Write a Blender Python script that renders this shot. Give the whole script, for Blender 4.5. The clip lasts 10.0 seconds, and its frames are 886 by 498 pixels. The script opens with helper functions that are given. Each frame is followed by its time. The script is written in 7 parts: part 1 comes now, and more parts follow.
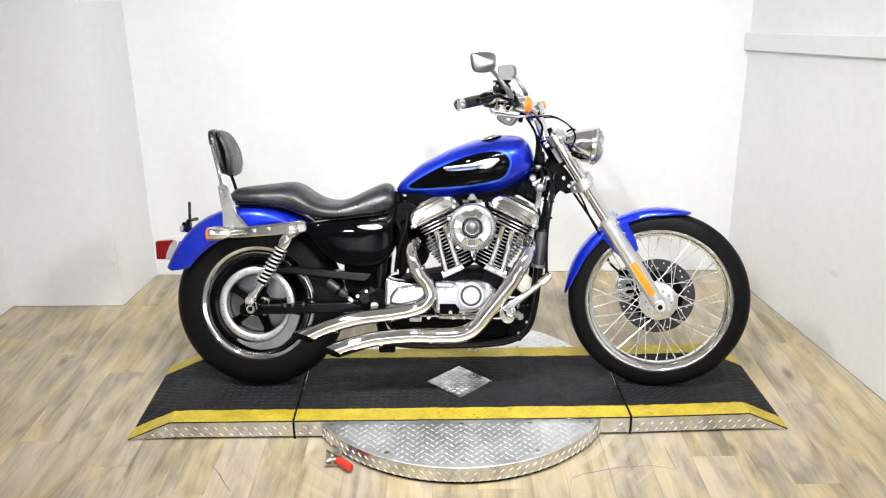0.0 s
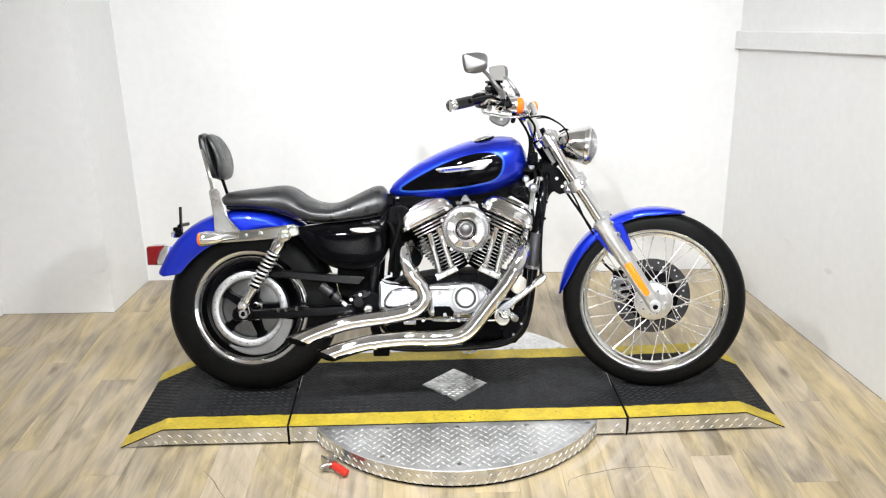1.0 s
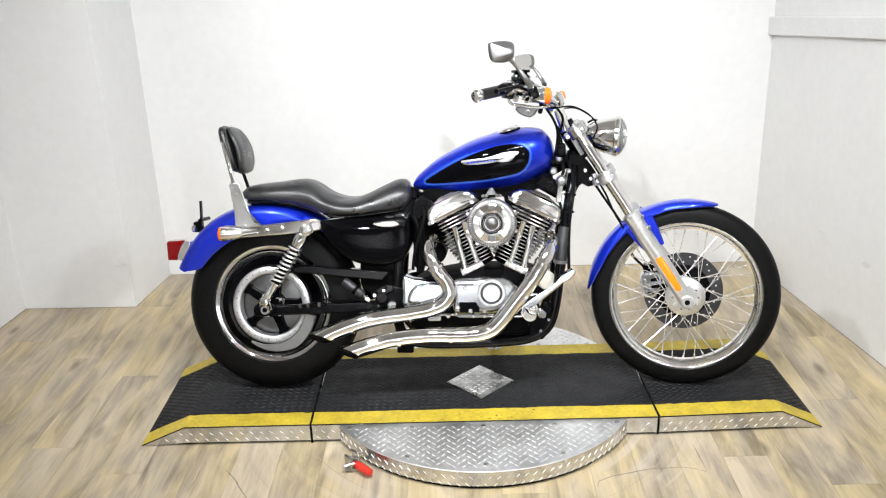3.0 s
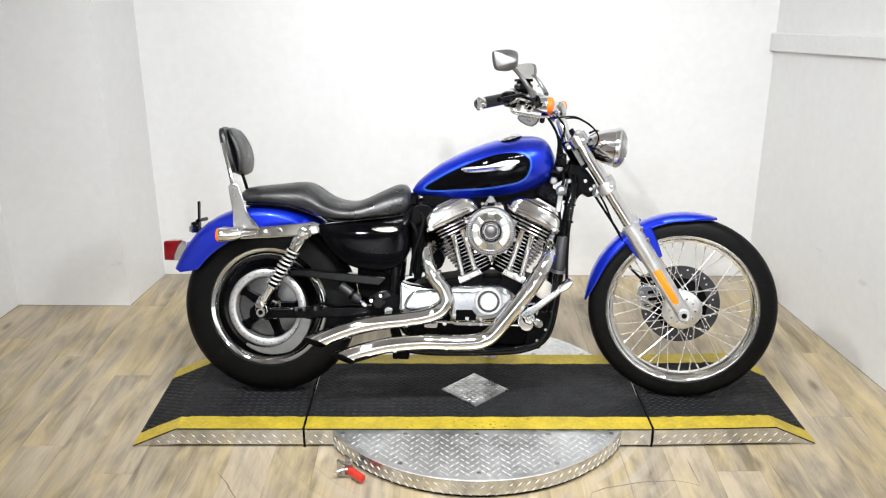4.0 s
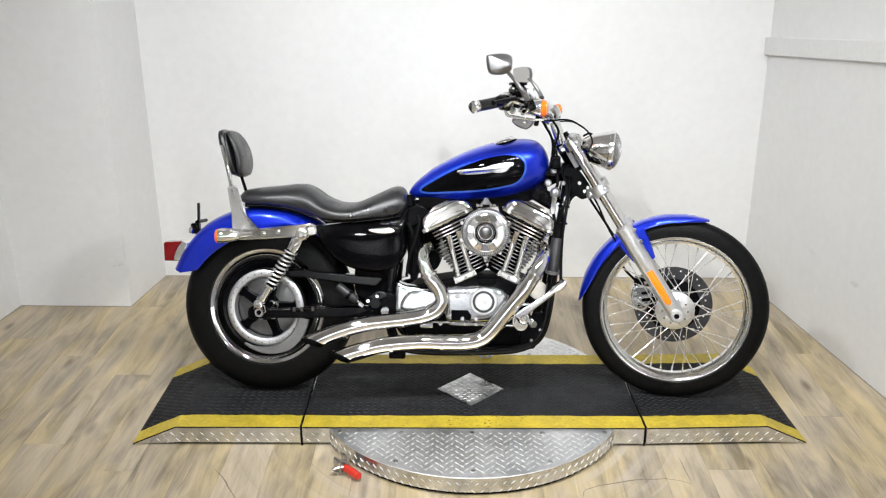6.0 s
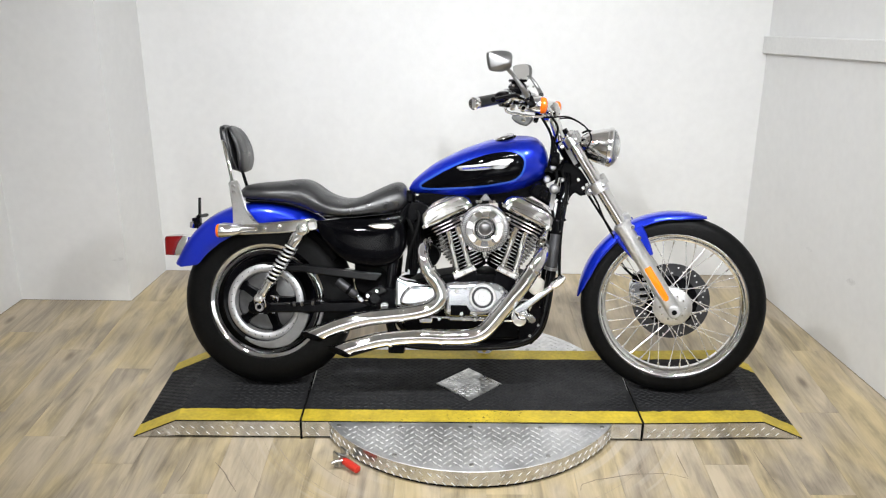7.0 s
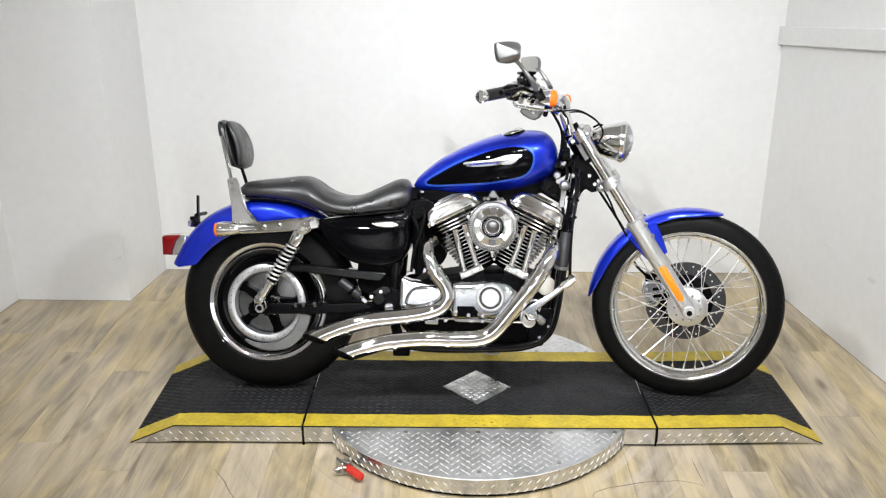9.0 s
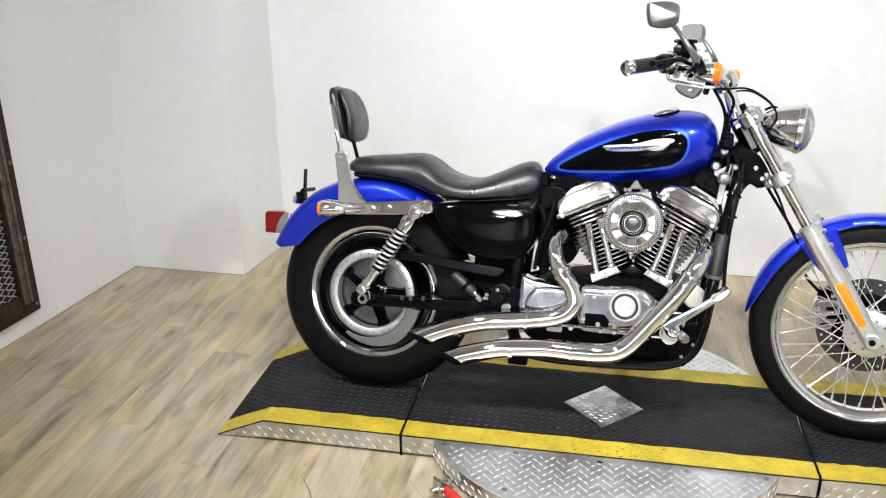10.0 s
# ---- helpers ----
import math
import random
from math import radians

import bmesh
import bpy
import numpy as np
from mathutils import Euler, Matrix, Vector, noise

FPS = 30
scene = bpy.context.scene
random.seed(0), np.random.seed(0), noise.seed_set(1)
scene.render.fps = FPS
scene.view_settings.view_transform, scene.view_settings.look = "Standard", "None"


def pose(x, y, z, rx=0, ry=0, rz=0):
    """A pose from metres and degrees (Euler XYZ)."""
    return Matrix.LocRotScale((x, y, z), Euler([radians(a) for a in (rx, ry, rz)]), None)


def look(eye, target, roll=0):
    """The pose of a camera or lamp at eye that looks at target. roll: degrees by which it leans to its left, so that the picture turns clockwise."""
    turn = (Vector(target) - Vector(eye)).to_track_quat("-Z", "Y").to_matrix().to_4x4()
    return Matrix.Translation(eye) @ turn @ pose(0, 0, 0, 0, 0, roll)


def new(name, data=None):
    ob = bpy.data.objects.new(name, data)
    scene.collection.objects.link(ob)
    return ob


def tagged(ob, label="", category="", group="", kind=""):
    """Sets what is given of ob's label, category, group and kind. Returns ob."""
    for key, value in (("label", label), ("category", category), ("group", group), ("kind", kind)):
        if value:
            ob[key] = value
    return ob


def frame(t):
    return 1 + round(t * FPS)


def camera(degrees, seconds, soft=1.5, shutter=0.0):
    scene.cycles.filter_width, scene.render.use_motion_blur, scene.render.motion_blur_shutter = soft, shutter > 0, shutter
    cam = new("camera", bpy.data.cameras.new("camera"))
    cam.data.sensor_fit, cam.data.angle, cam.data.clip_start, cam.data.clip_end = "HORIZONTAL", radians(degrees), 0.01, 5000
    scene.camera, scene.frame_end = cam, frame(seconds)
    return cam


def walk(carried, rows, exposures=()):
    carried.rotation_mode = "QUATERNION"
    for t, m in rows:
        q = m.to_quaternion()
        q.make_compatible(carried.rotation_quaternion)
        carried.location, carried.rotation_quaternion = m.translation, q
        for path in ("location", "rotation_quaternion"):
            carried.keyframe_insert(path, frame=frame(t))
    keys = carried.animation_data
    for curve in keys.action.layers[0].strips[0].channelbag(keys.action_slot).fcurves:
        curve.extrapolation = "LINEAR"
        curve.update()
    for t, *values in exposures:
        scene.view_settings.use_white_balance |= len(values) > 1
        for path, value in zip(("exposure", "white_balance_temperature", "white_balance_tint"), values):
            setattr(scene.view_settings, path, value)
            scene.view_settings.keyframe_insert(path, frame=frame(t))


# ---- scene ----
cam = camera(52.1, 10.0, soft=1.2)
PATH = [
    (0, (-0.055, -3.161, 1.805), (-0.057, -1.286, 1.108), -0.7),
    (0.5, (-0.058, -3.161, 1.797), (-0.055, -1.287, 1.099), -1.1),
    (1, (-0.063, -3.142, 1.797), (-0.046, -1.266, 1.105), -1.2),
    (1.5, (-0.056, -3.111, 1.801), (-0.06, -1.238, 1.098), -1.2),
    (2, (-0.059, -3.076, 1.799), (-0.083, -1.208, 1.085), -1.5),
    (2.5, (-0.073, -3.063, 1.791), (-0.108, -1.197, 1.071), -2.0),
    (2.7, (-0.071, -3.063, 1.784), (-0.107, -1.196, 1.068), -2.1),
    (3.8, (-0.076, -3.048, 1.789), (-0.096, -1.177, 1.083), -0.4),
    (4, (-0.09, -3.053, 1.784), (-0.108, -1.179, 1.085), -0.2),
    (4.5, (-0.081, -3.057, 1.787), (-0.092, -1.185, 1.082), -0.3),
    (5, (-0.081, -3.072, 1.782), (-0.082, -1.198, 1.082), -0.2),
    (5.5, (-0.08, -3.084, 1.784), (-0.097, -1.207, 1.093), -0.4),
    (5.7, (-0.066, -3.087, 1.790), (-0.088, -1.210, 1.097), -0.4),
    (6.8, (-0.062, -3.130, 1.794), (-0.086, -1.253, 1.104), 0.3),
    (7, (-0.067, -3.121, 1.793), (-0.088, -1.247, 1.096), 0.1),
    (7.5, (-0.077, -3.098, 1.793), (-0.084, -1.228, 1.082), 0.3),
    (8, (-0.082, -3.075, 1.776), (-0.088, -1.204, 1.069), 0.3),
    (8.5, (-0.092, -3.054, 1.773), (-0.098, -1.188, 1.055), 0.4),
    (9, (-0.068, -3.009, 1.765), (-0.103, -1.138, 1.058), -0.2),
    (9.5, (0.056, -2.872, 1.747), (-0.193, -1.028, 1.016), 0.5),
    (9.8, (0.052, -2.718, 1.680), (-0.326, -0.901, 0.937), -0.4),
    (10, (-0.009, -2.592, 1.665), (-0.373, -0.776, 0.91), -0.5),
]
walk(cam, [(t, look(eye, target, roll)) for t, eye, target, roll in PATH],
     [(0, 0.19), (2.5, 0.16), (4, 0.05), (5.5, -0.08), (7, -0.13), (8.5, -0.12), (9.5, 0.0), (10, 0.02)])

# ---- world and lamps ----
world = bpy.data.worlds.new("world")
world.use_nodes = True
world.node_tree.nodes["Background"].inputs[0].default_value = (0.9, 0.95, 1.0, 1)
world.node_tree.nodes["Background"].inputs[1].default_value = 0.05
scene.world = world
FRONT_WATTS = 13.3
BACK_WATTS = 6.0
# added pair that brightens the hall wall reflected in the chrome
HALL_WATTS = 48.0


# ---- materials ----
def mat(name, color, rough=0.5, metal=0.0, coat=0.0, grain=0.0, grain_scale=60.0, bump=0.0, bump_scale=200.0,
        stain=0.0, stain_scale=4.0, rough_var=0.0, spec=0.5, trans=0.0, emit=0.0):
    """Principled surface with two scales of variation in colour and roughness, and a fine relief."""
    m = bpy.data.materials.new(name)
    m.use_nodes = True
    nt = m.node_tree
    b = nt.nodes["Principled BSDF"]
    b.inputs["Base Color"].default_value = (*color, 1)
    b.inputs["Roughness"].default_value = rough
    b.inputs["Metallic"].default_value = metal
    b.inputs["Coat Weight"].default_value = coat
    b.inputs["Coat Roughness"].default_value = 0.03
    b.inputs["Specular IOR Level"].default_value = spec
    b.inputs["Transmission Weight"].default_value = trans
    if emit:
        b.inputs["Emission Color"].default_value = (*color, 1)
        b.inputs["Emission Strength"].default_value = emit
    tc = nt.nodes.new("ShaderNodeTexCoord")
    src = tc.outputs["Object"]

    def tex(scale, detail=4.0):
        n = nt.nodes.new("ShaderNodeTexNoise")
        n.inputs["Scale"].default_value = scale
        n.inputs["Detail"].default_value = detail
        nt.links.new(src, n.inputs["Vector"])
        return n.outputs["Fac"]

    def ramp(fac, lo, hi):
        r = nt.nodes.new("ShaderNodeMapRange")
        r.inputs["From Min"].default_value, r.inputs["From Max"].default_value = 0.3, 0.7
        r.inputs["To Min"].default_value, r.inputs["To Max"].default_value = lo, hi
        nt.links.new(fac, r.inputs["Value"])
        return r.outputs["Result"]

    if grain or stain:
        mul = nt.nodes.new("ShaderNodeMath")
        mul.operation = "MULTIPLY"
        nt.links.new(ramp(tex(grain_scale), 1 - grain, 1 + grain), mul.inputs[0])
        nt.links.new(ramp(tex(stain_scale), 1 - stain, 1 + stain * 0.4), mul.inputs[1])
        mix = nt.nodes.new("ShaderNodeVectorMath")
        mix.operation = "SCALE"
        mix.inputs[0].default_value = color
        nt.links.new(mul.outputs[0], mix.inputs["Scale"])
        nt.links.new(mix.outputs[0], b.inputs["Base Color"])
    if rough_var:
        nt.links.new(ramp(tex(grain_scale * 0.3), max(rough - rough_var, 0.02), rough + rough_var), b.inputs["Roughness"])
    if bump:
        bp = nt.nodes.new("ShaderNodeBump")
        bp.inputs["Strength"].default_value = bump
        bp.inputs["Distance"].default_value = 0.002
        nt.links.new(tex(bump_scale), bp.inputs["Height"])
        nt.links.new(bp.outputs[0], b.inputs["Normal"])
    return m


M = {
    "wall": mat("white_wall_paint", (0.74, 0.74, 0.73), 0.55, grain=0.02, grain_scale=25, stain=0.035, stain_scale=1.7, bump=0.15, bump_scale=90),
    "trim": mat("white_trim_paint", (0.70, 0.70, 0.69), 0.45, grain=0.03, stain=0.05, bump=0.1),
    "hall": mat("grey_hall_paint", (0.55, 0.55, 0.55), 0.7, grain=0.05, stain=0.1, bump=0.1),
    "ceiling": mat("ceiling_board", (0.55, 0.55, 0.55), 0.8, grain=0.06, stain=0.08, bump=0.3),
    "gap": mat("floor_joint", (0.29, 0.245, 0.18), 0.8, grain=0.1),
    "tread": mat("aluminium_tread_plate", (0.86, 0.86, 0.86), 0.43, 0.92, grain=0.10, grain_scale=40, stain=0.22, stain_scale=7, rough_var=0.10, bump=0.12, bump_scale=120),
    "plate": mat("scuffed_tread_plate", (0.56, 0.56, 0.55), 0.30, 0.92, grain=0.25, grain_scale=38, stain=0.45, stain_scale=16, rough_var=0.14, bump=0.25, bump_scale=90),
    "lug": mat("aluminium_lug", (0.84, 0.84, 0.84), 0.55, 0.80, grain=0.08, rough_var=0.06),
    "mat": mat("black_rubber_mat", (0.018, 0.018, 0.019), 0.5, spec=0.12, grain=0.22, grain_scale=70, stain=0.35, stain_scale=6, rough_var=0.12, bump=0.3, bump_scale=160),
    "yellow": mat("yellow_edge_paint", (0.56, 0.42, 0.035), 0.5, grain=0.14, grain_scale=75, stain=0.26, stain_scale=11, bump=0.25, bump_scale=150),
    "blue": mat("blue_pearl_paint", (0.004, 0.028, 0.62), 0.30, 0.72, coat=1.0, grain=0.05, grain_scale=900),
    "stripe": mat("light_blue_pinstripe", (0.022, 0.095, 0.54), 0.3, 0.3, coat=0.4),
    "black": mat("gloss_black_paint", (0.0015, 0.0015, 0.002), 0.03, spec=0.11, coat=0.0, grain=0.1, grain_scale=200),
    "satin": mat("satin_black_powder_coat", (0.002, 0.002, 0.0025), 0.20, spec=0.06, grain=0.2, grain_scale=90, bump=0.1, bump_scale=400, rough_var=0.08),
    "flat": mat("flat_black_casting", (0.0022, 0.0022, 0.0024), 0.6, spec=0.03, grain=0.2, grain_scale=90, bump=0.15, bump_scale=300),
    "gloss": mat("gloss_black_enamel", (0.002, 0.002, 0.0025), 0.10, spec=0.22, grain=0.1, grain_scale=150, rough_var=0.04),
    # tread aluminium made darker: the sides' dim floor reflection put into colour
    "band": mat("dimmed_aluminium_side", (0.70, 0.70, 0.69), 0.24, 0.94, grain=0.10, grain_scale=40, stain=0.2, stain_scale=9, rough_var=0.08, bump=0.1, bump_scale=120),
    "chrome": mat("chrome_plate", (0.90, 0.90, 0.90), 0.022, 1.0, grain=0.02, stain=0.03, stain_scale=12, rough_var=0.016),
    "wavy": mat("polished_chrome_casting", (0.64, 0.63, 0.62), 0.06, 1.0, grain=0.02, stain=0.04, stain_scale=14, rough_var=0.03, bump=0.5, bump_scale=26),
    "steel": mat("polished_steel", (0.74, 0.74, 0.74), 0.22, 1.0, grain=0.05, stain=0.08, stain_scale=20, rough_var=0.06),
    "polish": mat("hand_polished_casting", (0.70, 0.72, 0.76), 0.09, 1.0, grain=0.03, grain_scale=90, stain=0.05, stain_scale=16, rough_var=0.05),
    "alu": mat("cast_aluminium", (0.78, 0.78, 0.78), 0.40, 1.0, grain=0.07, grain_scale=120, stain=0.10, stain_scale=18, rough_var=0.08, bump=0.08, bump_scale=500),
    "matlug": mat("worn_rubber_lug", (0.018, 0.018, 0.019), 0.48, spec=0.17, grain=0.3, grain_scale=25, rough_var=0.1),
    "pulley": mat("dull_silver_pulley", (0.60, 0.60, 0.61), 0.46, 0.95, grain=0.08, stain=0.1, stain_scale=15),
    "cast": mat("dull_grey_casting", (0.055, 0.055, 0.058), 0.42, 0.7, grain=0.1, stain=0.15, stain_scale=15),
    "fin": mat("machined_fin_edge", (0.62, 0.62, 0.63), 0.25, 1.0, grain=0.06, rough_var=0.05),
    "tyre": mat("tyre_rubber", (0.0048, 0.0048, 0.0048), 0.46, spec=0.10, grain=0.25, grain_scale=80, stain=0.25, stain_scale=10, bump=0.15, bump_scale=260, rough_var=0.08),
    "vinyl": mat("black_seat_vinyl", (0.013, 0.013, 0.014), 0.36, spec=0.85, grain=0.14, grain_scale=55, stain=0.15, stain_scale=14, bump=0.30, bump_scale=260, rough_var=0.13),
    "shell": mat("smoked_chrome", (0.30, 0.30, 0.30), 0.42, 1.0, grain=0.05, stain=0.06, stain_scale=20, rough_var=0.04),
    "spoke": mat("bright_zinc_spoke", (0.84, 0.84, 0.84), 0.24, 0.85, grain=0.05),
    "lampshell": mat("plated_lamp_shell", (0.82, 0.81, 0.80), 0.11, 1.0, grain=0.03, stain=0.05, stain_scale=15, rough_var=0.04),
    "brake": mat("worn_brake_steel", (0.16, 0.16, 0.16), 0.32, 0.9, grain=0.1, stain=0.15, stain_scale=12),
    "rubber": mat("black_rubber", (0.004, 0.004, 0.004), 0.6, spec=0.06, grain=0.12, bump=0.1),
    "grip": mat("polished_grip_rubber", (0.006, 0.006, 0.006), 0.30, spec=0.5, grain=0.1, bump=0.1),
    "amber": mat("amber_lens", (0.90, 0.16, 0.006), 0.12, coat=0.6),
    "reflector": mat("amber_reflector", (0.90, 0.26, 0.008), 0.15, coat=0.6),
    "red": mat("red_lens", (0.16, 0.002, 0.003), 0.10, coat=0.3),
    "clear": mat("clear_lens_glass", (0.97, 0.98, 0.98), 0.03, trans=0.88),
    "mirror": mat("mirror_glass", (0.9, 0.9, 0.9), 0.02, 1.0),
    "redgrip": mat("red_plastic_grip", (0.60, 0.035, 0.02), 0.35, grain=0.06, stain=0.1),
    "zinc": mat("zinc_plated_steel", (0.50, 0.49, 0.47), 0.35, 1.0, grain=0.15, rough_var=0.1),
    "wood": mat("dark_stained_wood", (0.026, 0.015, 0.010), 0.5, spec=0.25, grain=0.5, grain_scale=35, stain=0.3, stain_scale=10, bump=0.25, bump_scale=60),
    "batten": mat("greyed_wood_moulding", (0.12, 0.094, 0.078), 0.45, spec=0.3, grain=0.5, grain_scale=40, stain=0.35, stain_scale=9, bump=0.25, bump_scale=60),
    "mesh": mat("grey_expanded_metal", (0.55, 0.55, 0.54), 0.45, 0.4, grain=0.15),
    "lamp": mat("lamp_diffuser", (1.0, 0.98, 0.95), 0.5, emit=6.0),
    "scuff": mat("grey_scuff", (0.68, 0.68, 0.67), 0.7, grain=0.1),
    "rub": mat("floor_rub_mark", (0.36, 0.30, 0.23), 0.6, grain=0.15),
    "cream": mat("bright_reflection_can", (0.78, 0.75, 0.66), 0.22, coat=0.4, grain=0.04),
    "crack": mat("floor_scratch", (0.20, 0.16, 0.12), 0.6, grain=0.1),
}


def two_tone_material():
    """Unseen hall wall added for reflections: dark below, light above, hard edge between."""
    m = mat("two_tone_for_reflections", (0.6, 0.6, 0.6), 0.7, bump=0.1)
    nt = m.node_tree
    tc = nt.nodes.new("ShaderNodeTexCoord")
    sep = nt.nodes.new("ShaderNodeSeparateXYZ")
    nt.links.new(tc.outputs["Object"], sep.inputs[0])
    step = nt.nodes.new("ShaderNodeMath")
    step.operation = "GREATER_THAN"
    step.inputs[1].default_value = 1.2
    nt.links.new(sep.outputs["Z"], step.inputs[0])
    mix = nt.nodes.new("ShaderNodeMix")
    mix.data_type = "RGBA"
    mix.inputs["A"].default_value, mix.inputs["B"].default_value = (0.16, 0.16, 0.165, 1), (0.78, 0.78, 0.77, 1)
    nt.links.new(step.outputs[0], mix.inputs["Factor"])
    nt.links.new(mix.outputs["Result"], nt.nodes["Principled BSDF"].inputs["Base Color"])
    return m


def plank_material():
    """Greyed oak vinyl planks: streaks run along y, each board with its own tone and offset."""
    m = bpy.data.materials.new("greyed_oak_plank")
    m.use_nodes = True
    nt = m.node_tree
    L = nt.links.new
    b = nt.nodes["Principled BSDF"]
    geo = nt.nodes.new("ShaderNodeNewGeometry")
    info = nt.nodes.new("ShaderNodeObjectInfo")
    off = nt.nodes.new("ShaderNodeVectorMath")
    off.operation = "SCALE"
    off.inputs[0].default_value = (17.0, 31.0, 5.0)
    add0 = nt.nodes.new("ShaderNodeMath")
    add0.operation = "ADD"
    L(info.outputs["Random"], add0.inputs[0])
    L(geo.outputs["Random Per Island"], add0.inputs[1])
    L(add0.outputs[0], off.inputs["Scale"])
    add = nt.nodes.new("ShaderNodeVectorMath")
    L(geo.outputs["Position"], add.inputs[0])
    L(off.outputs[0], add.inputs[1])

    def tex(scale, stretch, detail=5.0, rough=0.55, warp=0.9):
        mp = nt.nodes.new("ShaderNodeVectorMath")
        mp.operation = "MULTIPLY"
        mp.inputs[1].default_value = (1.0, stretch, 1.0)
        L(add.outputs[0], mp.inputs[0])
        n = nt.nodes.new("ShaderNodeTexNoise")
        n.inputs["Scale"].default_value, n.inputs["Detail"].default_value, n.inputs["Roughness"].default_value = scale, detail, rough
        n.inputs["Distortion"].default_value = warp
        L(mp.outputs[0], n.inputs["Vector"])
        return n.outputs["Fac"]

    ramp = nt.nodes.new("ShaderNodeValToRGB")
    e = ramp.color_ramp.elements
    e[0].position, e[0].color = 0.32, (0.198, 0.166, 0.124, 1)
    e[1].position, e[1].color = 0.66, (0.560, 0.468, 0.332, 1)
    k = e.new(0.42)
    k.color = (0.325, 0.272, 0.202, 1)
    k = e.new(0.53)
    k.color = (0.448, 0.372, 0.264, 1)
    mixf = nt.nodes.new("ShaderNodeMath")
    mixf.operation = "MULTIPLY_ADD"
    L(tex(13.0, 0.20, 4.5, 0.56, 0.7), mixf.inputs[0])
    mixf.inputs[1].default_value = 0.74
    fine = nt.nodes.new("ShaderNodeMath")
    fine.operation = "MULTIPLY"
    L(tex(70.0, 0.05), fine.inputs[0])
    fine.inputs[1].default_value = 0.26
    L(fine.outputs[0], mixf.inputs[2])
    tone = nt.nodes.new("ShaderNodeMath")
    tone.operation = "MULTIPLY_ADD"
    L(info.outputs["Random"], tone.inputs[0])
    tone.inputs[1].default_value = 0.09
    L(mixf.outputs[0], tone.inputs[2])
    sub = nt.nodes.new("ShaderNodeMath")
    sub.operation = "SUBTRACT"
    L(tone.outputs[0], sub.inputs[0])
    sub.inputs[1].default_value = 0.035
    L(sub.outputs[0], ramp.inputs["Fac"])
    # pale rub marks in arcs round the turntable
    flat = nt.nodes.new("ShaderNodeVectorMath")
    flat.operation = "MULTIPLY"
    flat.inputs[1].default_value = (1.0, 1.0, 0.0)
    L(geo.outputs["Position"], flat.inputs[0])
    dist = nt.nodes.new("ShaderNodeVectorMath")
    dist.operation = "LENGTH"
    L(flat.outputs[0], dist.inputs[0])
    arc = nt.nodes.new("ShaderNodeTexNoise")
    arc.noise_dimensions = "1D"
    arc.inputs["Scale"].default_value, arc.inputs["Detail"].default_value = 22.0, 3.0
    L(dist.outputs["Value"], arc.inputs["W"])
    blot = nt.nodes.new("ShaderNodeTexNoise")
    blot.inputs["Scale"].default_value, blot.inputs["Detail"].default_value = 2.6, 3.0
    L(geo.outputs["Position"], blot.inputs["Vector"])

    def span(value, a, c, lo, hi):
        r = nt.nodes.new("ShaderNodeMapRange")
        r.inputs["From Min"].default_value, r.inputs["From Max"].default_value = a, c
        r.inputs["To Min"].default_value, r.inputs["To Max"].default_value = lo, hi
        L(value, r.inputs["Value"])
        return r.outputs["Result"]

    def times(p, q):
        n = nt.nodes.new("ShaderNodeMath")
        n.operation = "MULTIPLY"
        L(p, n.inputs[0])
        L(q, n.inputs[1])
        return n.outputs[0]

    worn = times(times(span(arc.outputs["Fac"], 0.48, 0.60, 0.0, 0.5), span(blot.outputs["Fac"], 0.45, 0.62, 0.0, 1.0)), span(dist.outputs["Value"], 0.80, 1.02, 1.0, 0.0))
    rub = nt.nodes.new("ShaderNodeMix")
    rub.data_type = "RGBA"
    L(worn, rub.inputs["Factor"])
    # straw-coloured patches on the grey boards, and small dark knots
    straw = nt.nodes.new("ShaderNodeMix")
    straw.data_type, straw.blend_type = "RGBA", "MULTIPLY"
    L(span(tex(5.0, 0.35, 3.0, 0.5, 0.4), 0.42, 0.60, 0.0, 1.0), straw.inputs["Factor"])
    L(ramp.outputs[0], straw.inputs["A"])
    straw.inputs["B"].default_value = (1.07, 1.03, 0.84, 1)
    cell = nt.nodes.new("ShaderNodeVectorMath")
    cell.operation = "MULTIPLY"
    cell.inputs[1].default_value = (7.0, 2.6, 1.0)
    L(add.outputs[0], cell.inputs[0])
    vor = nt.nodes.new("ShaderNodeTexVoronoi")
    vor.inputs["Scale"].default_value = 1.0
    L(cell.outputs[0], vor.inputs["Vector"])
    knot = nt.nodes.new("ShaderNodeMix")
    knot.data_type = "RGBA"
    L(times(span(vor.outputs["Distance"], 0.05, 0.16, 0.75, 0.0), span(blot.outputs["Fac"], 0.40, 0.55, 0.25, 1.0)), knot.inputs["Factor"])
    L(straw.outputs["Result"], knot.inputs["A"])
    knot.inputs["B"].default_value = (0.150, 0.115, 0.082, 1)
    L(knot.outputs["Result"], rub.inputs["A"])
    rub.inputs["B"].default_value = (0.56, 0.50, 0.42, 1)
    L(rub.outputs["Result"], b.inputs["Base Color"])
    b.inputs["Roughness"].default_value = 0.42
    bp = nt.nodes.new("ShaderNodeBump")
    bp.inputs["Strength"].default_value, bp.inputs["Distance"].default_value = 0.12, 0.002
    L(tex(70.0, 0.05), bp.inputs["Height"])
    L(bp.outputs[0], b.inputs["Normal"])
    return m


M["hall"] = two_tone_material()
M["plank"] = plank_material()


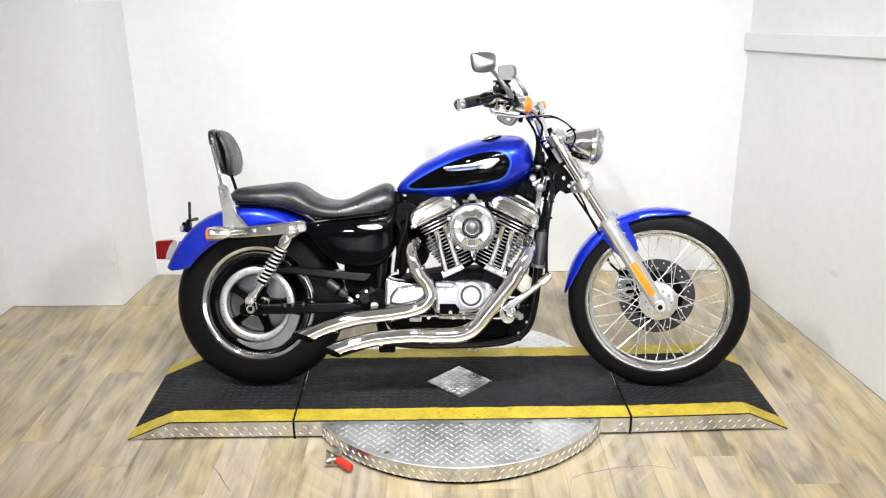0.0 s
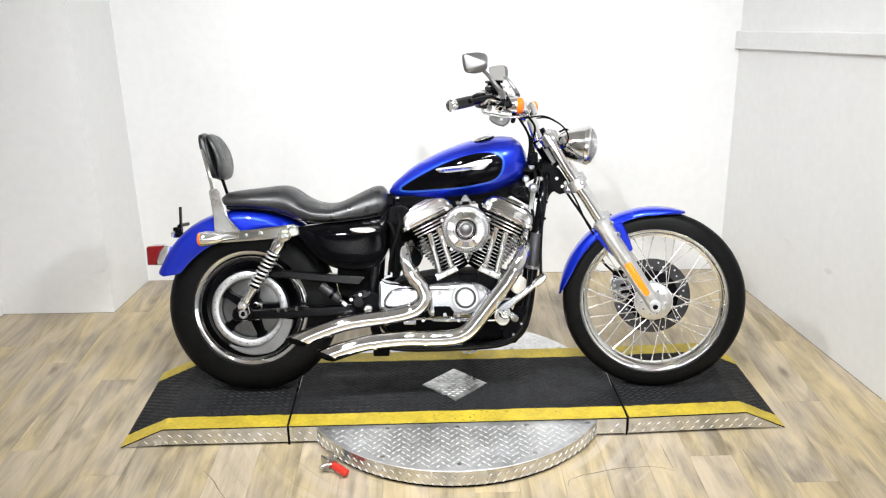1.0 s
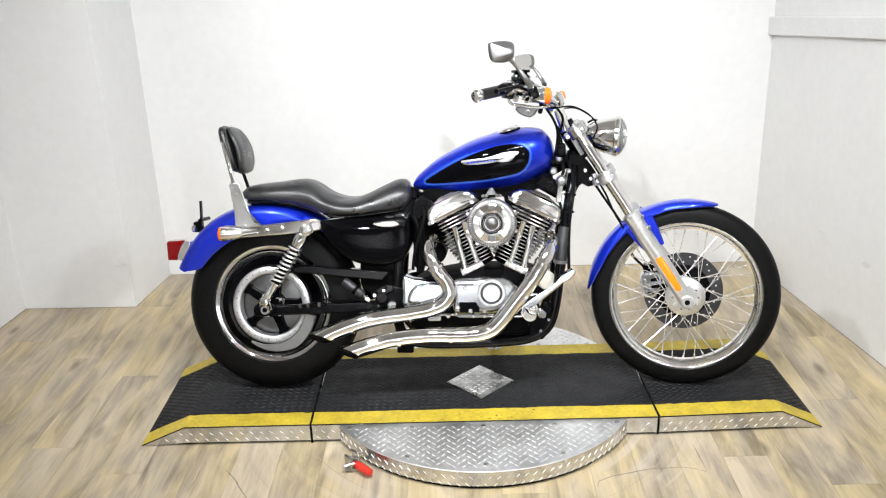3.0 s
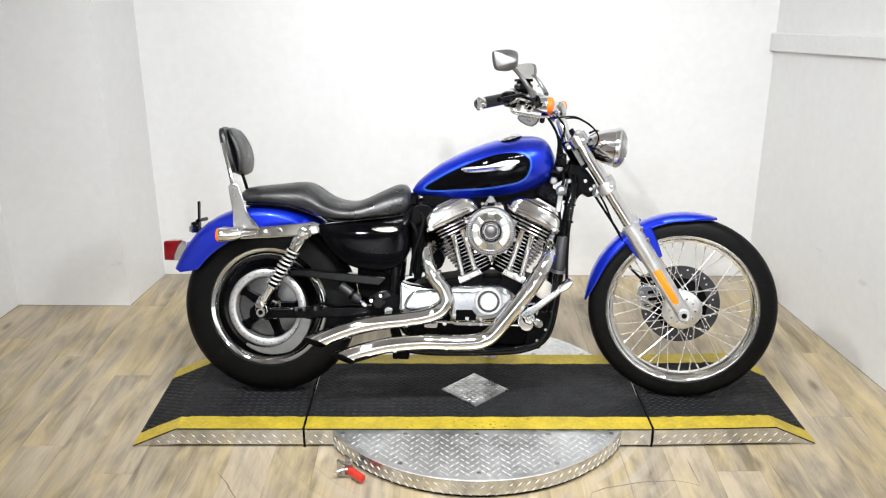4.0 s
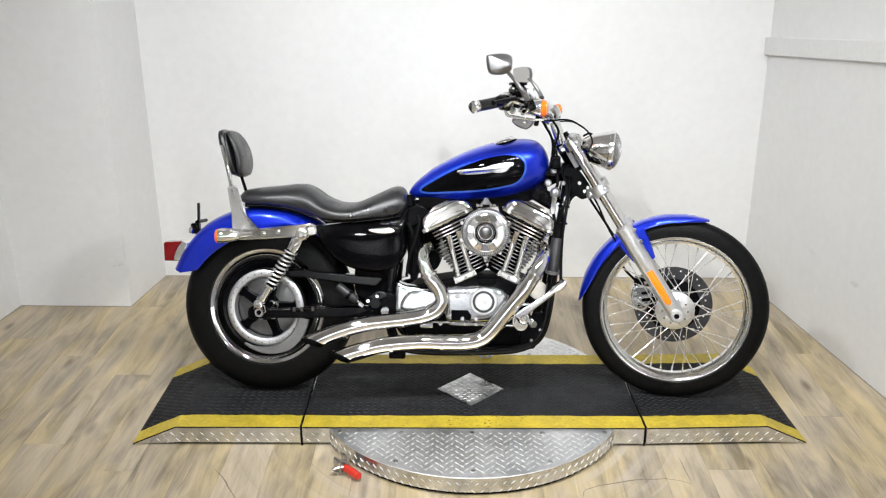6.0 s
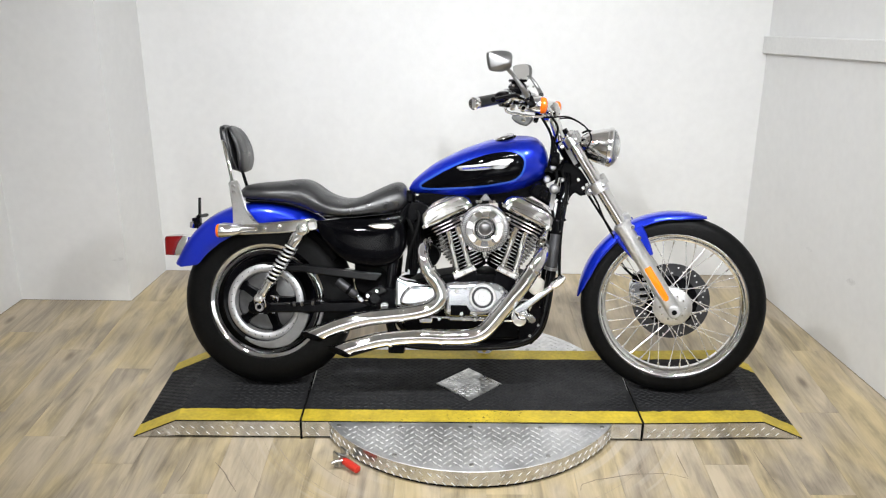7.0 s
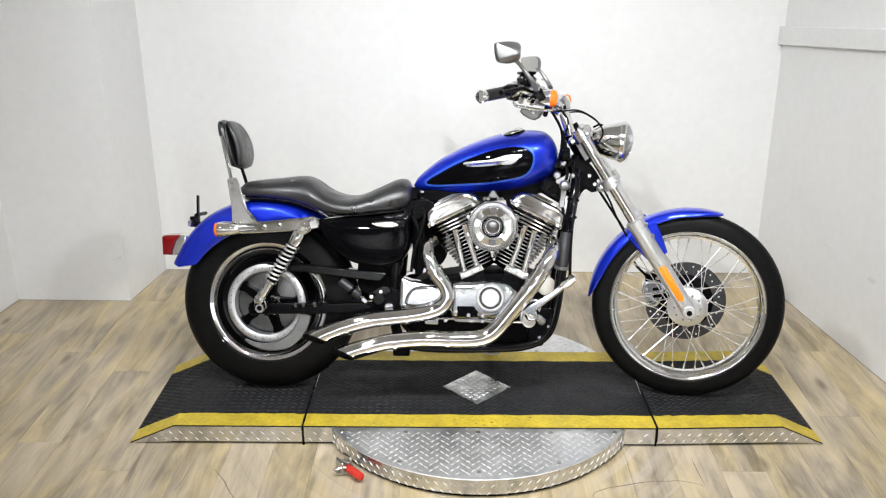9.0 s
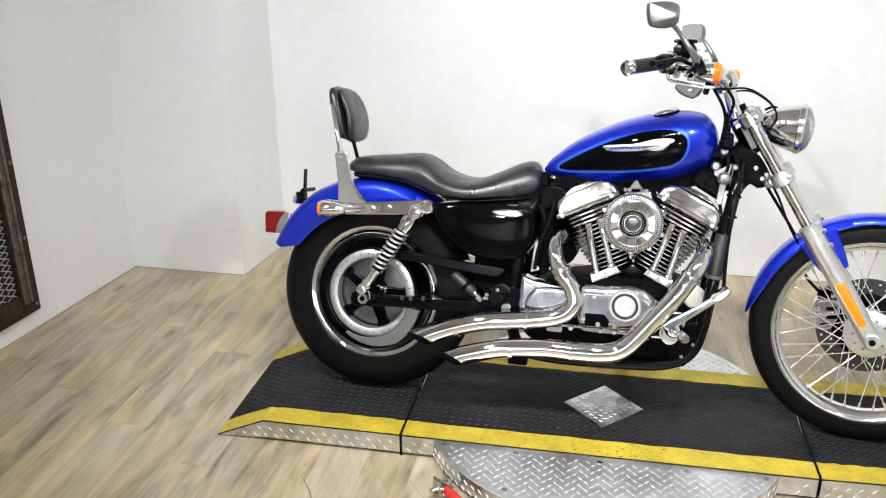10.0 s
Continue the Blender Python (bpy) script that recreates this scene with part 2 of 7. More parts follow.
# ---- mesh tools ----
class Shape:
    """Collects points and faces of one mesh."""

    def __init__(self):
        self.v, self.f, self.flat = [], [], False

    def add(self, pts, faces):
        n = len(self.v)
        self.v += [Vector(p) for p in pts]
        self.f += [tuple(i + n for i in f) for f in faces]
        return self

    def moved(self, m):
        self.v = [m @ p for p in self.v]
        return self

    def grid(self, rows, close_u=False, close_v=False):
        """Faces between rows of equal length."""
        a, b = len(rows), len(rows[0])
        faces = []
        for i in range(a if close_u else a - 1):
            for j in range(b if close_v else b - 1):
                faces.append((i * b + j, i * b + (j + 1) % b, (i + 1) % a * b + (j + 1) % b, (i + 1) % a * b + j))
        return self.add([p for r in rows for p in r], faces)

    def cap(self, ring):
        n = len(ring)
        return self.add(ring, [tuple(range(n))])

    def tube(self, path, radius, sides=14, caps=True, smooth=0):
        """A round bar along a path; radius: a number or one for each point."""
        pts = [Vector(p) for p in path]
        rad = list(radius) if hasattr(radius, "__len__") else [radius] * len(pts)
        if smooth:
            pts, rad = spline(pts, rad, smooth)
        rows, up = [], None
        for i, p in enumerate(pts):
            d = (pts[min(i + 1, len(pts) - 1)] - pts[max(i - 1, 0)]).normalized()
            if up is None:
                up = d.orthogonal().normalized()
            up = (up - d * up.dot(d)).normalized()
            s = d.cross(up)
            rows.append([p + (up * math.cos(2 * math.pi * k / sides) + s * math.sin(2 * math.pi * k / sides)) * rad[i] for k in range(sides)])
        self.grid(rows, close_v=True)
        if caps:
            self.cap(rows[0][::-1])
            self.cap(rows[-1])
        return self

    def lathe(self, profile, origin, axis, sides=48, closed=False):
        """Turns (along, radius) pairs round an axis."""
        axis, o = Vector(axis).normalized(), Vector(origin)
        u = axis.orthogonal().normalized()
        w = axis.cross(u)
        rows = [[o + axis * h + (u * math.cos(2 * math.pi * k / sides) + w * math.sin(2 * math.pi * k / sides)) * max(r, 1e-4)
                 for k in range(sides)] for h, r in profile]
        return self.grid(rows, close_u=closed, close_v=True)

    def box(self, c, s, b=0.004, turn=None):
        """A block with chamfered edges, centre c and size s."""
        hx, hy, hz = s[0] / 2, s[1] / 2, s[2] / 2
        b = min(b, hx * 0.9, hy * 0.9, hz * 0.9)
        bm = bmesh.new()
        for sx in (-1, 1):
            for sy in (-1, 1):
                for sz in (-1, 1):
                    for k in range(3):
                        bm.verts.new(Vector((sx * (hx - b * (k != 0)), sy * (hy - b * (k != 1)), sz * (hz - b * (k != 2)))))
        bmesh.ops.convex_hull(bm, input=bm.verts)
        bmesh.ops.dissolve_limit(bm, angle_limit=0.01, verts=bm.verts, edges=bm.edges)
        bm.verts.index_update()
        r = turn or Matrix()
        self.add([Vector(c) + (r @ v.co) for v in bm.verts], [tuple(v.index for v in f.verts) for f in bm.faces])
        bm.free()
        return self

    def prism(self, outline, y0, y1, b=0.006, steps=3):
        """An outline of (x, z) between two y, with rounded rims."""
        self.flat = True
        n = len(outline)
        cx, cz = sum(p[0] for p in outline) / n, sum(p[1] for p in outline) / n
        ins = inset(outline, 1.0)
        rows = []
        prof = [(y0 + b * (1 - math.sin(a)), b * (1 - math.cos(a))) for a in [math.pi / 2 * k / steps for k in range(steps, -1, -1)]]
        prof += [(y1 - b * (1 - math.sin(a)), b * (1 - math.cos(a))) for a in [math.pi / 2 * k / steps for k in range(steps + 1)]]
        for y, d in prof:
            rows.append([(p[0] + q[0] * d, y, p[1] + q[1] * d) for p, q in zip(outline, ins)])
        lip = 0.0015
        rows.insert(0, [(p[0] + q[0] * (b + lip), y0, p[1] + q[1] * (b + lip)) for p, q in zip(outline, ins)])
        rows.append([(p[0] + q[0] * (b + lip), y1, p[1] + q[1] * (b + lip)) for p, q in zip(outline, ins)])
        self.grid(rows, close_v=True)
        self.add(rows[0] + [(cx, rows[0][0][1], cz)], [(n, (i + 1) % n, i) for i in range(n)])
        self.add(rows[-1] + [(cx, rows[-1][0][1], cz)], [(n, i, (i + 1) % n) for i in range(n)])
        return self


def inset(outline, d):
    """Inward normals of a closed outline of pairs, times d."""
    n = len(outline)
    area = sum(outline[i][0] * outline[(i + 1) % n][1] - outline[(i + 1) % n][0] * outline[i][1] for i in range(n))
    sign = 1 if area > 0 else -1
    out = []
    for i in range(n):
        a, b = outline[i - 1], outline[(i + 1) % n]
        t = Vector((b[0] - a[0], b[1] - a[1]))
        t = t.normalized() if t.length > 1e-9 else Vector((1, 0))
        out.append((-t.y * sign * d, t.x * sign * d))
    return out


def spline(pts, rad, steps):
    """Catmull-Rom through points, with their radii."""
    P = [pts[0] * 2 - pts[1]] + list(pts) + [pts[-1] * 2 - pts[-2]]
    out, r = [], []
    for i in range(1, len(P) - 2):
        for k in range(steps):
            t = k / steps
            a, b, c, d = P[i - 1], P[i], P[i + 1], P[i + 2]
            out.append(0.5 * (b * 2 + (c - a) * t + (a * 2 - b * 5 + c * 4 - d) * t * t + (b * 3 - a - c * 3 + d) * t ** 3))
            r.append(rad[i - 1] * (1 - t) + rad[i] * t)
    return out + [pts[-1]], r + [rad[-1]]


def curve2(pairs, steps=6, closed=False):
    """A smooth run of pairs through the given ones."""
    P = [Vector((a, b, 0)) for a, b in pairs]
    if closed:
        Q = P[-2:] + P + P[:2]
        s, _ = spline(Q, [0] * len(Q), steps)
        s = s[2 * steps:(2 + len(P)) * steps]
    else:
        s, _ = spline(P, [0] * len(P), steps)
    return [(p.x, p.y) for p in s]


def lerp(table, x):
    """Linear look-up in (x, value) pairs."""
    return float(np.interp(x, [a for a, _ in table], [b for _, b in table]))


SINK = {"on": False}


def part(name, shape, material, parent=None, label="", angle=38):
    if SINK["on"] and shape.v:
        # settle: parts on the right side sit a touch lower, the tail a touch further back
        mid_p = sum(shape.v, Vector()) / len(shape.v)
        shape.moved(Matrix.Translation((0.014 * mid_p.x if mid_p.x < -0.2 else 0, 0, 0.045 * (mid_p.y if mid_p.y < -0.10 else 0) + 0.012 * min(mid_p.x, 0))))
    me = bpy.data.meshes.new(name)
    me.from_pydata([tuple(p) for p in shape.v], [], shape.f)
    bm = bmesh.new()
    bm.from_mesh(me)
    bmesh.ops.remove_doubles(bm, verts=bm.verts, dist=1e-5)
    bmesh.ops.recalc_face_normals(bm, faces=bm.faces)
    bm.to_mesh(me)
    bm.free()
    me.materials.append(M[material])
    me.shade_smooth()
    me.set_sharp_from_angle(angle=radians(angle))
    ob = new(name, me)
    if shape.flat:
        ob.modifiers.new("flat_faces", "WEIGHTED_NORMAL").keep_sharp = True
    if parent:
        ob.parent = parent
    if label:
        ob["label"] = label
    return ob


def each(ob, name):
    """Splits the loose pieces of a part into parts of their own."""
    me = ob.data
    link = list(range(len(me.vertices)))

    def root(i):
        while link[i] != i:
            link[i] = link[link[i]]
            i = link[i]
        return i

    for e in me.edges:
        link[root(e.vertices[0])] = root(e.vertices[1])
    groups = {}
    for f in me.polygons:
        groups.setdefault(root(f.vertices[0]), []).append(tuple(f.vertices))
    for faces in groups.values():
        ids = sorted({i for f in faces for i in f})
        index = {i: k for k, i in enumerate(ids)}
        m2 = bpy.data.meshes.new(name)
        m2.from_pydata([tuple(me.vertices[i].co) for i in ids], [], [tuple(index[i] for i in f) for f in faces])
        m2.materials.append(me.materials[0])
        m2.shade_smooth()
        m2.set_sharp_from_angle(angle=radians(38))
        o2 = new(name, m2)
        o2.parent = ob.parent
    bpy.data.objects.remove(ob)
    bpy.data.meshes.remove(me)


def thing(name, label, category, place=None, group="", kind=""):
    ob = new(name)
    ob.empty_display_size = 0.1
    if place:
        ob.matrix_world = place
    return tagged(ob, label, category, group, kind)


# ---- the room ----
TOP = 3.1            # ceiling height
H = 0.075            # height of the display platform
BACK_L, BACK_R = Vector((-1.595, 1.349, 0)), Vector((1.445, 1.325, 0))
PIL_A, PIL_B = Vector((-1.643, 0.945, 0)), Vector((-2.187, 0.954, 0))
LEFT_END = Vector((-3.15, -7.0, 0))
RIGHT_END = Vector((2.80, -7.0, 0))
LEFT_KNEE = Vector((-2.295, 0.08, 0))
RIGHT_KNEE = Vector((1.656, -0.075, 0))


def wall(name, a, b, label, material="wall", thick=0.12, z0=-0.05, z1=TOP):
    """A wall between two floor points; its thickness lies to the left of a->b."""
    d = (b - a).normalized()
    n = Vector((-d.y, d.x, 0)) * thick
    s = Shape()
    low = [a, b, b + n, a + n]
    s.add([p + Vector((0, 0, z)) for z in (z0, z1) for p in low],
          [(0, 1, 5, 4), (1, 2, 6, 5), (2, 3, 7, 6), (3, 0, 4, 7), (3, 2, 1, 0), (4, 5, 6, 7)])
    return tagged(part(name, s, material), label, "wall", kind="structure")


def toward(a, b, extra):
    return b + (b - a).normalized() * extra


wall("wall_back", toward(BACK_R, BACK_L, -0.002), toward(BACK_L, BACK_R, 0.0), "plain white painted back wall behind the motorcycle")
pil = Shape()
foot = [PIL_A, BACK_L + Vector((0.004, 0.004, 0)), BACK_L + Vector((0.004, 0.12, 0)), PIL_B + Vector((0, 0.52, 0)), PIL_B]
pil.add([p + Vector((0, 0, z)) for z in (-0.05, TOP) for p in foot],
        [(i, (i + 1) % 5, 5 + (i + 1) % 5, 5 + i) for i in range(5)] + [(4, 3, 2, 1, 0), (5, 6, 7, 8, 9)])
tagged(part("wall_pillar", pil, "wall"), "boxed-out white painted column in the corner", "wall", kind="structure")
wall("wall_left", LEFT_KNEE, PIL_B, "white painted side wall with a mesh panel")
wall("wall_left_rear", LEFT_END, LEFT_KNEE, "white painted side wall further along the hall")
wall("wall_right", BACK_R, RIGHT_KNEE, "white painted side wall with a sloping trim board")
wall("wall_right_rear", RIGHT_KNEE, RIGHT_END, "white painted side wall further along the hall")
# unseen wall, its two tones are there to be reflected in the chrome
wall("wall_hall", RIGHT_END, LEFT_END, "unseen two-tone wall across the hall, added for chrome reflections", "hall")
ceil = Shape()
ceil.box((0, -2.8, TOP + 0.05), (7.2, 8.9, 0.1), 0.01)
tagged(part("ceiling", ceil, "ceiling"), "pale ceiling with white spotlights", "ceiling", kind="structure")

# sloping trim board on the right wall
d = (RIGHT_KNEE - BACK_R).normalized()
nrm = Vector((d.y, -d.x, 0))
if nrm.x > 0:
    nrm = -nrm
trim = Shape()
run = 1.42
rows = []
for k in range(2):
    p = BACK_R + d * (run * k + 0.001)
    z = 1.156 + 0.153 * k
    rows.append([p + nrm * 0.002 + Vector((0, 0, z)), p + nrm * 0.020 + Vector((0, 0, z)), p + nrm * 0.024 + Vector((0, 0, z + 0.004)),
                 p + nrm * 0.024 + Vector((0, 0, z + 0.080)), p + nrm * 0.020 + Vector((0, 0, z + 0.085)), p + nrm * 0.002 + Vector((0, 0, z + 0.085))])
trim.grid(rows, close_v=True).cap(rows[0]).cap(rows[1][::-1])
tagged(part("trim", trim, "trim"), "white painted sloping trim board on the side wall", "trim board", kind="structure")

# mesh panel in a dark wooden frame, hung on the left wall
dl = (LEFT_KNEE - PIL_B).normalized()
nl = Vector((-dl.y, dl.x, 0))
if nl.x < 0:
    nl = -nl
corner = PIL_B + dl * 0.652
PW, PZ0, PZ1, FW = 0.95, 0.090, 1.75, 0.088
wire = thing("mesh_panel", "dark wooden framed panel of grey expanded metal on the white wall", "wall panel",
             Matrix.Translation(corner + nl * 0.004))


def panel_pt(u, z, w):
    return dl * u + nl * w + Vector((0, 0, z))


def slat(u0, u1, z0, z1, w0=0.0, w1=0.035, b=0.004):
    s = Shape()
    rows = []
    for w, q in ((w0, 0), (w1 - b, 0), (w1, b)):
        rows.append([panel_pt(u0 + q, z0 + q, w), panel_pt(u1 - q, z0 + q, w), panel_pt(u1 - q, z1 - q, w), panel_pt(u0 + q, z1 - q, w)])
    return s.grid(rows, close_v=True).cap(rows[0][::-1]).cap(rows[-1])


for u0, u1, z0, z1 in ((0, FW, PZ0, PZ1), (PW - FW, PW, PZ0, PZ1), (FW + 0.001, PW - FW - 0.001, PZ0, PZ0 + FW), (FW + 0.001, PW - FW - 0.001, PZ1 - FW, PZ1)):
    part("frame_board", slat(u0, u1, z0, z1), "wood", wire)
# narrow mouldings along the near upright
for u0, u1, w in ((0.036, 0.050, 0.041), (0.056, 0.064, 0.039), (0.070, 0.082, 0.042)):
    part("moulding", slat(u0, u1, PZ0 + 0.05, PZ1 - 0.05, 0.0352, w, 0.003), "batten", wire, "greyed wooden moulding strip")
for u, z in ((0.018, PZ0 + 0.03), (0.018, 0.40), (0.018, 0.70), (0.018, 1.02), (0.018, 1.35)):
    part("screw", Shape().lathe([(0, 0.008), (0.003, 0.006), (0.0035, 0)], panel_pt(u, z, 0.035), nl, 12), "brake", wire)
ms = Shape()
pu, pz = 0.054, 0.026
nu, nz = int((PW - 2 * FW) / pu), int((PZ1 - PZ0 - 2 * FW) / pz)
for i in range(nu):
    for j in range(nz):
        for sgn in (-1, 1):
            u0 = FW + i * pu
            z0 = PZ0 + FW + j * pz
            za, zb = (z0, z0 + pz) if sgn > 0 else (z0 + pz, z0)
            t = 0.0022
            ms.add([panel_pt(u0, za - t, 0.012), panel_pt(u0 + pu, zb - t, 0.018), panel_pt(u0 + pu, zb + t, 0.018), panel_pt(u0, za + t, 0.012)], [(0, 1, 2, 3)])
part("backing_board", slat(FW - 0.004, PW - FW + 0.004, PZ0 + FW - 0.004, PZ1 - FW + 0.004, 0.001, 0.006, 0.001), "matlug", wire, "dark backing board")
part("wire_mesh", ms, "mesh", wire, "grey expanded metal mesh")

# small marks on the white walls
for i, (px, pzz, w, h) in enumerate(((-1.687, 0.213, 0.045, 0.010), (-1.668, 0.222, 0.028, 0.016))):
    s = Shape()
    y = 0.9435 + (-1.643 - px) * 0.0165
    ring = [(px + w / 2 * math.cos(a) * (1 + 0.25 * math.sin(3 * a + i)), y, pzz + h / 2 * math.sin(a)) for a in [k * math.pi / 9 for k in range(18)]]
    s.cap(ring)
    tagged(part("wall_mark", s, "scuff"), "faint grey scuff on the white column", "scuff", kind="structure")

for sy0, sz0, w, h in ((0.715, 0.374, 0.05, 0.018), (0.375, 0.357, 0.06, 0.03)):
    t0 = (BACK_R.y - sy0) / (BACK_R.y - RIGHT_KNEE.y)
    c = BACK_R.lerp(RIGHT_KNEE, t0) + nrm * 0.0015 + Vector((0, 0, sz0))
    ring = [c + d * (w / 2 * math.cos(a) * (1 + 0.3 * math.sin(2 * a + w))) + Vector((0, 0, h / 2 * math.sin(a))) for a in [k * math.pi / 9 for k in range(18)]]
    tagged(part("wall_mark", Shape().cap(ring), "scuff"), "faint grey scuff on the white side wall", "scuff", kind="structure")

# ceiling lamps; the unseen rearmost pair is added to light the hall wall
LAMPS = [(-1.35, -1.45), (-0.42, -1.47), (-0.21, -1.47), (0.0, -1.40), (0.17, -1.40), (0.42, -1.40), (1.35, -1.45), (-1.4, -5.0), (0.0, -5.0), (1.4, -5.0), (-1.3, -5.6), (1.3, -5.6)]
for lx, ly in LAMPS:
    aim = look((lx, ly, TOP - 0.20), ((lx * -0.5, 1.0, 0.60) if abs(lx) > 1 else (lx * 1.1, 0.25, 0.30)) if ly > -2 else (lx * -0.45, 0.8, 0.20) if ly > -5.4 else (lx, -7.0, 1.15))
    lamp = thing("spotlight", "white ceiling spotlight out of view, switched on", "spotlight", Matrix.Translation((lx, ly, TOP)), "ceiling spotlights")
    loc_aim = Matrix.Translation((0, 0, -0.20)) @ aim.to_3x3().to_4x4()
    part("mount_plate", Shape().lathe([(0.0, 0.055), (-0.012, 0.055), (-0.016, 0.050), (-0.016, 0)], (0, 0, 0), (0, 0, 1), 28), "trim", lamp)
    part("stem", Shape().tube([(0, 0, -0.012), (0, 0, -0.15)], 0.010, 12), "trim", lamp)
    part("can", Shape().lathe([(0.16, 0.0), (0.16, 0.060), (0.15, 0.068), (0.01, 0.076), (0.0, 0.078), (0.004, 0.070)], (0, 0, 0), (0, 0, 1), 36).moved(loc_aim), "trim", lamp)
    part("diffuser", Shape().lathe([(0.008, 0.070), (0.007, 0.0)], (0, 0, 0), (0, 0, 1), 36).moved(loc_aim), "lamp", lamp)
    ld = bpy.data.lights.new("lamp_light", "AREA")
    ld.shape, ld.size, ld.energy, ld.color = "DISK", 0.13, (FRONT_WATTS * (1.2 if abs(lx) > 1 else 0.36) if ly > -2 else BACK_WATTS if ly > -5.4 else HALL_WATTS), (0.955, 0.975, 1.0)
    ld.spread = radians(100 if ly > -2 else 74 if ly > -5.4 else 84)
    lo = new("lamp_light", ld)
    lo.matrix_world = aim @ Matrix.Translation((0, 0, -0.012))

# ---- display platform: turntable plate, centre deck and two ramps ----
R_DISC, HALF, SEAM, END, CREASE = 0.580, 0.283, 0.611, 1.222, 1.062
platform = thing("display_turntable", "aluminium tread plate motorcycle turntable with black rubber deck and yellow edges", "turntable", Matrix())
disc = Shape()
disc.lathe([(H - 0.010, R_DISC - 0.0005), (H - 0.0075, R_DISC - 0.0005), (H - 0.006, R_DISC - 0.002), (H - 0.006, 0.001)], (0, -0.006, 0), (0, 0, 1), 128)
part("disc", disc, "tread", platform, "round aluminium tread plate")
part("side_band", Shape().lathe([(0.013, R_DISC - 0.02), (0.0135, R_DISC - 0.001), (H - 0.0085, R_DISC)], (0, -0.006, 0), (0, 0, 1), 128), "band", platform, "bent aluminium side of the disc")
# black recessed ring, colours in the shadow line under the disc rim
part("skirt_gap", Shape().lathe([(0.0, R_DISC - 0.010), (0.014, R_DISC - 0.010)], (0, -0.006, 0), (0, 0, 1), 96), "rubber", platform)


def lug(s, c, u, v, n, length=0.020, wide=0.006, high=0.0016):
    """One raised pointed lug of tread plate at c, long axis u, side v, normal n."""
    c, u, v, n = Vector(c), Vector(u), Vector(v), Vector(n)
    s.add([c - u * length / 2, c - v * wide / 2, c + u * length / 2, c + v * wide / 2, c - u * length / 4 + n * high, c + u * length / 4 + n * high],
          [(0, 1, 5, 4), (1, 2, 5), (2, 3, 4, 5), (3, 0, 4)])


lugs = Shape()
q = math.sqrt(0.5)
row = 0
y = -R_DISC
while y < R_DISC:
    x = -R_DISC + (row % 2) * 0.017
    col = 0
    while x < R_DISC:
        if math.hypot(x, y) < R_DISC - 0.018 and abs(y) > HALF + 0.012:
            sg = 1 if (row + col) % 2 else -1
            lug(lugs, (x, y - 0.006, H - 0.006), (q, q * sg, 0), (-q * sg, q, 0), (0, 0, 1), 0.020, 0.0042, 0.0021)
        x += 0.034
        col += 1
    y += 0.017
    row += 1
for rz in (0.018, 0.045):
    for k in range(120):
        a = 2 * math.pi * k / 120 + (0.02 if rz > 0.03 else 0)
        if abs(math.sin(a)) * R_DISC > HALF:
            c = Vector((math.cos(a) * R_DISC, math.sin(a) * R_DISC - 0.006, rz))
            tan, out = Vector((-math.sin(a), math.cos(a), 0)), Vector((math.cos(a), math.sin(a), 0))
            sg = 1 if out.x * out.y < 0 else -1
            lug(lugs, c, tan * 0.76 + Vector((0, 0, 0.65 * sg)), tan * -0.65 * sg + Vector((0, 0, 0.76)), out, 0.021, 0.0028)
tagged(part("tread_relief", lugs, "lug", platform, angle=10), kind="stuff")
for bx, by in ((-0.47, -0.305), (-0.25, -0.31), (0.0, -0.31), (0.25, -0.31), (0.47, -0.305), (-0.26, -0.49), (0.0, -0.545), (0.26, -0.49), (0.25, 0.305), (0.45, 0.30), (0.26, 0.48)):
    part("bolt", Shape().lathe([(H - 0.006, 0.009), (H - 0.0035, 0.008), (H - 0.003, 0)], (bx, by, 0), (0, 0, 1), 12), "zinc", platform)




